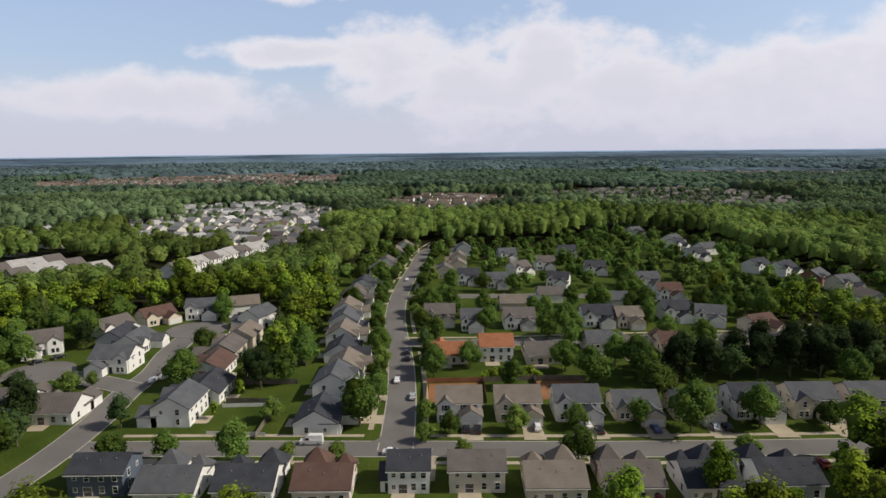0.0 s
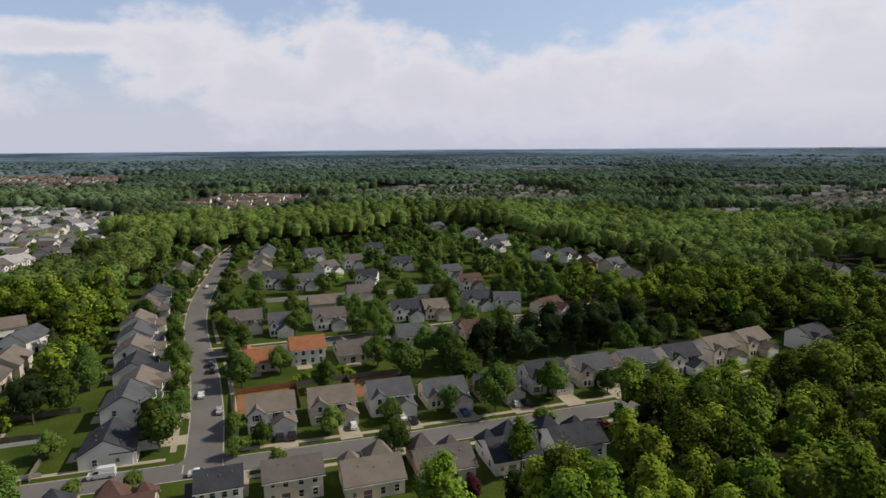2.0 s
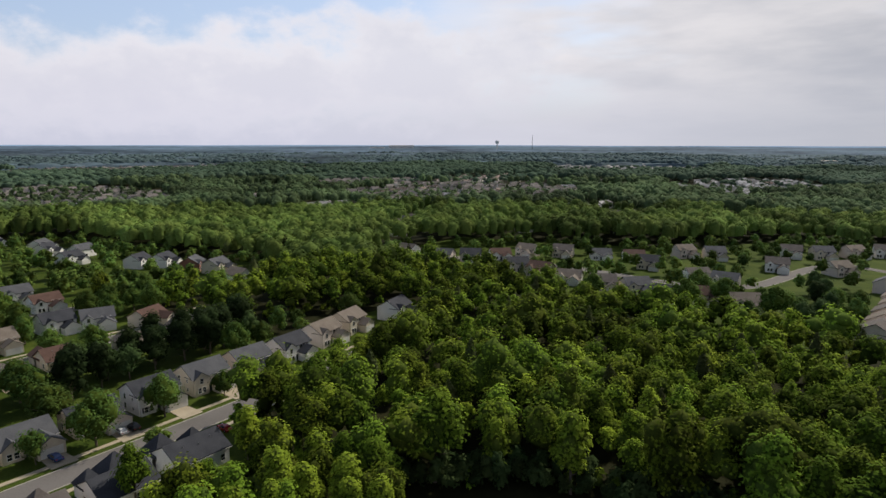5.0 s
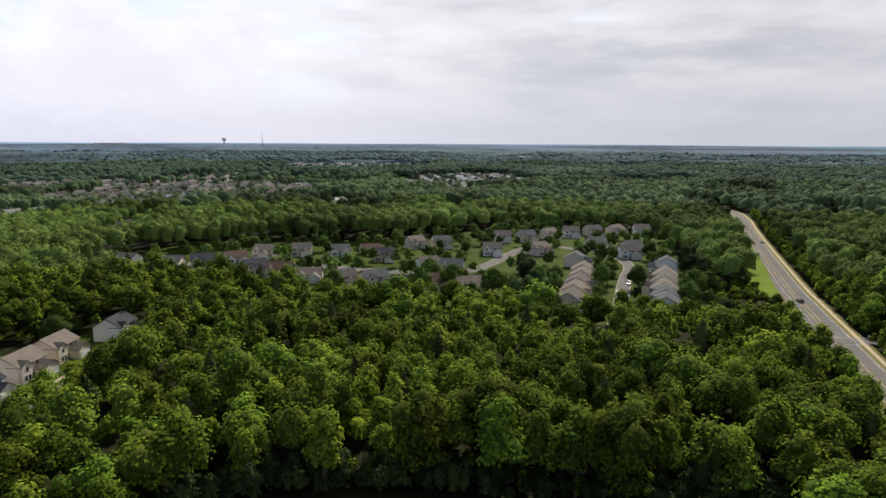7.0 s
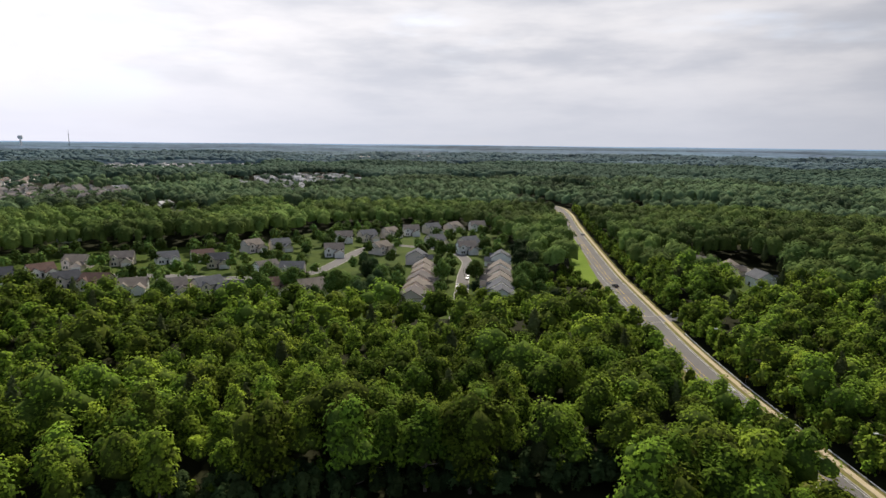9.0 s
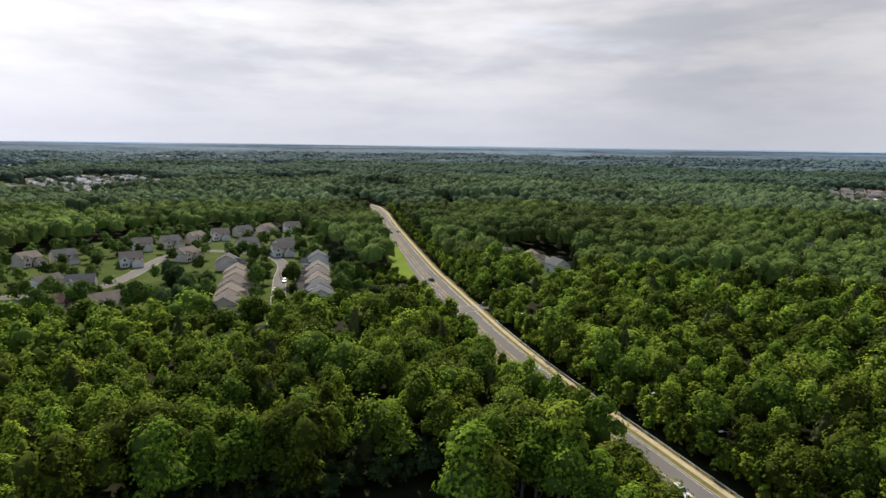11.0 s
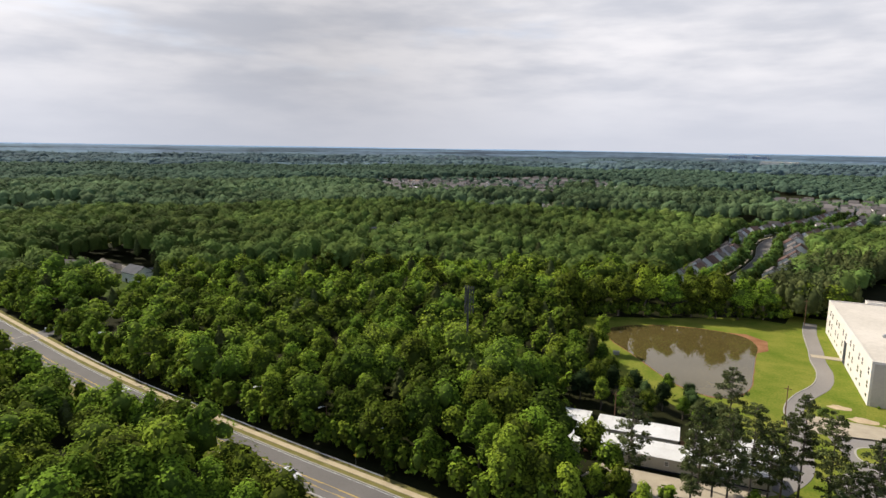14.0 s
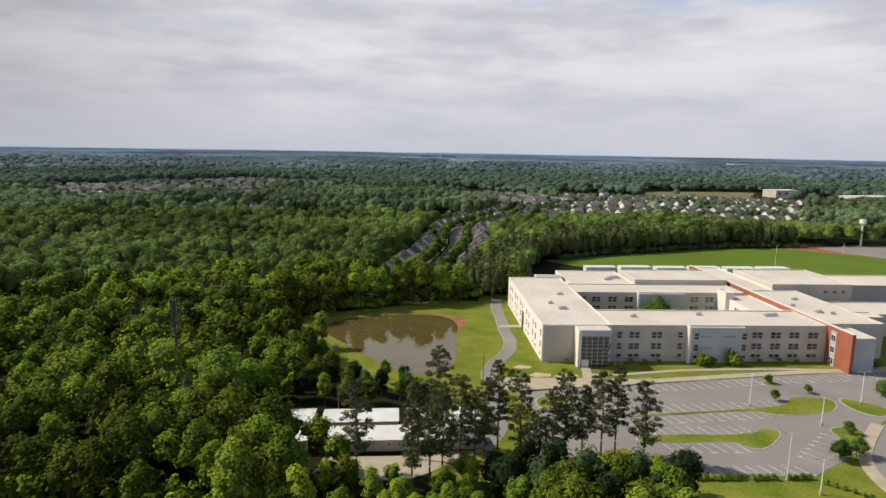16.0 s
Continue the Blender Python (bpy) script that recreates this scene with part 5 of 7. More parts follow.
# plant on the roofs
for x, y, z, w in ((12, 22, 12.6, 1.6), (9, 30, 12.6, 0.9), (16, 45, 12.6, 1.2), (35, 12, 12.4, 1.0), (85, 14, 12.4, 1.5), (87.5, 14.5, 12.4, 1.2), (60, 15, 12.4, 1.0),
                   (108, 20, 12.2, 1.4), (111, 40, 12.2, 1.2), (112, 18, 12.2, 0.8), (50, 82, 12.0, 2.5), (46, 78, 12.0, 1.6), (104, 30, 12.2, 0.8)):
    g = Geo().box(-w, w, -w * 0.6, w * 0.6, 0, 0.7).box(-w * 0.6, w * 0.6, -w * 0.4, w * 0.4, 0.7, 0.95).tube((w * 0.5, 0, 0.9), (w * 0.5, 0, 1.3), 0.18, 0.18, 8)
    tagged(piece("rooftop_unit", g.mesh("rooftop_unit", METAL), None, SM @ pose(x, y, z)), "grey metal ventilation unit on the flat roof", "vent",
           "rooftop units")
HOUSES.append((-60, -210, 60))


def at_school(pts):
    return [tuple((SM @ Vector((x, y, 0)))[:2]) for x, y in pts]


# ---- the car park ----
sheet("car_park", at_school([(-13, -27), (2.4, -24.4), (20.4, -22), (58.6, -16), (78.8, -13), (99, -10.8), (114, -9.2), (130, -6), (150, -60), (96, -38), (84, -46.6),
                             (77.5, -51.5), (66.3, -62.0), (57.2, -68.4), (46.1, -75.0), (19.2, -74.6), (8, -62), (-6, -66), (-14, -70), (-16, -50), (-9, -44)]),
      0.1, ASPHALT_OLD, "pale asphalt car park with white stall lines")
sheet("road", at_school([(66, -61), (78, -51), (88, -46), (110, -36), (150, -60), (110, -130), (60, -130), (58, -90), (59, -76)]), 0.06, ASPHALT_OLD,
      "asphalt drive beside the car park")
ribbon("pavement", curve(at_school([(-13, -24.2), (2.4, -22.2), (20.4, -19.8), (58.6, -13.8), (78.8, -10.8), (99, -8.6), (122, -5.6)]), 4), 1.6, -1.6, 0.0, 0.22,
       CONCRETE, "broad concrete pavement along the car park")
ribbon("pavement", curve(at_school([(80, -49), (71, -58), (64, -66), (60, -74.5), (58.6, -84), (60, -96)]), 2), 1.5, -1.5, 0.0, 0.2, CONCRETE, "curving concrete pavement")
ribbon("pavement", curve(at_school([(13.5, -6), (12, -14), (10.5, -21)]), 2), 1.5, -1.5, 0.0, 0.18, CONCRETE, "concrete walk to the glass entrance")
ribbon("pavement", curve(at_school([(13, -12.5), (24, -12.2), (43, -8.8), (60, -7.6), (78, -7.4), (95, -8)]), 3), 0.9, -0.9, 0.0, 0.16, CONCRETE, "narrow concrete walk across the lawn")
ribbon("pavement", curve(at_school([(-9, 42), (0, 42)]), 2), 1.7, -1.7, 0.0, 0.16, CONCRETE, "concrete walk to a side door")
ISLANDS = [[(14, -43.4), (53.5, -38.8), (62, -37.0), (66, -33), (68, -30.8), (79, -31.3), (78, -37.2), (71, -42.6), (57, -44), (50, -39.9), (14, -44.6)],
           [(12.6, -54.6), (44.5, -54.6), (47.5, -51), (52.6, -53), (43, -62.6), (38.6, -62.6), (37, -58.6), (12, -59.0)],
           [(64.8, -18.6), (70.4, -17.6), (70.4, -21.4), (65, -22.2)],
           [(80.6, -31), (85.6, -33), (92, -40), (84.2, -46), (79, -39.4)],
           [(64.8, -51), (71.2, -50.4), (74, -53.4), (66, -61), (57, -67.4), (55.6, -68), (63, -60.6), (64.6, -55.6)],
           [(-8, -30), (2, -29), (1, -34), (-5, -40), (-9, -38)]]
for poly in ISLANDS:
    pts = [np.array(p, float) for p in at_school(poly)]
    for k in range(2):
        pts = [p * (1 - f) + q * f for p, q in zip(pts, pts[1:] + pts[:1]) for f in (0.25, 0.75)]
    sheet("kerb", pts, 0.2, KERB, "concrete kerb of a grass island")
    c = np.mean(pts, axis=0)
    sheet("lawn", [tuple(c + (np.array(p) - c) * (1 - 0.5 / max(3, np.linalg.norm(np.array(p) - c)))) for p in pts], 0.24, MEADOW, "grass island in the car park")


def stalls(x0, x1, ya, yb, depth, lean, count):
    """A row of slanted stall lines between two ends; ya and yb the back of the row there."""
    for i in range(count + 1):
        t = i / count
        x, y = x0 + (x1 - x0) * t, ya + (yb - ya) * t
        g = Geo().prism([(x - 0.06, y), (x + 0.06, y), (x + lean + 0.06, y - depth), (x + lean - 0.06, y - depth)], "z", 0.06, 0.112)
        piece("stall_line", g.mesh("stall_line", PAINT_W), STALLS)
        if i % 2:
            g = Geo().box(x + lean - 1.3, x + lean + 0.9, y - depth - 0.06, y - depth + 0.06, 0.06, 0.111)
            piece("stall_line", g.mesh("stall_line", PAINT_W), STALLS)


STALLS = empty("stall_lines", SM, "white painted stall lines on asphalt", "marking", kind="structure")
stalls(2, 63, -24.6, -16.0, 5.2, 1.8, 21)
stalls(72, 112, -14.6, -10.2, 5.2, 1.8, 14)
stalls(10, 62, -37.8, -32.6, 5.0, 1.8, 18)
stalls(12, 52, -44.8, -40.2, 4.6, 1.8, 14)
stalls(14, 42, -50.2, -49.8, 4.6, 1.8, 10)
stalls(18, 36, -59.4, -59.2, 4.8, 1.8, 6)
stalls(19, 44, -70.0, -70.3, 4.4, 1.8, 9)
for i in range(7):
    x, y = 61.5 - i * 2.2, -54.5 - i * 1.95
    g = Geo().prism([(x, y), (x + 0.1, y - 0.1), (x + 3.6, y - 5.2), (x + 3.5, y - 5.1)], "z", 0.06, 0.112)
    piece("stall_line", g.mesh("stall_line", PAINT_W), STALLS)
    g = Geo().prism([(x - 0.5, y + 0.5), (x + 0.4, y - 0.35), (x + 0.25, y - 0.5), (x - 0.65, y + 0.35)], "z", 0.06, 0.112)
    piece("stall_line", g.mesh("stall_line", PAINT_W), STALLS)
for x, y, r in ((-2.7, -12.5, 2.6), (-7.2, -5.3, 2.2), (6.8, -13, 1.8), (3.0, -13.5, 1.3)):
    pts = [(x + r * 1.3 * math.cos(a * 0.5236) * (1 + 0.2 * math.sin(a * 2.3)), y + r * 0.8 * math.sin(a * 0.5236) * (1 + 0.2 * math.cos(a * 1.7))) for a in range(12)]
    sheet("sand_patch", at_school(pts), 0.05, SAND, "bare sandy patch worn in the lawn")


def lamp_post(x, y, h, arms, label, turn=0.0, head=(0.75, 0.18)):
    top = empty("lamp_post", pose(x, y, 0, 0, 0, turn), label, "lamp post", "lamp posts")
    piece("base", Geo().tube((0, 0, 0), (0, 0, 0.9), 0.3, 0.28, 10).mesh("base", CONCRETE), top)
    piece("pole", Geo().tube((0, 0, 0.9), (0, 0, h), 0.13, 0.08, 8).mesh("pole", WHITE), top)
    for s in arms:
        a = piece("arm", Geo().tube((0, 0, h - 0.1), (s * 1.5, 0, h + 0.1), 0.05, 0.05, 6).mesh("arm", WHITE), top)
        piece("lamp_head", Geo().box(s * 1.5 - head[0] / 2, s * 1.5 + head[0] / 2, -0.22, 0.22, h, h + head[1]).mesh("lamp_head", METAL), a)
    return top


for x, y, h, arms in ((-37, -166.5, 9.5, (-1, 1)), (-67.6, -174.3, 9.5, (-1, 1)), (-100.6, -181.4, 9.5, (-1, 1)), (-61.2, -133.7, 11.0, (1,)), (-82, -164, 8.0, (1,)),
                      (-65.7, -128.5, 8.0, (-1, 1)), (-105, -220, 9, (1,)), (-160, -395, 16, (-1, 1)), (-236, -470, 9, (1,))):
    lamp_post(x, y, h, arms, "slim white steel lamp post in the car park", 10)
for x, y, s in ((61.1, -33.3, 0.62), (74.6, -27.8, 0.5), (67.8, -54.9, 0.55), (56.8, -67.8, 0.75), (62.0, -66.0, 0.8), (-12.6, -16.4, 0.6), (94.5, -34.0, 1.0),
                (96, -30, 0.8), (67, -20, 0.4)):
    q = SM @ Vector((x, y, 0))
    plant("street", q.x, q.y, s)
q = SM @ Vector((34, 40, 0))
plant("broad", q.x, q.y, 0.85)
q = SM @ Vector((74, 44, 0))
plant("street", q.x, q.y, 0.9)
for x, y, s in ((53.5, -3, 1.9), (57.8, -2.5, 1.0), (63.5, -3, 2.1), (66, -3, 1.6), (30, -1.5, 0.8), (35, -1.2, 0.7), (40, -1.4, 0.8), (75, -1.2, 0.9), (82, -1.2, 0.8), (88, -1.2, 0.8),
                (8, -1.6, 0.7), (2.5, -1.4, 0.6), (22.5, -3.5, 0.6), (112, -6, 1.5)):
    q = SM @ Vector((x, y, 0))
    plant("shrub", q.x, q.y, s)
for i in range(17):
    if i in (7, 12):
        continue
    q = SM @ Vector((19.2 + i * 1.55, -76.2 + 0.1 * (i % 2), 0))
    plant("shrub", q.x, q.y, 0.95, 1)
for i in range(7):
    q = SM @ Vector((46.5 + i * 1.2, -78.4 - i * 1.1, 0))
    plant("shrub", q.x, q.y, 0.8, 1)

plant("broad", -59.5, -252, 1.15, 2)

# ---- the pond ----
shore = [(74, -229), (71, -238), (64, -246), (52, -252.5), (38, -255.5), (27, -253), (21.5, -243), (20.3, -228), (18.8, -210), (18.2, -197), (22, -186), (30, -184.5), (39, -189.5),
         (48, -199), (57, -209), (67, -219)]
shore = [tuple(p) for p in curve(shore + shore[:1], 2.5)[:-1]]
mid = np.mean(shore, axis=0)
r_ = np.random.default_rng(5)
sheet("bank", [tuple(mid + (np.array(p) - mid) * r_.uniform(1.002, 1.022)) for p in shore], 0.07, DIRT, "bare red clay bank of the pond")
sheet("dirt", [(17.5, -240), (19, -252), (27, -257.5), (33, -256), (26, -250), (21.8, -243), (20, -236)], 0.08, DIRT, "bare red clay at the pond's corner")
sheet("water", shore, 0.09, WATERM, "still brown pond water that mirrors the sky")
tagged(piece("pond_outlet", Geo().box(-1, 1, -0.8, 0.8, -0.2, 0.9).box(-1.15, 1.15, -0.95, 0.95, 0.9, 1.05).mesh("pond_outlet", KERB), None, pose(61, -205, 0, 0, 0, 20)),
       "square concrete outlet box at the pond", "drain")

# ---- portable classrooms ----
TIN = mat("white corrugated roof", (0.66, 0.65, 0.62), (0.80, 0.79, 0.77), rough=0.45, coarse=0.2, fine=3.0, metal=0.1)
PORTA = mat("beige portable siding", (0.40, 0.37, 0.30), (0.50, 0.46, 0.38), rough=0.8, coarse=0.3, fine=3.0)
WOOD = mat("weathered deck wood", (0.16, 0.085, 0.05), (0.25, 0.14, 0.085), rough=0.85, coarse=0.4, fine=5)


def portable(x, y, yaw, l=18.5, w=7.4):
    top = empty("portable_classroom", pose(x, y, 0, 0, 0, yaw), "beige portable classroom with a white metal roof", "classroom", "portable classrooms")
    piece("wall", Geo().box(-l / 2, l / 2, -w / 2, w / 2, 0.5, 3.3).mesh("wall", PORTA), top)
    g = Geo()
    gable(g, -l / 2, l / 2, -w / 2, w / 2, 3.3, 0.45, 0.3, 0.12, "x")
    r = piece("roof", g.mesh("roof", TIN), top)
    for i in range(8):
        for s in (-1, 1):
            q = piece("seam", Geo().box(-0.03, 0.03, 0, w / 2 + 0.25, 0, 0.07).mesh("seam", TIN), r,
                      pose(-l / 2 + 0.6 + i * (l - 1.2) / 7, 0, 3.9, -6.9, 0, 0) if s > 0 else pose(-l / 2 + 0.6 + i * (l - 1.2) / 7, 0, 3.9, -6.9, 0, 0) @ pose(0, 0, 0, 0, 0, 0))
            if s > 0:
                break
    piece("skirt", Geo().box(-l / 2 + 0.2, l / 2 - 0.2, -w / 2 + 0.2, w / 2 - 0.2, -0.1, 0.5).mesh("skirt", DARKTRIM), top)
    for i in range(4):
        for s in (-1, 1):
            o = piece("window", WIN_SMALL, top, pose(-l / 2 + 2.2 + i * (l - 4.4) / 3, s * (w / 2 + 0.02), 2.1, 0, 0, 0 if s < 0 else 180))
            piece("pane", WIN_SMALL_PANE, o)
    piece("door", DOOR, top, pose(-l / 2 - 0.02, 1, 0.55, 0, 0, -90))
    d = piece("deck", Geo().box(-l / 2 - 2.0, -l / 2, -1.5, 3, 0.3, 0.5).mesh("deck", WOOD), top, None, "brown wooden deck and rail")
    g = Geo()
    for k in range(4):
        g.box(-l / 2 - 2.0, -l / 2 - 1.9, -1.5 + k * 1.45, -1.4 + k * 1.45, 0, 1.4)
    g.box(-l / 2 - 2.02, -l / 2 - 1.88, -1.5, 3, 1.35, 1.45)
    piece("deck_rail", g.mesh("deck_rail", WOOD), d)
    HOUSES.append((x, y, 9))


for x, y in ((57.5, -141.5), (36.7, -145.0), (16, -149)):
    portable(x, y, 191)
for x, y in ((55.5, -131.5), (34.6, -135.2), (16.5, -138.8)):
    portable(x, y, 191)
sheet("pavement", [(42, -121), (40, -129), (24, -132), (9, -139.5), (5.5, -137), (17, -125), (22, -121)], 0.06, CONCRETE, "pale concrete pad by the portables")
for i in range(6):
    tagged(piece("bus_trailer", Geo().box(-9, 9, -3.4, 3.4, 0.5, 3.4).box(-9.2, 9.2, -3.6, 3.6, 3.4, 3.6).box(-8, 8, -3, 3, -0.1, 0.5).mesh("bus_trailer", TIN), None,
                 SM @ pose(66 + i * 21, 157 + (i % 2), 0, 0, 0, 1)), "long white portable classroom at the field's edge", "classroom", "portable classrooms")

# ---- cars ----
PAINTS = {k: mat(k + " car paint", a, b, rough=0.25, coarse=0.5, fine=6, spec=0.6) for k, a, b in
          (("white", (0.70, 0.70, 0.70), (0.78, 0.78, 0.78)), ("black", (0.010, 0.011, 0.013), (0.02, 0.021, 0.024)), ("silver", (0.34, 0.35, 0.36), (0.42, 0.43, 0.44)),
           ("blue", (0.03, 0.06, 0.18), (0.05, 0.09, 0.24)), ("red", (0.28, 0.02, 0.02), (0.36, 0.04, 0.03)))}
LIGHTS = mat("lamp glass", (0.55, 0.55, 0.52), (0.7, 0.7, 0.66), rough=0.15, spec=0.6)
TAIL = mat("red lamp glass", (0.25, 0.01, 0.01), (0.35, 0.02, 0.015), rough=0.2, spec=0.6)
TYRE = Geo().tube((0, -0.11, 0), (0, 0.11, 0), 0.33, 0.33, 14).mesh("tyre", BLACK)
RIM = Geo().tube((0, -0.125, 0), (0, 0.125, 0), 0.2, 0.2, 10).mesh("rim", METAL)


def loft(profile, half, top_half, z_turn):
    """A car's body: a side profile given width, narrower above the waist, with rounded shoulders."""
    g = Geo()
    n = len(profile)
    rings = []
    for f in (-1.0, -0.86, 0.86, 1.0):
        ring = []
        for x, z in profile:
            w = half if z <= z_turn else half + (top_half - half) * min(1, (z - z_turn) / 0.5)
            k = 1.0 if abs(f) < 0.9 else 0.97
            zc = z_turn * 0.6
            ring.append((x * (1.0 if abs(f) < 0.9 else 0.985), f * w, zc + (z - zc) * (1.0 if abs(f) < 0.9 else 0.95)))
        rings.append(ring)
    v = [p for ring in rings for p in ring]
    f = [tuple(range(n))[::-1], tuple(range(3 * n, 4 * n))]
    for k in range(3):
        f += [(k * n + i, k * n + (i + 1) % n, (k + 1) * n + (i + 1) % n, (k + 1) * n + i) for i in range(n)]
    return g.add(v, f)


CARS = {}


def car(kind, paint, m):
    key = (kind, paint)
    word = {"sedan": "saloon car", "suv": "sport utility car", "van": "panel van"}[kind]
    if key in CARS:
        return copy_thing(CARS[key], m)
    top = empty("van" if kind == "van" else "car", m, "%s %s parked on the asphalt" % (paint, word), "van" if kind == "van" else "car", "cars of the streets")
    L, H, waist = {"sedan": (4.6, 1.42, 0.88), "suv": (4.7, 1.72, 1.0), "van": (5.6, 2.5, 1.3)}[kind]
    h = L / 2
    low = [(-h, 0.35), (-h + 0.15, 0.25), (h - 0.2, 0.25), (h, 0.4), (h - 0.05, waist * 0.8), (h * 0.42, waist), (-h * 0.85, waist + 0.04), (-h, waist * 0.9)]
    piece("body", loft(low, 0.91, 0.85, waist).mesh("body", PAINTS[paint]), top)
    if kind == "van":
        cab = [(h * 0.62, waist - 0.05), (h * 0.36, H - 0.25), (h * 0.2, H - 0.02), (-h * 0.97, H), (-h * 0.99, waist - 0.05)]
        roof, glass = cab, [(h * 0.60, waist), (h * 0.40, H - 0.45), (h * 0.16, H - 0.45), (h * 0.16, waist)]
    else:
        rear = -h * (0.62 if kind == "sedan" else 0.93)
        cab = [(h * 0.40, waist - 0.03), (h * 0.08, H - 0.1), (-h * 0.05, H), (rear * 0.62, H), (rear * 0.86, H - 0.12), (rear * 1.02, waist - 0.03)]
        glass = [(h * 0.37, waist), (h * 0.07, H - 0.13), (rear * 0.84, H - 0.14), (rear * 0.99, waist)]
    piece("roof", loft(cab, 0.86, 0.66, waist).mesh("roof", PAINTS[paint]), top)
    piece("window_glass", loft(glass, 0.885, 0.69, waist).mesh("window_glass", GLASS), top, None, "dark tinted window glass")
    if kind != "van":
        piece("windscreen", Geo().add([(h * 0.42, -0.74, waist), (h * 0.42, 0.74, waist), (h * 0.10, 0.6, H - 0.1), (h * 0.10, -0.6, H - 0.1),
                                       (h * 0.36, -0.74, waist), (h * 0.36, 0.74, waist), (h * 0.06, 0.6, H - 0.1), (h * 0.06, -0.6, H - 0.1)],
                                      [(0, 1, 2, 3), (7, 6, 5, 4), (0, 4, 5, 1), (1, 5, 6, 2), (2, 6, 7, 3), (3, 7, 4, 0)]).mesh("windscreen", GLASS), top)
    for sx in (0.62, -0.6):
        for sy in (-0.82, 0.82):
            w = piece("wheel", TYRE, top, pose(h * sx, sy, 0.33))
            piece("rim", RIM, w)
    for sy in (-0.62, 0.62):
        piece("headlight", Geo().box(h - 0.12, h + 0.01, sy - 0.2, sy + 0.2, 0.62, 0.76).mesh("headlight", LIGHTS), top)
        piece("tail_light", Geo().box(-h - 0.01, -h + 0.1, sy - 0.2, sy + 0.2, 0.68, 0.84).mesh("tail_light", TAIL), top)
    CARS[key] = top
    return top


for kind, paint, x, y, yaw in (("van", "white", -32.5, 140.6, 180), ("sedan", "white", -12.6, 135.2, 0), ("sedan", "white", -14.8, 181, 92), ("sedan", "silver", -9.4, 168, 92),
                               ("suv", "black", -12.6, 201, 95), ("suv", "black", -13.2, 207, 97), ("sedan", "black", 5.2, 147, 90), ("suv", "black", 8.0, 146.5, 90),
                               ("suv", "white", 23.0, 147.5, 90), ("sedan", "black", 38.3, 145.5, 90), ("sedan", "blue", 52.5, 145.8, 90), ("sedan", "white", 67.6, 147, 90),
                               ("suv", "black", 70.4, 146.6, 90), ("sedan", "red", 83.6, 128, 85), ("suv", "blue", 56.4, 127.5, 90)):
    car(kind, paint, pose(x, y, 0.15, 0, 0, yaw))
for kind, paint, x, y, yaw in (("suv", "black", 105.5, -85.4, 178), ("suv", "white", 92.8, -85.2, 178), ("sedan", "black", 296, -99.5, 8), ("sedan", "silver", 470, -130, 9),
                               ("suv", "black", 213, -88.6, 178), ("sedan", "silver", 226, -90.6, 178), ("sedan", "white", -90.5, 183, 90), ("suv", "white", -88, 186, 80),
                               ("sedan", "black", -138, 201, 60), ("sedan", "black", -134, 206, 60), ("suv", "silver", -145, 188, 100), ("suv", "white", -147, 184, 110),
                               ("sedan", "black", -90.5, 205, 100), ("sedan", "white", 272, -22.5, 172), ("sedan", "black", 296, -21.2, 172), ("suv", "white", 314, -27.4, 172),
                               ("sedan", "black", 16, 225, 90), ("sedan", "white", 36, 148.5, 90), ("suv", "silver", -24, 188, 0), ("sedan", "white", -20.4, 330, 90)):
    car(kind, paint, pose(x, y, 0.15, 0, 0, yaw))

# ---- guard rail, signs, poles along the wide road ----
rail_line = ARTERIAL[(ARTERIAL[:, 0] > 73) & (ARTERIAL[:, 0] < 222)]
off = rail_line + sides(rail_line) * -8.2
rail = empty("guard_rail", pose(off[0][0], off[0][1], 0), "galvanised steel guard rail beside the pavement", "guard rail")
b = rail.matrix_basis.inverted()
for p, q in zip(off[:-1], off[1:]):
    d = Vector((q[0] - p[0], q[1] - p[1], 0))
    n = Vector((-d.y, d.x, 0)).normalized() * 0.06
    g = Geo()
    prof = [(0.0, 0.45), (1.0, 0.52), (0.0, 0.60), (1.0, 0.68), (0.0, 0.75)]
    v = []
    for e in (p, q):
        for k, z in prof:
            v.append((e[0] - off[0][0] + n.x * k, e[1] - off[0][1] + n.y * k, z))
        for k, z in reversed(prof):
            v.append((e[0] - off[0][0] + n.x * (k - 0.8), e[1] - off[0][1] + n.y * (k - 0.8), z))
    m_ = len(v) // 2
    g.add(v, [(i, (i + 1) % m_, m_ + (i + 1) % m_, m_ + i) for i in range(m_)])
    piece("rail", g.mesh("rail", METAL), rail)
    piece("post", Geo().box(-0.07, 0.07, -0.07, 0.07, -0.2, 0.72).mesh("post", WOOD), rail, pose(p[0] - off[0][0], p[1] - off[0][1], 0))
SIGN_Y = mat("yellow sign face", (0.62, 0.42, 0.02), (0.72, 0.50, 0.03), rough=0.5)
for x, y, k in ((85, -97.0, 1), (171, -98.6, 1), (239, -104, 0), (150, -82, 0)):
    top = empty("road_sign", pose(x, y, 0, 0, 0, 20 if k else 200), "yellow diamond warning sign on a steel post" if k else "small white road sign on a steel post", "sign", "road signs")
    piece("post", Geo().tube((0, 0, 0), (0, 0, 2.6), 0.04, 0.04, 6).mesh("post", METAL), top)
    g = Geo().prism([(0, 1.7), (0.55, 2.25), (0, 2.8), (-0.55, 2.25)], "y", -0.06, -0.04) if k else Geo().box(-0.4, 0.4, -0.06, -0.04, 1.8, 2.7)
    piece("sign_face", g.mesh("sign_face", SIGN_Y if k else WHITE), top)
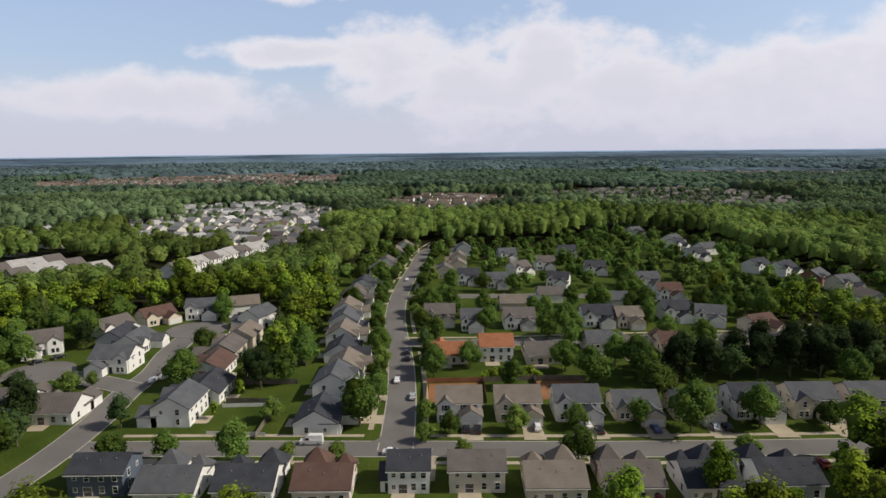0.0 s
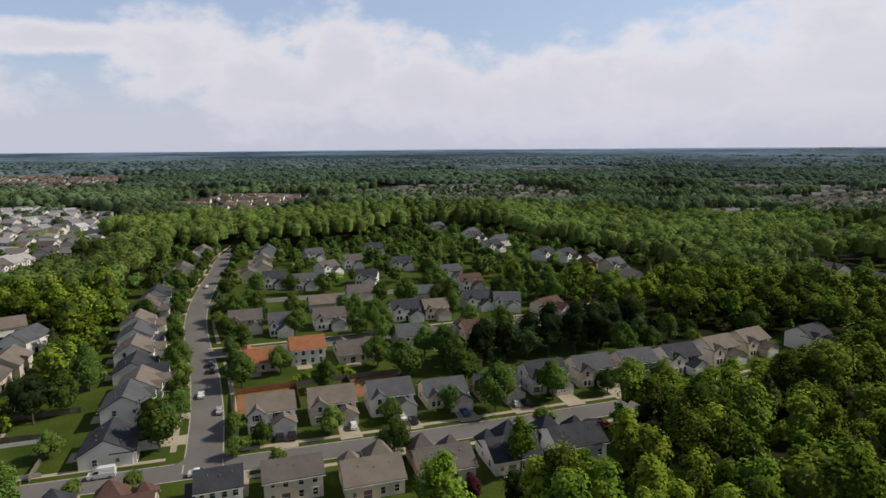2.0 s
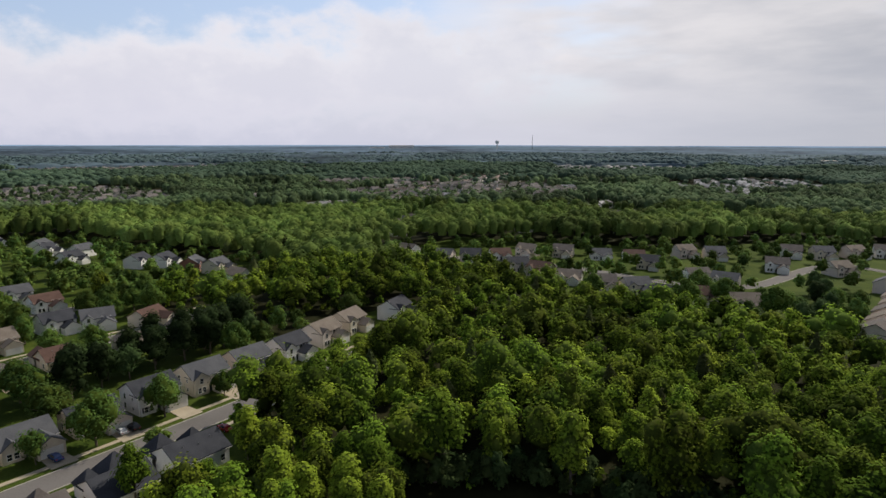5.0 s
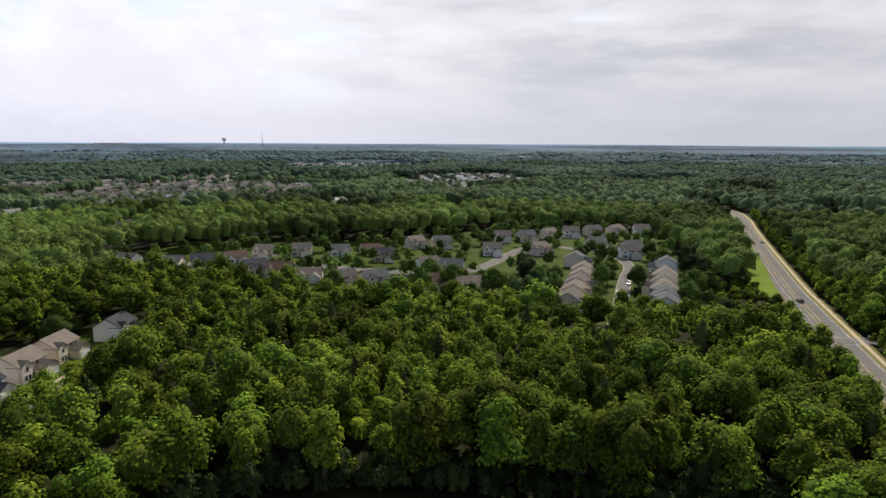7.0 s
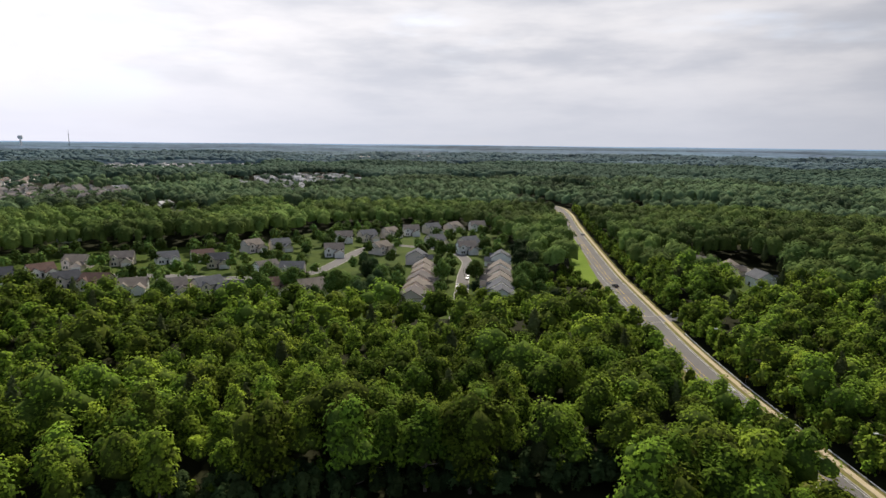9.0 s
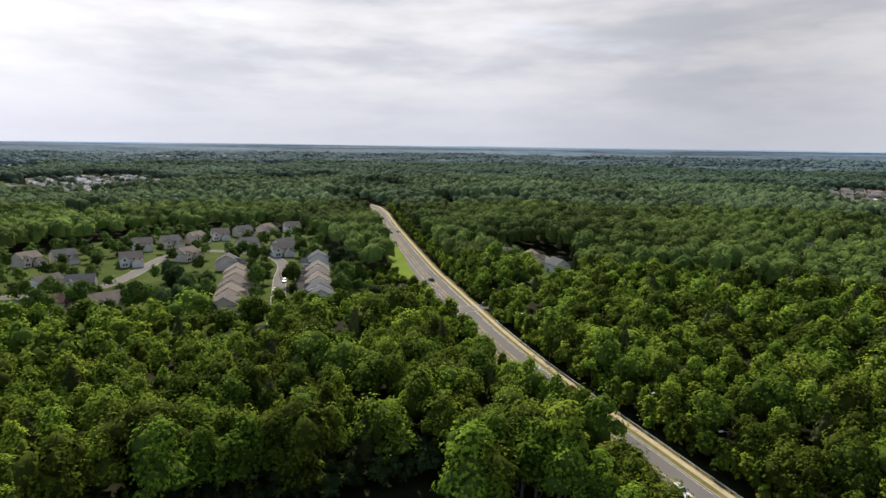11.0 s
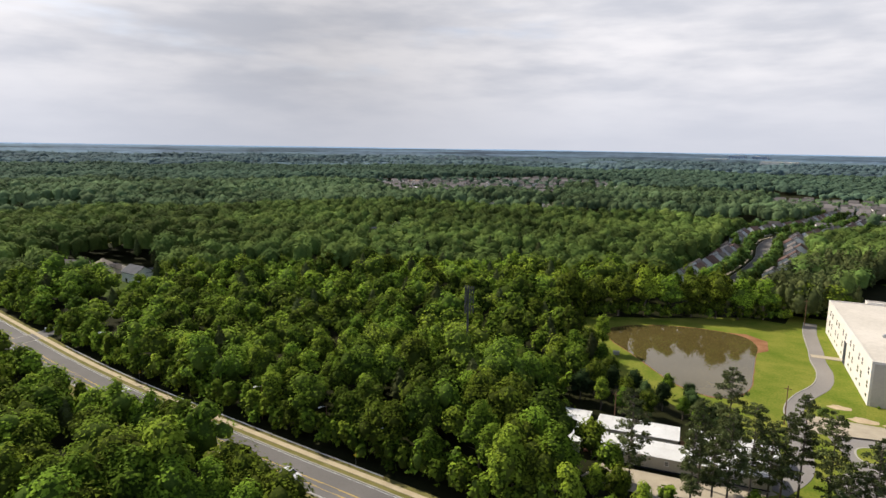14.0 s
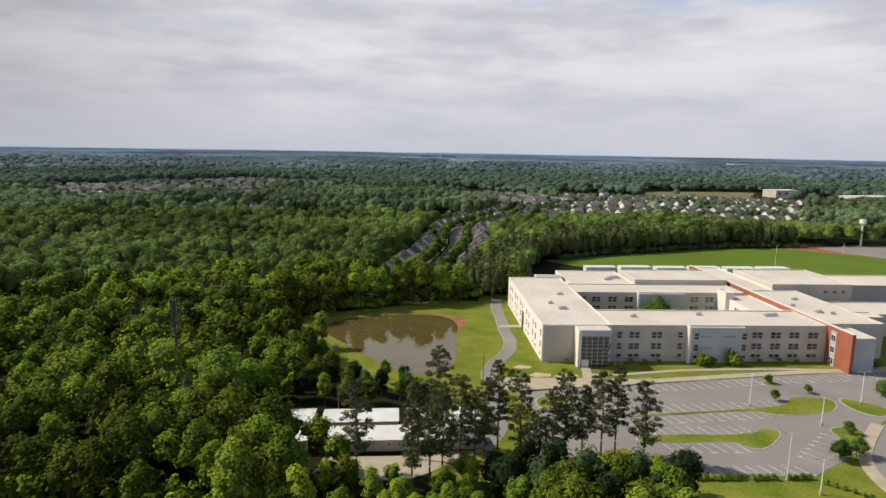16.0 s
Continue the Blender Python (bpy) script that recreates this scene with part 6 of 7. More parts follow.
for x, y, h in ((120, -101, 9), (153, -102, 9), (98, -101.5, 9), (80, -102, 8.5), (196, -103, 9)):
    top = empty("street_lamp", pose(x, y, 0, 0, 0, 90), "street lamp with a pale head among the trees", "street lamp", "street lamps")
    piece("pole", Geo().tube((0, 0, 0), (0, 0, h), 0.11, 0.07, 7).mesh("pole", WOOD), top)
    piece("arm", Geo().tube((0, 0, h - 0.2), (1.8, 0, h + 0.3), 0.04, 0.04, 6).mesh("arm", METAL), top)
    piece("lamp_head", Geo().box(1.6, 2.5, -0.18, 0.18, h + 0.2, h + 0.42).mesh("lamp_head", WHITE), top)
for x, y, h in ((108.8, -82.6, 6.5), (7.5, -176, 10.5), (9, -285, 11), (44, -150, 9)):
    top = empty("utility_pole", pose(x, y, 0), "weathered wooden utility pole", "utility pole", "utility poles")
    piece("pole", Geo().tube((0, 0, -0.3), (0, 0, h), 0.16, 0.1, 8).mesh("pole", WOOD), top)
    piece("crossarm", Geo().box(-0.9, 0.9, -0.06, 0.06, h - 0.9, h - 0.76).mesh("crossarm", WOOD), top)

# ---- the phone mast in the wood ----
mast = empty("phone_mast", pose(84.5, -143.5, 0), "dark steel monopole mast with stacked antennas above the wood", "mast")
DARKSTEEL = mat("dark weathered steel", (0.045, 0.045, 0.048), (0.085, 0.085, 0.09), rough=0.6, metal=0.4)
piece("pole", Geo().tube((0, 0, -0.3), (0, 0, 32), 0.42, 0.24, 12).mesh("pole", DARKSTEEL), mast)
for z in (31.0, 28.4, 25.6):
    f = piece("antenna_frame", Geo().tube((-1.5, -0.87, z), (1.5, -0.87, z), 0.06, 0.06, 6).tube((1.5, -0.87, z), (0, 1.73, z), 0.06, 0.06, 6)
              .tube((0, 1.73, z), (-1.5, -0.87, z), 0.06, 0.06, 6).tube((0, 0, z - 0.4), (1.5, -0.87, z), 0.05, 0.05, 5).tube((0, 0, z - 0.4), (-1.5, -0.87, z), 0.05, 0.05, 5)
              .tube((0, 0, z - 0.4), (0, 1.73, z), 0.05, 0.05, 5).mesh("antenna_frame", DARKSTEEL), mast)
    for k in range(12):
        a, b_ = ((-1.5, -0.87), (1.5, -0.87), (0, 1.73))[k // 4], ((1.5, -0.87), (0, 1.73), (-1.5, -0.87))[k // 4]
        t = 0.12 + 0.25 * (k % 4)
        piece("antenna", Geo().box(-0.14, 0.14, -0.1, 0.1, -1.0, 1.0).mesh("antenna", DARKSTEEL), f, pose(a[0] + (b_[0] - a[0]) * t, a[1] + (b_[1] - a[1]) * t, z, 0, 0, 120 * (k // 4)))

# ---- fences in the yards ----
FENCE = mat("red-brown fence boards", (0.22, 0.10, 0.055), (0.32, 0.16, 0.09), rough=0.85, coarse=0.5, fine=5)
FENCE_G = mat("weathered grey fence boards", (0.13, 0.115, 0.09), (0.20, 0.175, 0.14), rough=0.9, coarse=0.5, fine=5)


def fence(points, material, h=1.7, label="tall board fence round a back yard", gap=2.4):
    top = empty("fence", pose(points[0][0], points[0][1], 0), label, "fence", "yard fences")
    o = Vector(points[0])
    for p, q in zip(points[:-1], points[1:]):
        p, q = Vector(p), Vector(q)
        n = max(1, round((q - p).length / gap))
        yaw = math.degrees(math.atan2(q.y - p.y, q.x - p.x))
        w = (q - p).length / n
        n_b = int(w / 0.2)
        out = [(w * k / n_b, 0.012 * (k % 2)) for k in range(n_b + 1)]
        board = Geo().prism(out + [(w, 0.045), (0, 0.045)], "z", 0.05, h)
        bm_ = board.mesh("panel", material)
        post = Geo().box(-0.06, 0.06, 0.0, 0.12, -0.2, h + 0.1).mesh("post", material)
        for i in range(n):
            a = p + (q - p) * i / n - o
            piece("panel", bm_, top, pose(a.x, a.y, 0, 0, 0, yaw))
            piece("post", post, top, pose(a.x, a.y, 0, 0, 0, yaw))


fence([(-5.5, 164), (-5.5, 179.5), (11.5, 180), (11.5, 164)], FENCE, label="red-brown board fence round a back yard")
fence([(11.5, 180), (27, 181), (43, 180.5)], FENCE_G)
fence([(27, 164), (27, 181)], FENCE_G)
fence([(-47, 143.5), (-47, 165), (-62, 166)], FENCE_G)
fence([(-45, 180), (-62, 180), (-62, 197), (-47, 197)], FENCE_G)
fence([(-60, 146), (-45, 145)], WHITE, 1.1, "low white board fence on a lawn")
fence([(-62, 163), (-46, 163.5)], WHITE, 1.1, "low white board fence on a lawn")
sheet("dirt", [(-5, 165), (-5, 179), (11, 179.5), (11, 174), (2, 173), (0, 165)], 0.05, DIRT, "bare red clay in a back yard")
sheet("dirt", [(27.6, 166), (27.6, 180.5), (42, 180.5), (42, 174), (32, 168)], 0.05, DIRT, "bare red clay in a back yard")
for i in range(11):
    plant("shrub", 12.5 + i * 1.55, 183.5 + 0.5 * (i % 2), 1.5)

# ---- landmarks on the skyline ----
wt = empty("water_tower", pose(-273, -520, 0), "slim white water tower with a flared tank", "water tower")
piece("stem", Geo().tube((0, 0, 0), (0, 0, 17), 0.85, 0.6, 14).mesh("stem", WHITE), wt)
piece("tank", Geo().tube((0, 0, 16.4), (0, 0, 18.2), 0.8, 2.5, 18).tube((0, 0, 18.2), (0, 0, 21.2), 2.5, 2.4, 18).mesh("tank", WHITE), wt)
w2 = empty("water_tower", pose(3300, 2010, float(lift(3860))), "far pale water tower on the skyline", "water tower")
piece("stem", Geo().tube((0, 0, 0), (0, 0, 38), 5, 4, 12).mesh("stem", WHITE), w2)
piece("tank", Geo().tube((0, 0, 38), (0, 0, 46), 8, 13, 16).tube((0, 0, 46), (0, 0, 56), 13, 10, 16).mesh("tank", WHITE), w2)
rm = empty("radio_mast", pose(3470, 1860, float(lift(3930))), "far thin radio mast on the skyline", "mast")
piece("mast", Geo().tube((0, 0, 0), (0, 0, 88), 1.8, 0.8, 6).mesh("mast", DARKSTEEL), rm)


def big_shed(x, y, yaw, l, w, h, material, label):
    top = empty("warehouse", pose(x, y, float(lift(math.hypot(x, y))), 0, 0, yaw), label, "building", "distant large buildings")
    piece("wall", Geo().box(-l / 2, l / 2, -w / 2, w / 2, 0, h).mesh("wall", material), top)
    piece("roof", Geo().box(-l / 2 - 0.5, l / 2 + 0.5, -w / 2 - 0.5, w / 2 + 0.5, h, h + 0.6).mesh("roof", MEMBRANE), top)
    for k in range(max(2, int(l / 14))):
        piece("window", Geo().box(-2.5, 2.5, -0.15, 0.05, -1.6, 1.6).mesh("window", GLASS), top, pose(-l / 2 + 7 + k * 14, -w / 2, h * 0.6))


# cladding lightened towards blue-grey to carry the haze of distance
OFFICE = mat("hazed office cladding", (0.22, 0.27, 0.34), (0.28, 0.33, 0.40), rough=0.4, coarse=0.02, fine=0.2)
for x, y, yaw, l, w, h, m, t in ((2950, 2480, -50, 150, 60, 26, WHITE, "far white office block above the trees"), (2860, 2600, -50, 90, 60, 14, WHITE, "far white hall above the trees"),
                                 (2150, 170, -88, 70, 40, 13, WHITE, "far white warehouse in the woods"), (2300, -60, -90, 130, 60, 12, PANEL, "far pale warehouse in the woods"),
                                 (2200, -250, -95, 120, 50, 13, PANEL_LIGHT, "far pale warehouse in the woods"), (2050, -1060, -120, 150, 60, 12, WHITE, "far white warehouse in the woods"),
                                 (-925, -2748, 199, 80, 40, 16, WHITE, "far white hall above the trees"), (453, -3269, 172, 72, 40, 25, OFFICE, "far office block on the skyline, hazed blue-grey"),
                                 (356, -3281, 174, 64, 40, 24, OFFICE, "far office block on the skyline, hazed blue-grey"), (479, -2860, 170, 90, 40, 20, WHITE, "far white hall above the trees"),
                                 (201, -2392, 175, 110, 50, 24, PANEL_LIGHT, "far pale warehouse in the woods"),
                                 (-449, -1112, 202, 50, 30, 12, PANEL, "tan school block beyond the field"), (-524, -1000, 206, 90, 35, 11, PANEL_LIGHT, "pale low building beyond the field")):
    big_shed(x, y, yaw, l, w, h, m, t)
SCRUB = mat("dry grass", (0.13, 0.125, 0.065), (0.21, 0.18, 0.10), rough=0.95, coarse=0.02, fine=0.3, spec=0.05)
for poly, m, t in (([(1010, 690), (1150, 560), (1185, 585), (1060, 730)], SAND, "pale cleared land"), ([(-204, -1030), (-369, -1036), (-455, -1240), (-239, -1180)], SCRUB, "dry grass on cleared land")):
    sheet("clearing", poly, 0.3, m, t)
# long terraces in the north-west
for x, y, yaw, n in ((-207, 338, 62, 5), (-225, 352, 62, 4), (-143.5, 387, 75, 8), (-131, 420, 75, 3), (-246, 366, 62, 4)):
    c, s = math.cos(radians(yaw)), math.sin(radians(yaw))
    for i in range(n):
        house(x + c * 10.2 * (i - n / 2), y + s * 10.2 * (i - n / 2), yaw, 10, 12, 5.6 if i % 2 else 5.2, "pale" if i % 3 else "taupe", "white", 1, 1, wing=False, pop=i % 2 == 0,
              group="terrace houses", label="white terrace house with a pale shingle roof")

# low hills at the edge of sight, horizon haze put into their colour and glow
g = Geo()
for i in range(180):
    a = 2 * math.pi * i / 180
    h = 70 - 4880 * math.tan(radians(0.24)) + 4 * (noise.noise((i * 0.16, 2.3, 0.0)) + 0.5 * noise.noise((i * 0.45, 0.3, 4.0)))
    for r, z in ((4700, 0.0), (4860, h), (4895, 0.0)):
        g.v.append((r * math.sin(a), r * math.cos(a), z))
for i in range(180):
    j = (i + 1) % 180
    g.f += [(3 * i, 3 * i + 1, 3 * j + 1, 3 * j), (3 * i + 1, 3 * i + 2, 3 * j + 2, 3 * j + 1)]
g.m = [0] * len(g.f)
HAZE_HILLS = mat("distant hills in haze blue", (0.13, 0.19, 0.27), (0.17, 0.24, 0.33), rough=1.0, coarse=0.001, fine=0.01, spec=0.0)
# the emission imitates bright haze; nothing here is a lamp
HAZE_HILLS.node_tree.nodes["Principled BSDF"].inputs["Emission Color"].default_value = (0.22, 0.32, 0.46, 1)
HAZE_HILLS.node_tree.nodes["Principled BSDF"].inputs["Emission Strength"].default_value = 0.7
tagged(piece("backdrop", g.mesh("backdrop", HAZE_HILLS)), "low hills along the horizon, haze in their colour and glow", kind="structure")

# open ground: nothing of the wood grows here
OPEN = [[(-112, 98), (80, 98), (86, 128), (118, 131), (150, 135), (180, 143), (196, 152), (196, 172), (140, 200), (132, 262), (126, 300), (60, 335), (30, 440), (-46, 440), (-60, 330),
         (-52, 270), (-52, 215), (-62, 150), (-112, 150)],
        [(126, 300), (134, 255), (205, 250), (225, 300), (205, 360), (195, 460), (140, 510), (60, 440), (30, 440), (60, 330)],
        [(-165, 140), (-62, 140), (-62, 205), (-66, 268), (-125, 268), (-165, 235)],
        [(242, -60), (380, -66), (505, -60), (505, 55), (420, 120), (372, 215), (318, 265), (268, 260), (252, 140), (242, 60)],
        [(16, -120), (4, -121), (-38, -118), (-150, -104), (-330, -300), (-335, -530), (-200, -505), (-40, -425), (-15, -400), (-8, -300), (20, -290),
         (60, -264), (90, -246), (90, -222), (62, -190), (60, -126), (30, -120)],
        [(-20, -126), (60, -124), (60, -152), (-20, -150)],
        [(294, -84), (320, -83), (383, -95), (500, -120.5), (501, -150), (258, -104)],
        [(-33, -60), (-33, -126), (-160, -126), (-220, -60)],
        [(40, -74), (104, -72), (108, -82), (108, -100), (40, -100)],
        [(60, 40), (87, 76), (104, 58), (112, 32), (115, -20), (116, -44), (60, -30)],
        # before the long terraces, and round the houses on the side road
        [(-182, 322), (-120, 298), (-98, 420), (-128, 452), (-165, 400)],
        [(-205, 296), (-176, 320), (-195, 392), (-262, 410), (-285, 380), (-235, 310)],
        [(276, -146), (345, -148), (352, -186), (300, -192), (272, -172)], [(428, -206), (470, -222), (468, -246), (430, -242)],
        # cleared land and the low school beyond the playing field
        [(-200, -1020), (-380, -1020), (-480, -960), (-575, -980), (-560, -1060), (-500, -1160), (-455, -1245), (-235, -1185)]]
CLUSTERS = [(-185, 590, 85, 190), (-250, 720, 80, 90), (-350, 525, 50, 28), (-310, 445, 26, 40), (10, 790, 95, 150), (300, 830, 160, 190), (-520, 1350, 380, 360), (690, 470, 190, 170), (1010, 170, 230, 130),
            (520, -930, 200, 290), (-190, -790, 190, 235), (-340, -930, 90, 60), (-112, 480, 40, 55), (1500, 560, 300, 200),
            (760, 1500, 330, 200), (20, -880, 90, 110), (638, 383, 40, 24), (535, 197, 50, 24), (411, 470, 24, 22), (513, 353, 22, 18), (760, 720, 120, 80), (1000, 620, 140, 90), (560, 560, 60, 40), (620, 250, 60, 34), (470, 620, 50, 40), (880, 330, 80, 50)]
MAPPED = len(CLUSTERS)
lots = np.random.default_rng(51)
for a, r in zip(lots.uniform(-40, 210, 130), lots.uniform(560, 1700, 130)):
    CLUSTERS.append((r * math.sin(radians(a)), r * math.cos(radians(a)), lots.uniform(14, 60), lots.uniform(12, 42)))
DIRTY = [(880, 1500, 240, 60), (430, -1330, 120, 40)]


GRIDS = {}


def value_noise(x, y, cell, seed):
    """Smooth random heights on a grid of cells."""
    if seed not in GRIDS:
        GRIDS[seed] = np.random.default_rng(seed).uniform(0, 1, (256, 256))
    r = GRIDS[seed]
    i, j = np.floor(x / cell).astype(int), np.floor(y / cell).astype(int)
    u, v = x / cell - i, y / cell - j
    u, v = u * u * (3 - 2 * u), v * v * (3 - 2 * v)
    a, b = r[i % 256, j % 256], r[(i + 1) % 256, j % 256]
    c, d = r[i % 256, (j + 1) % 256], r[(i + 1) % 256, (j + 1) % 256]
    return a + (b - a) * u + (c - a) * v + (a - b - c + d) * u * v


def clear_of(x, y, margin=0.0):
    ok = np.ones(np.shape(x), bool)
    for line, half in STREETS:
        if line is ARTERIAL:
            line = line + sides(line) * 0.6
            half = 11.6
        ok &= near_line(x, y, line) > half + margin
    for hx, hy, r in HOUSES:
        ok &= np.hypot(x - hx, y - hy) > r + margin * 0.6
        far = math.hypot(hx, hy)
        if far > 230:
            # the open yard on the side of the wide road
            ux, uy = -hx / far, -hy / far
            along = np.clip((x - hx) * ux + (y - hy) * uy, 0, 20)
            ok &= np.hypot(x - hx - ux * along, y - hy - uy * along) > r * 0.8
    return ok


def open_ground(x, y):
    r = np.zeros(np.shape(x), bool)
    for poly in OPEN:
        r |= inside(x, y, poly)
    r |= near_line(x, y, SE_STREET) < 30
    return r


def in_cluster(x, y):
    r = np.zeros(np.shape(x), bool)
    wave = 0.9 * (value_noise(np.asarray(x, float), np.asarray(y, float), 70, 21) - 0.5)
    for cx, cy, rx, ry in CLUSTERS + DIRTY:
        r |= ((x - cx) / rx) ** 2 + ((y - cy) / ry) ** 2 + wave < 0.9
    return r


def in_estate(x, y):
    """The neighbourhoods that show most of their roofs."""
    r = np.zeros(np.shape(x), bool)
    for cx, cy, rx, ry in CLUSTERS[:MAPPED]:
        r |= ((x - cx) / rx) ** 2 + ((y - cy) / ry) ** 2 < 0.95
    return r


def seen(x, y):
    """The half of the country that lies ahead of the turning drone, with a margin."""
    az = np.degrees(np.arctan2(x, y))
    return (az > -46) & (az < 180) | (az < -145)


def jittered(r0, r1, step):
    n = int(r1 / step) + 1
    i, j = np.meshgrid(np.arange(-n, n + 1), np.arange(-n, n + 1))
    x = (i + 0.5 * (j % 2)) * step + rng.uniform(-0.48, 0.48, i.shape) * step
    y = j * step * 0.9 + rng.uniform(-0.48, 0.48, i.shape) * step
    x, y = x.ravel(), y.ravel()
    r = np.hypot(x, y)
    k = (r >= r0) & (r < r1) & seen(x, y)
    return x[k], y[k]


def rows_for(x, y, R0, R1, H0, H1, deep=0.72):
    n = len(x)
    R = rng.uniform(R0, R1, n)
    H = rng.uniform(H0, H1, n) * (0.8 + 0.4 * (R - R0) / (R1 - R0) * 0.5)
    return np.stack([x, y, lift(np.hypot(x, y)), R, H, H * deep], 1)


# yards: scattered single trees, few of them as things of their own, the rest joined
x, y = jittered(100, 780, 9.0)
k = open_ground(x, y) & clear_of(x, y, 1.5)
school = inside(x, y, OPEN[4])
for poly in OPEN[5:]:
    school |= inside(x, y, poly)
k &= ~((y < 129) & (np.abs(x) < 88)) & ~school & (rng.uniform(0, 1, len(x)) < np.where(y > 255, 0.72, np.where((y > 180) & (x > -5), 0.6, np.where(x > 230, 0.52, np.where(y < -300, 0.6, np.where(x < -40, 0.42, np.where((x < -5) & (y > 150), 0.4, 0.16)))))))
x, y = x[k], y[k]
for px, py, r in PLANTED:
    k = np.hypot(x - px, y - py) > r + 2
    x, y = x[k], y[k]
order = np.argsort(np.hypot(x, y))
things = order[:110]
for i in things:
    plant("broad" if rng.uniform() < 0.75 else "street", x[i], y[i], rng.uniform(0.8, 1.2))
x, y = x[order[110:]], y[order[110:]]
T = rows_for(x, y, 2.8, 4.9, 7.5, 12, 0.88)
# trees along both verges and behind the yards of the south-eastern street
avenue = curve(SE_STREET, 11.0)
lane = sides(avenue)
verge = [avenue[::2] + lane[::2] * 8.6, avenue[1::2] - lane[1::2] * 8.6, avenue + lane * 31, avenue - lane * 31, avenue[1::2] + lane[1::2] * 33]
V = np.concatenate([v + rng.uniform(-1.5, 1.5, v.shape) for v in verge])
T = np.concatenate([T, rows_for(V[:, 0], V[:, 1], 2.6, 4.2, 6.5, 10.5, 0.88)])
# larger ones where the street begins
V = np.array([(54, -352), (53, -362), (52, -372), (50, -383), (52, -392), (49, -402), (50, -412), (49, -424), (36, -368), (35, -384), (34, -400), (35, -416), (52, -466), (56, -478), (53, -490), (57, -502), (54, -512), (64, -488), (62, -474), (66, -500)], float)
T = np.concatenate([T, rows_for(V[:, 0], V[:, 1], 3.4, 4.6, 9.0, 12.5, 0.9)])
tagged(piece("yard_trees", lobed("yard_trees", T, 6, 24, 0.62, GARDEN, rng)), "leafy trees among distant yards", "trees", kind="stuff")

# the near wood
def wood(name, r0, r1, step, R0, R1, H0, H1, boughs, cards, size, solid, deep=0.84, low=-0.1, things=0):
    global x, y
    x, y = jittered(r0, r1, step)
    k = ~open_ground(x, y) & (~in_cluster(x, y) | (rng.uniform(0, 1, len(x)) < 0.42)) & clear_of(x, y, 0.0)
    x, y = x[k], y[k]
    for px, py, r in PLANTED:
        k = np.hypot(x - px, y - py) > r * 0.75 + 1.2
        x, y = x[k], y[k]
    order = np.argsort(np.hypot(x, y))
    for i in order[:things]:
        plant("tall", x[i], y[i], rng.uniform(0.45, 0.58) if y[i] < -94 and 0 < x[i] < 34 else rng.uniform(1.0, 1.25) if x[i] > 84 and y[i] > -60 else rng.uniform(0.72, 1.0))
    x, y = x[order[things:]], y[order[things:]]
    T = rows_for(x, y, R0, R1, H0, H1, deep)
    lot = rng.uniform(0, 1, len(T))
    T[lot < 0.13, 3] *= 1.6
    T[lot < 0.13, 4:] *= 1.12
    T[lot > 0.78, 3:] *= 0.78
    T = T[(lot < 0.66) | (lot > 0.72)]
    x, y = T[:, 0], T[:, 1]
    T[in_cluster(x, y), 3:] *= 0.6
    T[(y < -94) & (y > -126) & (x > 0) & (x < 34), 3:] *= 0.5
    T[(np.hypot(x, y) < 150) & (x > 84) & (y > -60), 4:] *= 1.15
    # young growth before the grass wedge
    T[inside(x, y, [(225, -52), (300, -58), (352, -78), (352, -90), (301, -90), (262, -96), (225, -86)]), 3:] *= 0.42
    me = lobed(name, T, boughs, cards // boughs, size, LEAF, rng, low)
    tagged(piece(name, me), "dense deciduous wood in fresh green leaf", "wood", kind="stuff")


wood("near_wood", 100, 190, 7.2, 3.2, 5.6, 12.5, 19, 12, 780, 0.31, (BALL_V, BALL_F), things=85)
wood("inner_wood", 190, 330, 8.0, 3.4, 6.0, 12, 18.5, 8, 280, 0.48, (ICO_V, ICO_F))
# dark conifers that stand singly in the wood
x, y = jittered(118, 420, 22)
k = ~open_ground(x, y) & clear_of(x, y, 1.0) & (rng.uniform(0, 1, len(x)) < 0.55)
T = rows_for(x[k], y[k], 1.9, 2.9, 14, 18.5, 0.8)
T = T[~inside(T[:, 0], T[:, 1], [(225, -52), (352, -78), (352, -90), (225, -90)])]
tagged(piece("wood_conifers", crowns("wood_conifers", T, 8, 200, 0.46, NEEDLE, rng, -0.5, peak=0.7, strength=0.25)), "dark conifers standing singly in the wood", "conifers", kind="stuff")

# a dark belt of pines round the playing field
belt = curve([(12, -292), (2, -330), (-14, -396), (-48, -432), (-100, -462), (-150, -490), (-212, -508)], 3.4)
bn = sides(belt)
T = []
for p, q in zip(belt, bn):
    for o in (-5, 0, 5, 10, 16):
        T.append((p[0] + q[0] * o + rng.uniform(-2, 2), p[1] + q[1] * o + rng.uniform(-2, 2), 0, rng.uniform(2.4, 4.2), rng.uniform(12, 19), 9.5))
T = np.array(T)
T[:, 5] = T[:, 4] * 0.95
hedge = belt[belt[:, 0] < -24] - bn[belt[:, 0] < -24] * 9.5
H = np.array([(p[0] + rng.uniform(-1, 1), p[1] + rng.uniform(-1, 1), 0, rng.uniform(1.8, 2.8), h, h) for p in hedge for h in (rng.uniform(3, 5.5),)])
T = np.concatenate([T, H])
tagged(piece("pine_belt", crowns("pine_belt", T, 7, 80, 0.62, NEEDLE, rng, -0.5, solid=(ICO_V, ICO_F), peak=0.4)), "dark belt of pines round the playing field", "pines", kind="stuff")

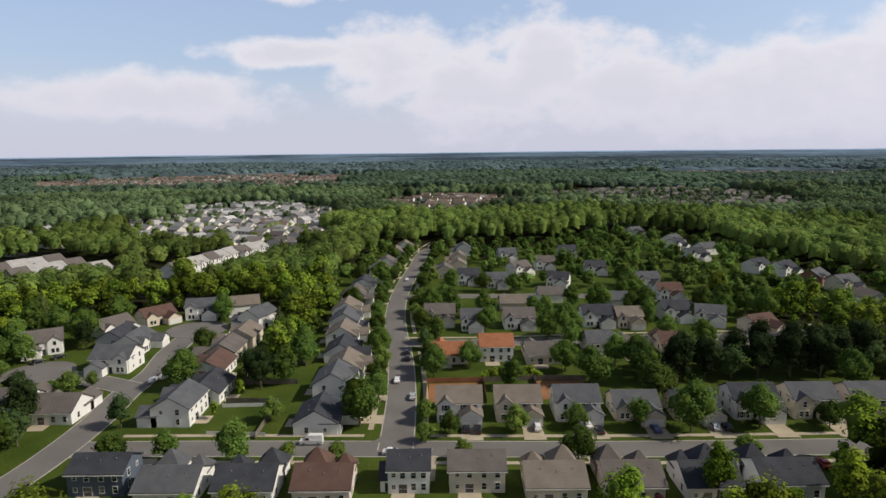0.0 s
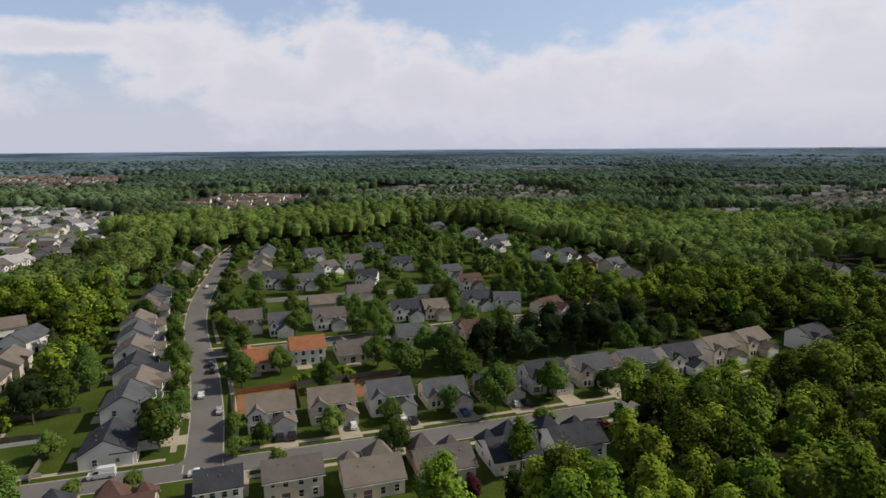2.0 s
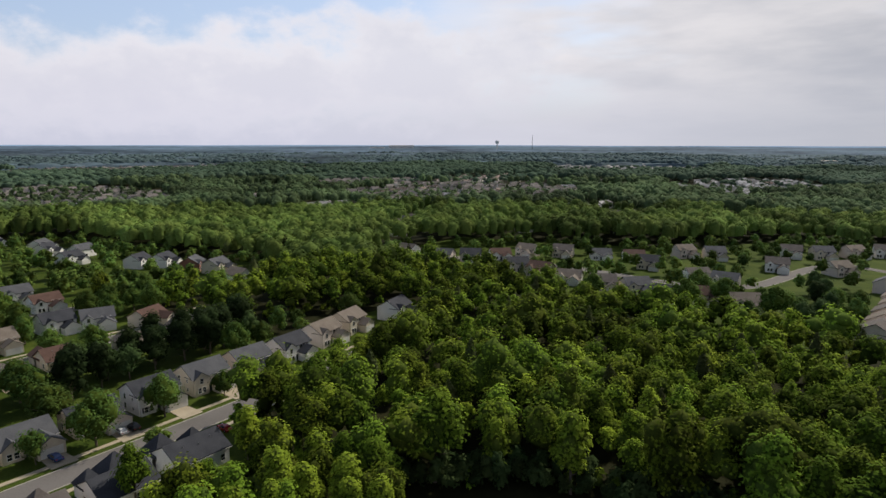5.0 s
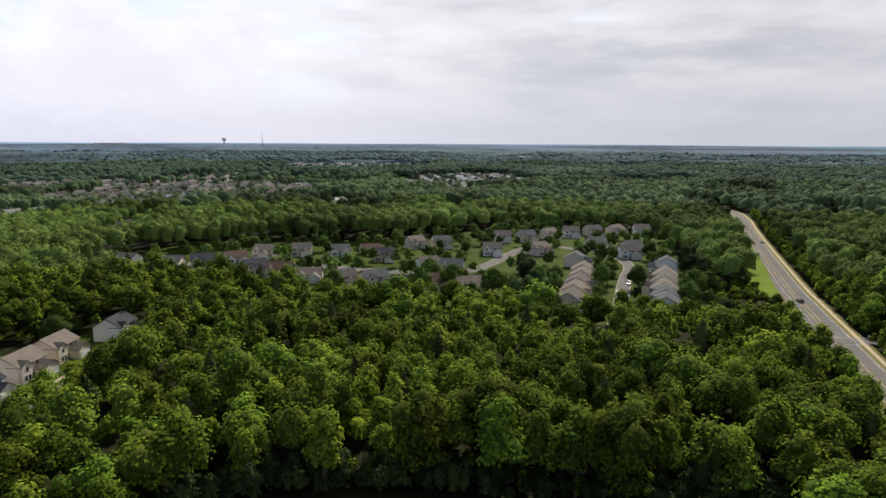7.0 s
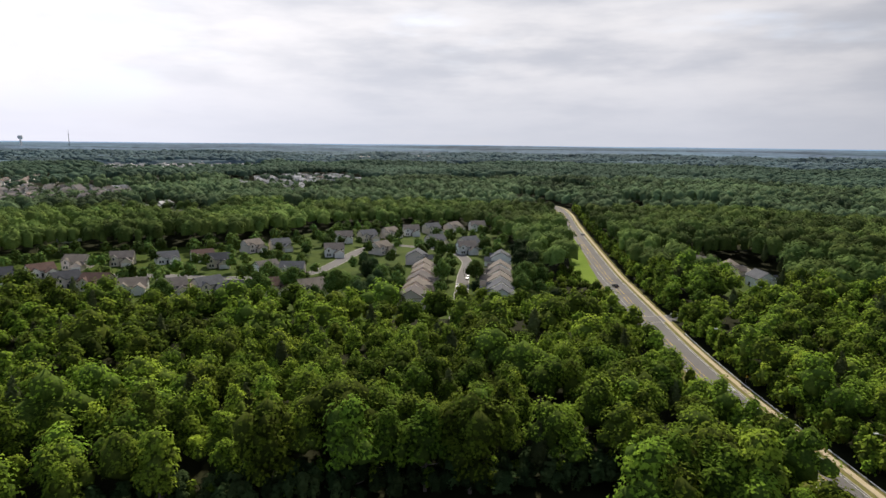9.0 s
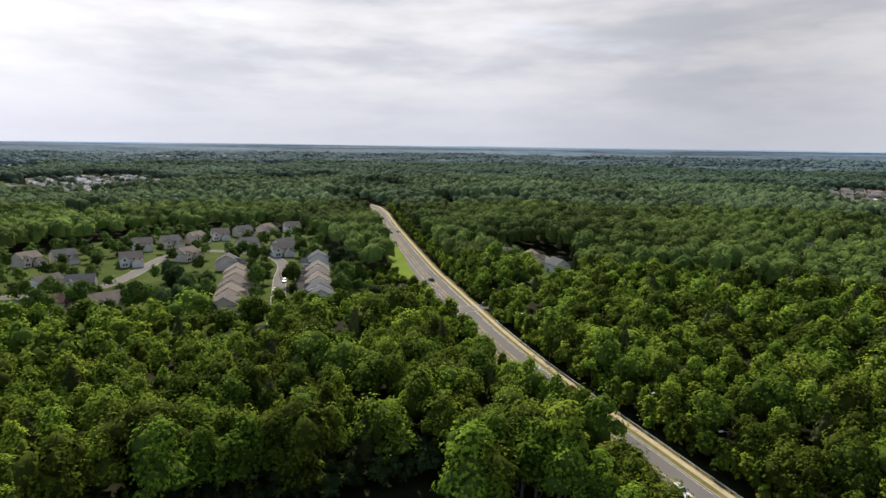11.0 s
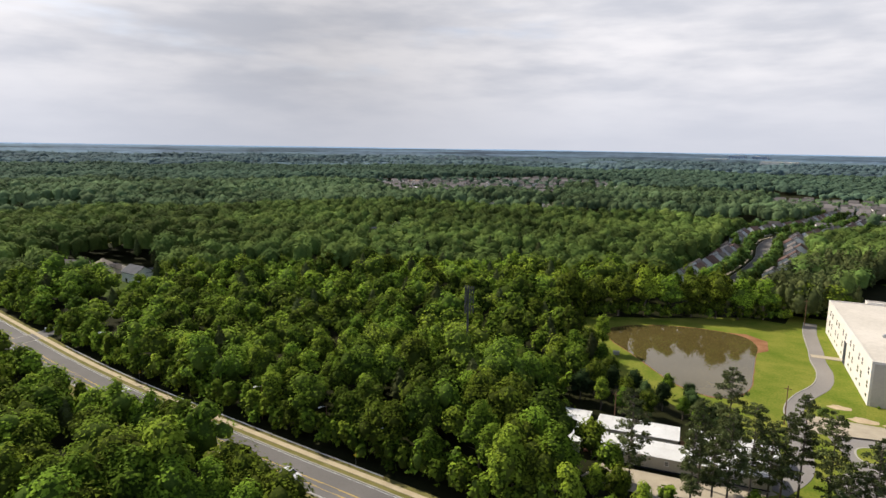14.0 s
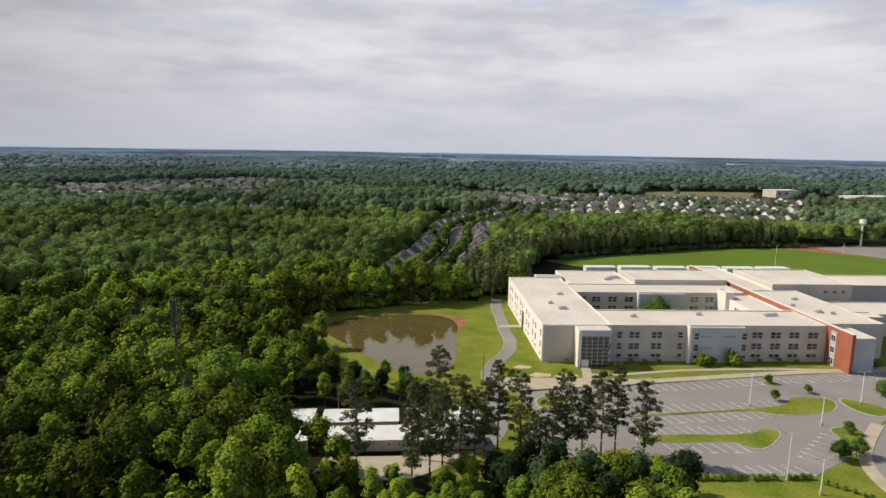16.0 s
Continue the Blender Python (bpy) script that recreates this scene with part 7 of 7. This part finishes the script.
# bushes where the wood begins below the drone, their dark colour standing for shade
front = curve([(88, 80), (97, 70), (107, 58), (114, 34), (117, -8), (118, -42)], 2.6)
T = np.concatenate([front + sides(front) * o + rng.uniform(-1.2, 1.2, front.shape) for o in (-3.5, 0.0, 3.5)])
T = rows_for(T[:, 0], T[:, 1], 1.7, 2.9, 4.5, 9.5, 0.97)
tagged(piece("understorey", lobed("understorey", T, 6, 40, 0.34, EVERGREEN, rng)), "low bushes at the wood's edge, dark to stand for shade", "bushes", kind="stuff")

# undergrowth along the edges of the wood
x, y = jittered(100, 340, 5.0)
edge = near_line(x, y, ARTERIAL) < 19
for ox, oy in ((7, 0), (-7, 0), (0, 7), (0, -7)):
    edge |= open_ground(x + ox, y + oy)
k = edge & ~open_ground(x, y) & clear_of(x, y, -6.0) & (near_line(x, y, ARTERIAL - sides(ARTERIAL) * -0.4) > 9.6)
T = rows_for(x[k], y[k], 1.5, 2.8, 3.5, 7.5, 0.97)
hem = curve([(14, -290), (24, -282), (41, -272), (58, -264), (76, -252), (90, -236), (92, -222)], 3.0)
hem = hem + rng.uniform(-1.5, 1.5, hem.shape)
T = np.concatenate([T, rows_for(hem[:, 0], hem[:, 1], 1.8, 3.2, 4.5, 8.5, 0.97)])
# young trees close behind the guard rail and along the other verge
run = curve(ARTERIAL[(ARTERIAL[:, 0] > 40) & (ARTERIAL[:, 0] < 640)], 2.6)
out = sides(run)
for o, keep in ((-11.4, 0.95), (-14.5, 0.8), (12.6, 0.6)):
    q = run + out * o + rng.uniform(-1.1, 1.1, run.shape)
    k = (rng.uniform(0, 1, len(q)) < keep) & ~((o < 0) & (np.abs(q[:, 0] - 241) < 9)) & ~((o > 0) & (q[:, 0] > 255) & (q[:, 0] < 520)) & ~((o > 0) & (q[:, 0] < 108))
    T = np.concatenate([T, rows_for(q[k, 0], q[k, 1], 1.8, 3.0, 5.5, 11.5, 0.96)])
tagged(piece("undergrowth", lobed("undergrowth", T, 4, 18, 0.46, LEAF, rng)), "young trees and bushes at the wood's edge", "bushes", kind="stuff")


def stands(x, y):
    """Lighter and darker, higher and lower stands of trees, some hundred metres across: a share from 0 to 1."""
    return 0.55 * value_noise(x, y, 130, 31) + 0.3 * value_noise(x, y, 47, 32) + 0.15 * value_noise(x, y, 300, 33)


# the woods farther off: a domed crown for every tree or two
def far_wood(name, r0, r1, step, R0, R1, sparse, high, material, cards, spray, label):
    x, y = jittered(r0, r1, step)
    # the rims of neighbouring woods mingle
    r = np.hypot(x, y) + 0.12 * r0 * (value_noise(x, y, 110, 41) - 0.5) + rng.uniform(-0.03, 0.03, len(x)) * r0
    k = (r > r0 * 1.04) & (r < r1 * 0.96) if r0 > 350 else r < r1 * 0.96
    x, y = x[k], y[k]
    k = (~in_cluster(x, y) | (rng.uniform(0, 1, len(x)) < np.where(in_estate(x, y), np.where(y < -500, 0.42, np.where(x > 60, 0.46, 0.24)), sparse))) & ~open_ground(x, y)
    k &= near_line(x, y, ARTERIAL) > 14
    x, y = x[k], y[k]
    if r0 < 700:
        k = clear_of(x, y, 0.0)
        x, y = x[k], y[k]
    s = stands(x, y)
    n = len(x)
    lot = rng.uniform(0, 1, n)
    R = rng.uniform(R0, R1, n) * np.where(lot < 0.15, 1.3, np.where(lot > 0.75, 0.75, 1.0))
    far = r0 > 1000
    H = high * (0.52 + 0.9 * s + rng.uniform(-0.12, 0.12, n) * (0.4 if far else 1.0)) * np.where(lot < 0.15, 1.08, np.where(lot > 0.75, 0.86, 1.0))
    low = in_cluster(x, y)
    R[low] *= 0.6
    H[low] *= 0.52
    tint = np.clip(rng.uniform(0, 1, n) * 0.7 + 0.3 * value_noise(x, y, 90, 35), 0, 1)
    tone = np.clip((0.34 + 0.12 * rng.uniform(0, 1, n) if far else rng.uniform(0.1, 0.62, n)) + (0.42 if far else 0.75) * (value_noise(x, y, 60, 34) - 0.45) + 0.3 * (value_noise(x, y, 210, 36) - 0.4), 0, 1.1)
    rows = np.stack([x, y, lift(np.hypot(x, y)), R, H, H], 1)
    me = crowns(name, rows, 7, cards, spray, material, rng, -0.25, 0.93, tint, jitter=0.2, solid=(ICO_V, CAP_F), strength=0.22 if far else 0.36, peak=0.0, tones=tone, dome=0.62 if far else 0.95)
    tagged(piece(name, me), label, "wood", kind="stuff")


# each ring outward takes a leaf colour with more haze in it
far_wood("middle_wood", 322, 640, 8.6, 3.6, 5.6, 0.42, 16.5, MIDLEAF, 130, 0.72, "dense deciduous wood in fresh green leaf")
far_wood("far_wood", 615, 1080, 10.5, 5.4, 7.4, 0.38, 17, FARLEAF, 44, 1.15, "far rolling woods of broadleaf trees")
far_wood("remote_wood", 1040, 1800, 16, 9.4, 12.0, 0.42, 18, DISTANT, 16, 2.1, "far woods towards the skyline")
far_wood("dim_wood", 1700, 2750, 25, 15, 19, 0.42, 20, REMOTE, 6, 4.0, "far woods towards the skyline, tinted blue for haze")


def canopy(name, r0, r1, steps, wide, material, label, kind):
    """The closed canopy of woods kilometres away, one uneven sheet with clearings."""
    az = np.radians(np.linspace(-48, 222, wide))
    rr = r0 * (r1 / r0) ** np.linspace(0, 1, steps)
    A, Rr = np.meshgrid(az, rr)
    X, Y = Rr * np.sin(A), Rr * np.cos(A)
    h = 3 + 6 * value_noise(X, Y, 16, 1) + 8 * value_noise(X, Y, 45, 2) + 18 * (value_noise(X, Y, 420, 3) - 0.35) * np.clip((Rr - 1900) / 600, 0, 1)
    h *= 1 - 0.75 * np.clip((Rr - 2600) / 2000, 0, 1)
    h[0] = -3
    V = np.stack([X, Y, lift(Rr) + h], 2).reshape(-1, 3)
    i, j = np.meshgrid(np.arange(steps - 1), np.arange(wide - 1), indexing="ij")
    q = (i * wide + j).ravel()
    F = np.stack([q, q + wide, q + wide + 1, q + 1], 1)
    tone = np.clip(0.5 + 0.5 * (value_noise(X, Y, 60, 7) - 0.5) + 1.1 * (value_noise(X, Y, 380, 8) - 0.5), 0, 1.2)[:-1, :-1].ravel()
    tint = value_noise(X, Y, 300, 9)[:-1, :-1].ravel()
    me = bpy.data.meshes.new(name)
    me.from_pydata(V, [], F.tolist())
    me.attributes.new("tint", "FLOAT", "FACE").data.foreach_set("value", tint.astype(np.float32))
    me.attributes.new("tone", "FLOAT", "FACE").data.foreach_set("value", tone.astype(np.float32))
    me.materials.append(material)
    tagged(piece(name, me), label, "wood", kind=kind)


# blue haze is part of both sheets' colours
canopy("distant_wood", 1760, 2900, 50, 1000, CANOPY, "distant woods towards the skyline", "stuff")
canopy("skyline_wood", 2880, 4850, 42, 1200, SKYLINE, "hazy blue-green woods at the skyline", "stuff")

# ---- rooftops in the distance ----
ROOF_FAR = mat("far shingles", (0.11, 0.10, 0.10), (0.18, 0.16, 0.15), rough=0.9, coarse=0.02, fine=1.0, island=0.5)
ROOF_PALE = mat("far pale shingles", (0.24, 0.24, 0.25), (0.40, 0.39, 0.39), rough=0.9, coarse=0.02, fine=1.0, island=0.5)
ROOF_BROWN = mat("far brown shingles", (0.12, 0.088, 0.074), (0.19, 0.14, 0.118), rough=0.9, coarse=0.02, fine=1.0, island=0.4)
WALL_FAR = mat("far siding", (0.56, 0.53, 0.48), (0.78, 0.75, 0.71), rough=0.8, coarse=0.02, fine=1.0, island=0.2)
WIN_FAR = mat("far window glass", (0.02, 0.024, 0.03), (0.04, 0.045, 0.05), rough=0.2)
for place, (cx, cy, rx, ry) in enumerate(CLUSTERS):
    g = Geo()
    shingles = ROOF_PALE if place in (0, 1) or place % 5 == 3 else ROOF_BROWN if place in (4, 11) or place % 5 == 1 else ROOF_FAR
    estate = cy < -700 and cx < 0
    turn = 0.48 if estate else rng.uniform(-0.5, 0.5)
    u, w = np.array([math.cos(turn), math.sin(turn)]), np.array([-math.sin(turn), math.cos(turn)])
    row = -1
    yy = -max(rx, ry)
    while yy < max(rx, ry):
        row += 1
        xx = -max(rx, ry)
        while xx < max(rx, ry):
            p = np.array([cx, cy]) + u * xx + w * (yy + 4 * math.sin(xx * 0.03))
            xx += 21.5 + rng.uniform(0, 3) if estate else (18.0 if cx > 60 else 15.5) + rng.uniform(0, 3)
            if ((p[0] - cx) / rx) ** 2 + ((p[1] - cy) / ry) ** 2 + 0.9 * (float(value_noise(p[:1], p[1:], 70, 21)[0]) - 0.5) > 0.9 or rng.uniform() < 0.12 or near_line(p[0], p[1], ARTERIAL) < 30:
                continue
            base = float(lift(np.hypot(*p)))
            W, D, h = rng.uniform(10, 13), rng.uniform(9, 11), rng.uniform(4.6, 5.8)
            rise = D * 0.28
            a = turn + (0 if rng.uniform() < (0.95 if cy < -700 else 0.7) else math.pi / 2) + rng.uniform(-0.08, 0.08)
            c, s = math.cos(a), math.sin(a)

            def local(pts):
                return [(p[0] + c * q[0] - s * q[1], p[1] + s * q[0] + c * q[1], base + q[2]) for q in pts]

            b = Geo()
            walls(b, -W / 2, W / 2, -D / 2, D / 2, h, rise, "x")
            g.add(local(b.v), b.f, 1)
            b = Geo()
            gable(b, -W / 2, W / 2, -D / 2, D / 2, h, rise, 0.4, 0.25, "x")
            g.add(local(b.v), b.f, 0)
            if np.hypot(*p) > 900:
                continue
            b = Geo()
            for s2 in (-1, 1):
                for wx in (-0.3, 0.0, 0.3):
                    for wz in (1.5, 4.0):
                        b.box(wx * W - 0.6, wx * W + 0.6, s2 * (D / 2 + 0.04) - 0.03, s2 * (D / 2 + 0.04) + 0.03, wz - 0.7, wz + 0.7)
            g.add(local(b.v), b.f, 2)
        yy += 30 + 24 * (row % 2) if estate else 26 + 14 * (row % 2) if cx > 60 else 24 + 12 * (row % 2)
    if not g.v:
        continue
    me = bpy.data.meshes.new("distant_houses")
    me.from_pydata(g.v, [], g.f)
    for m in (shingles, WALL_FAR, WIN_FAR):
        me.materials.append(m)
    me.polygons.foreach_set("material_index", g.m)
    tagged(piece("distant_houses", me), "distant rows of pale houses with grey roofs", "houses", kind="stuff")
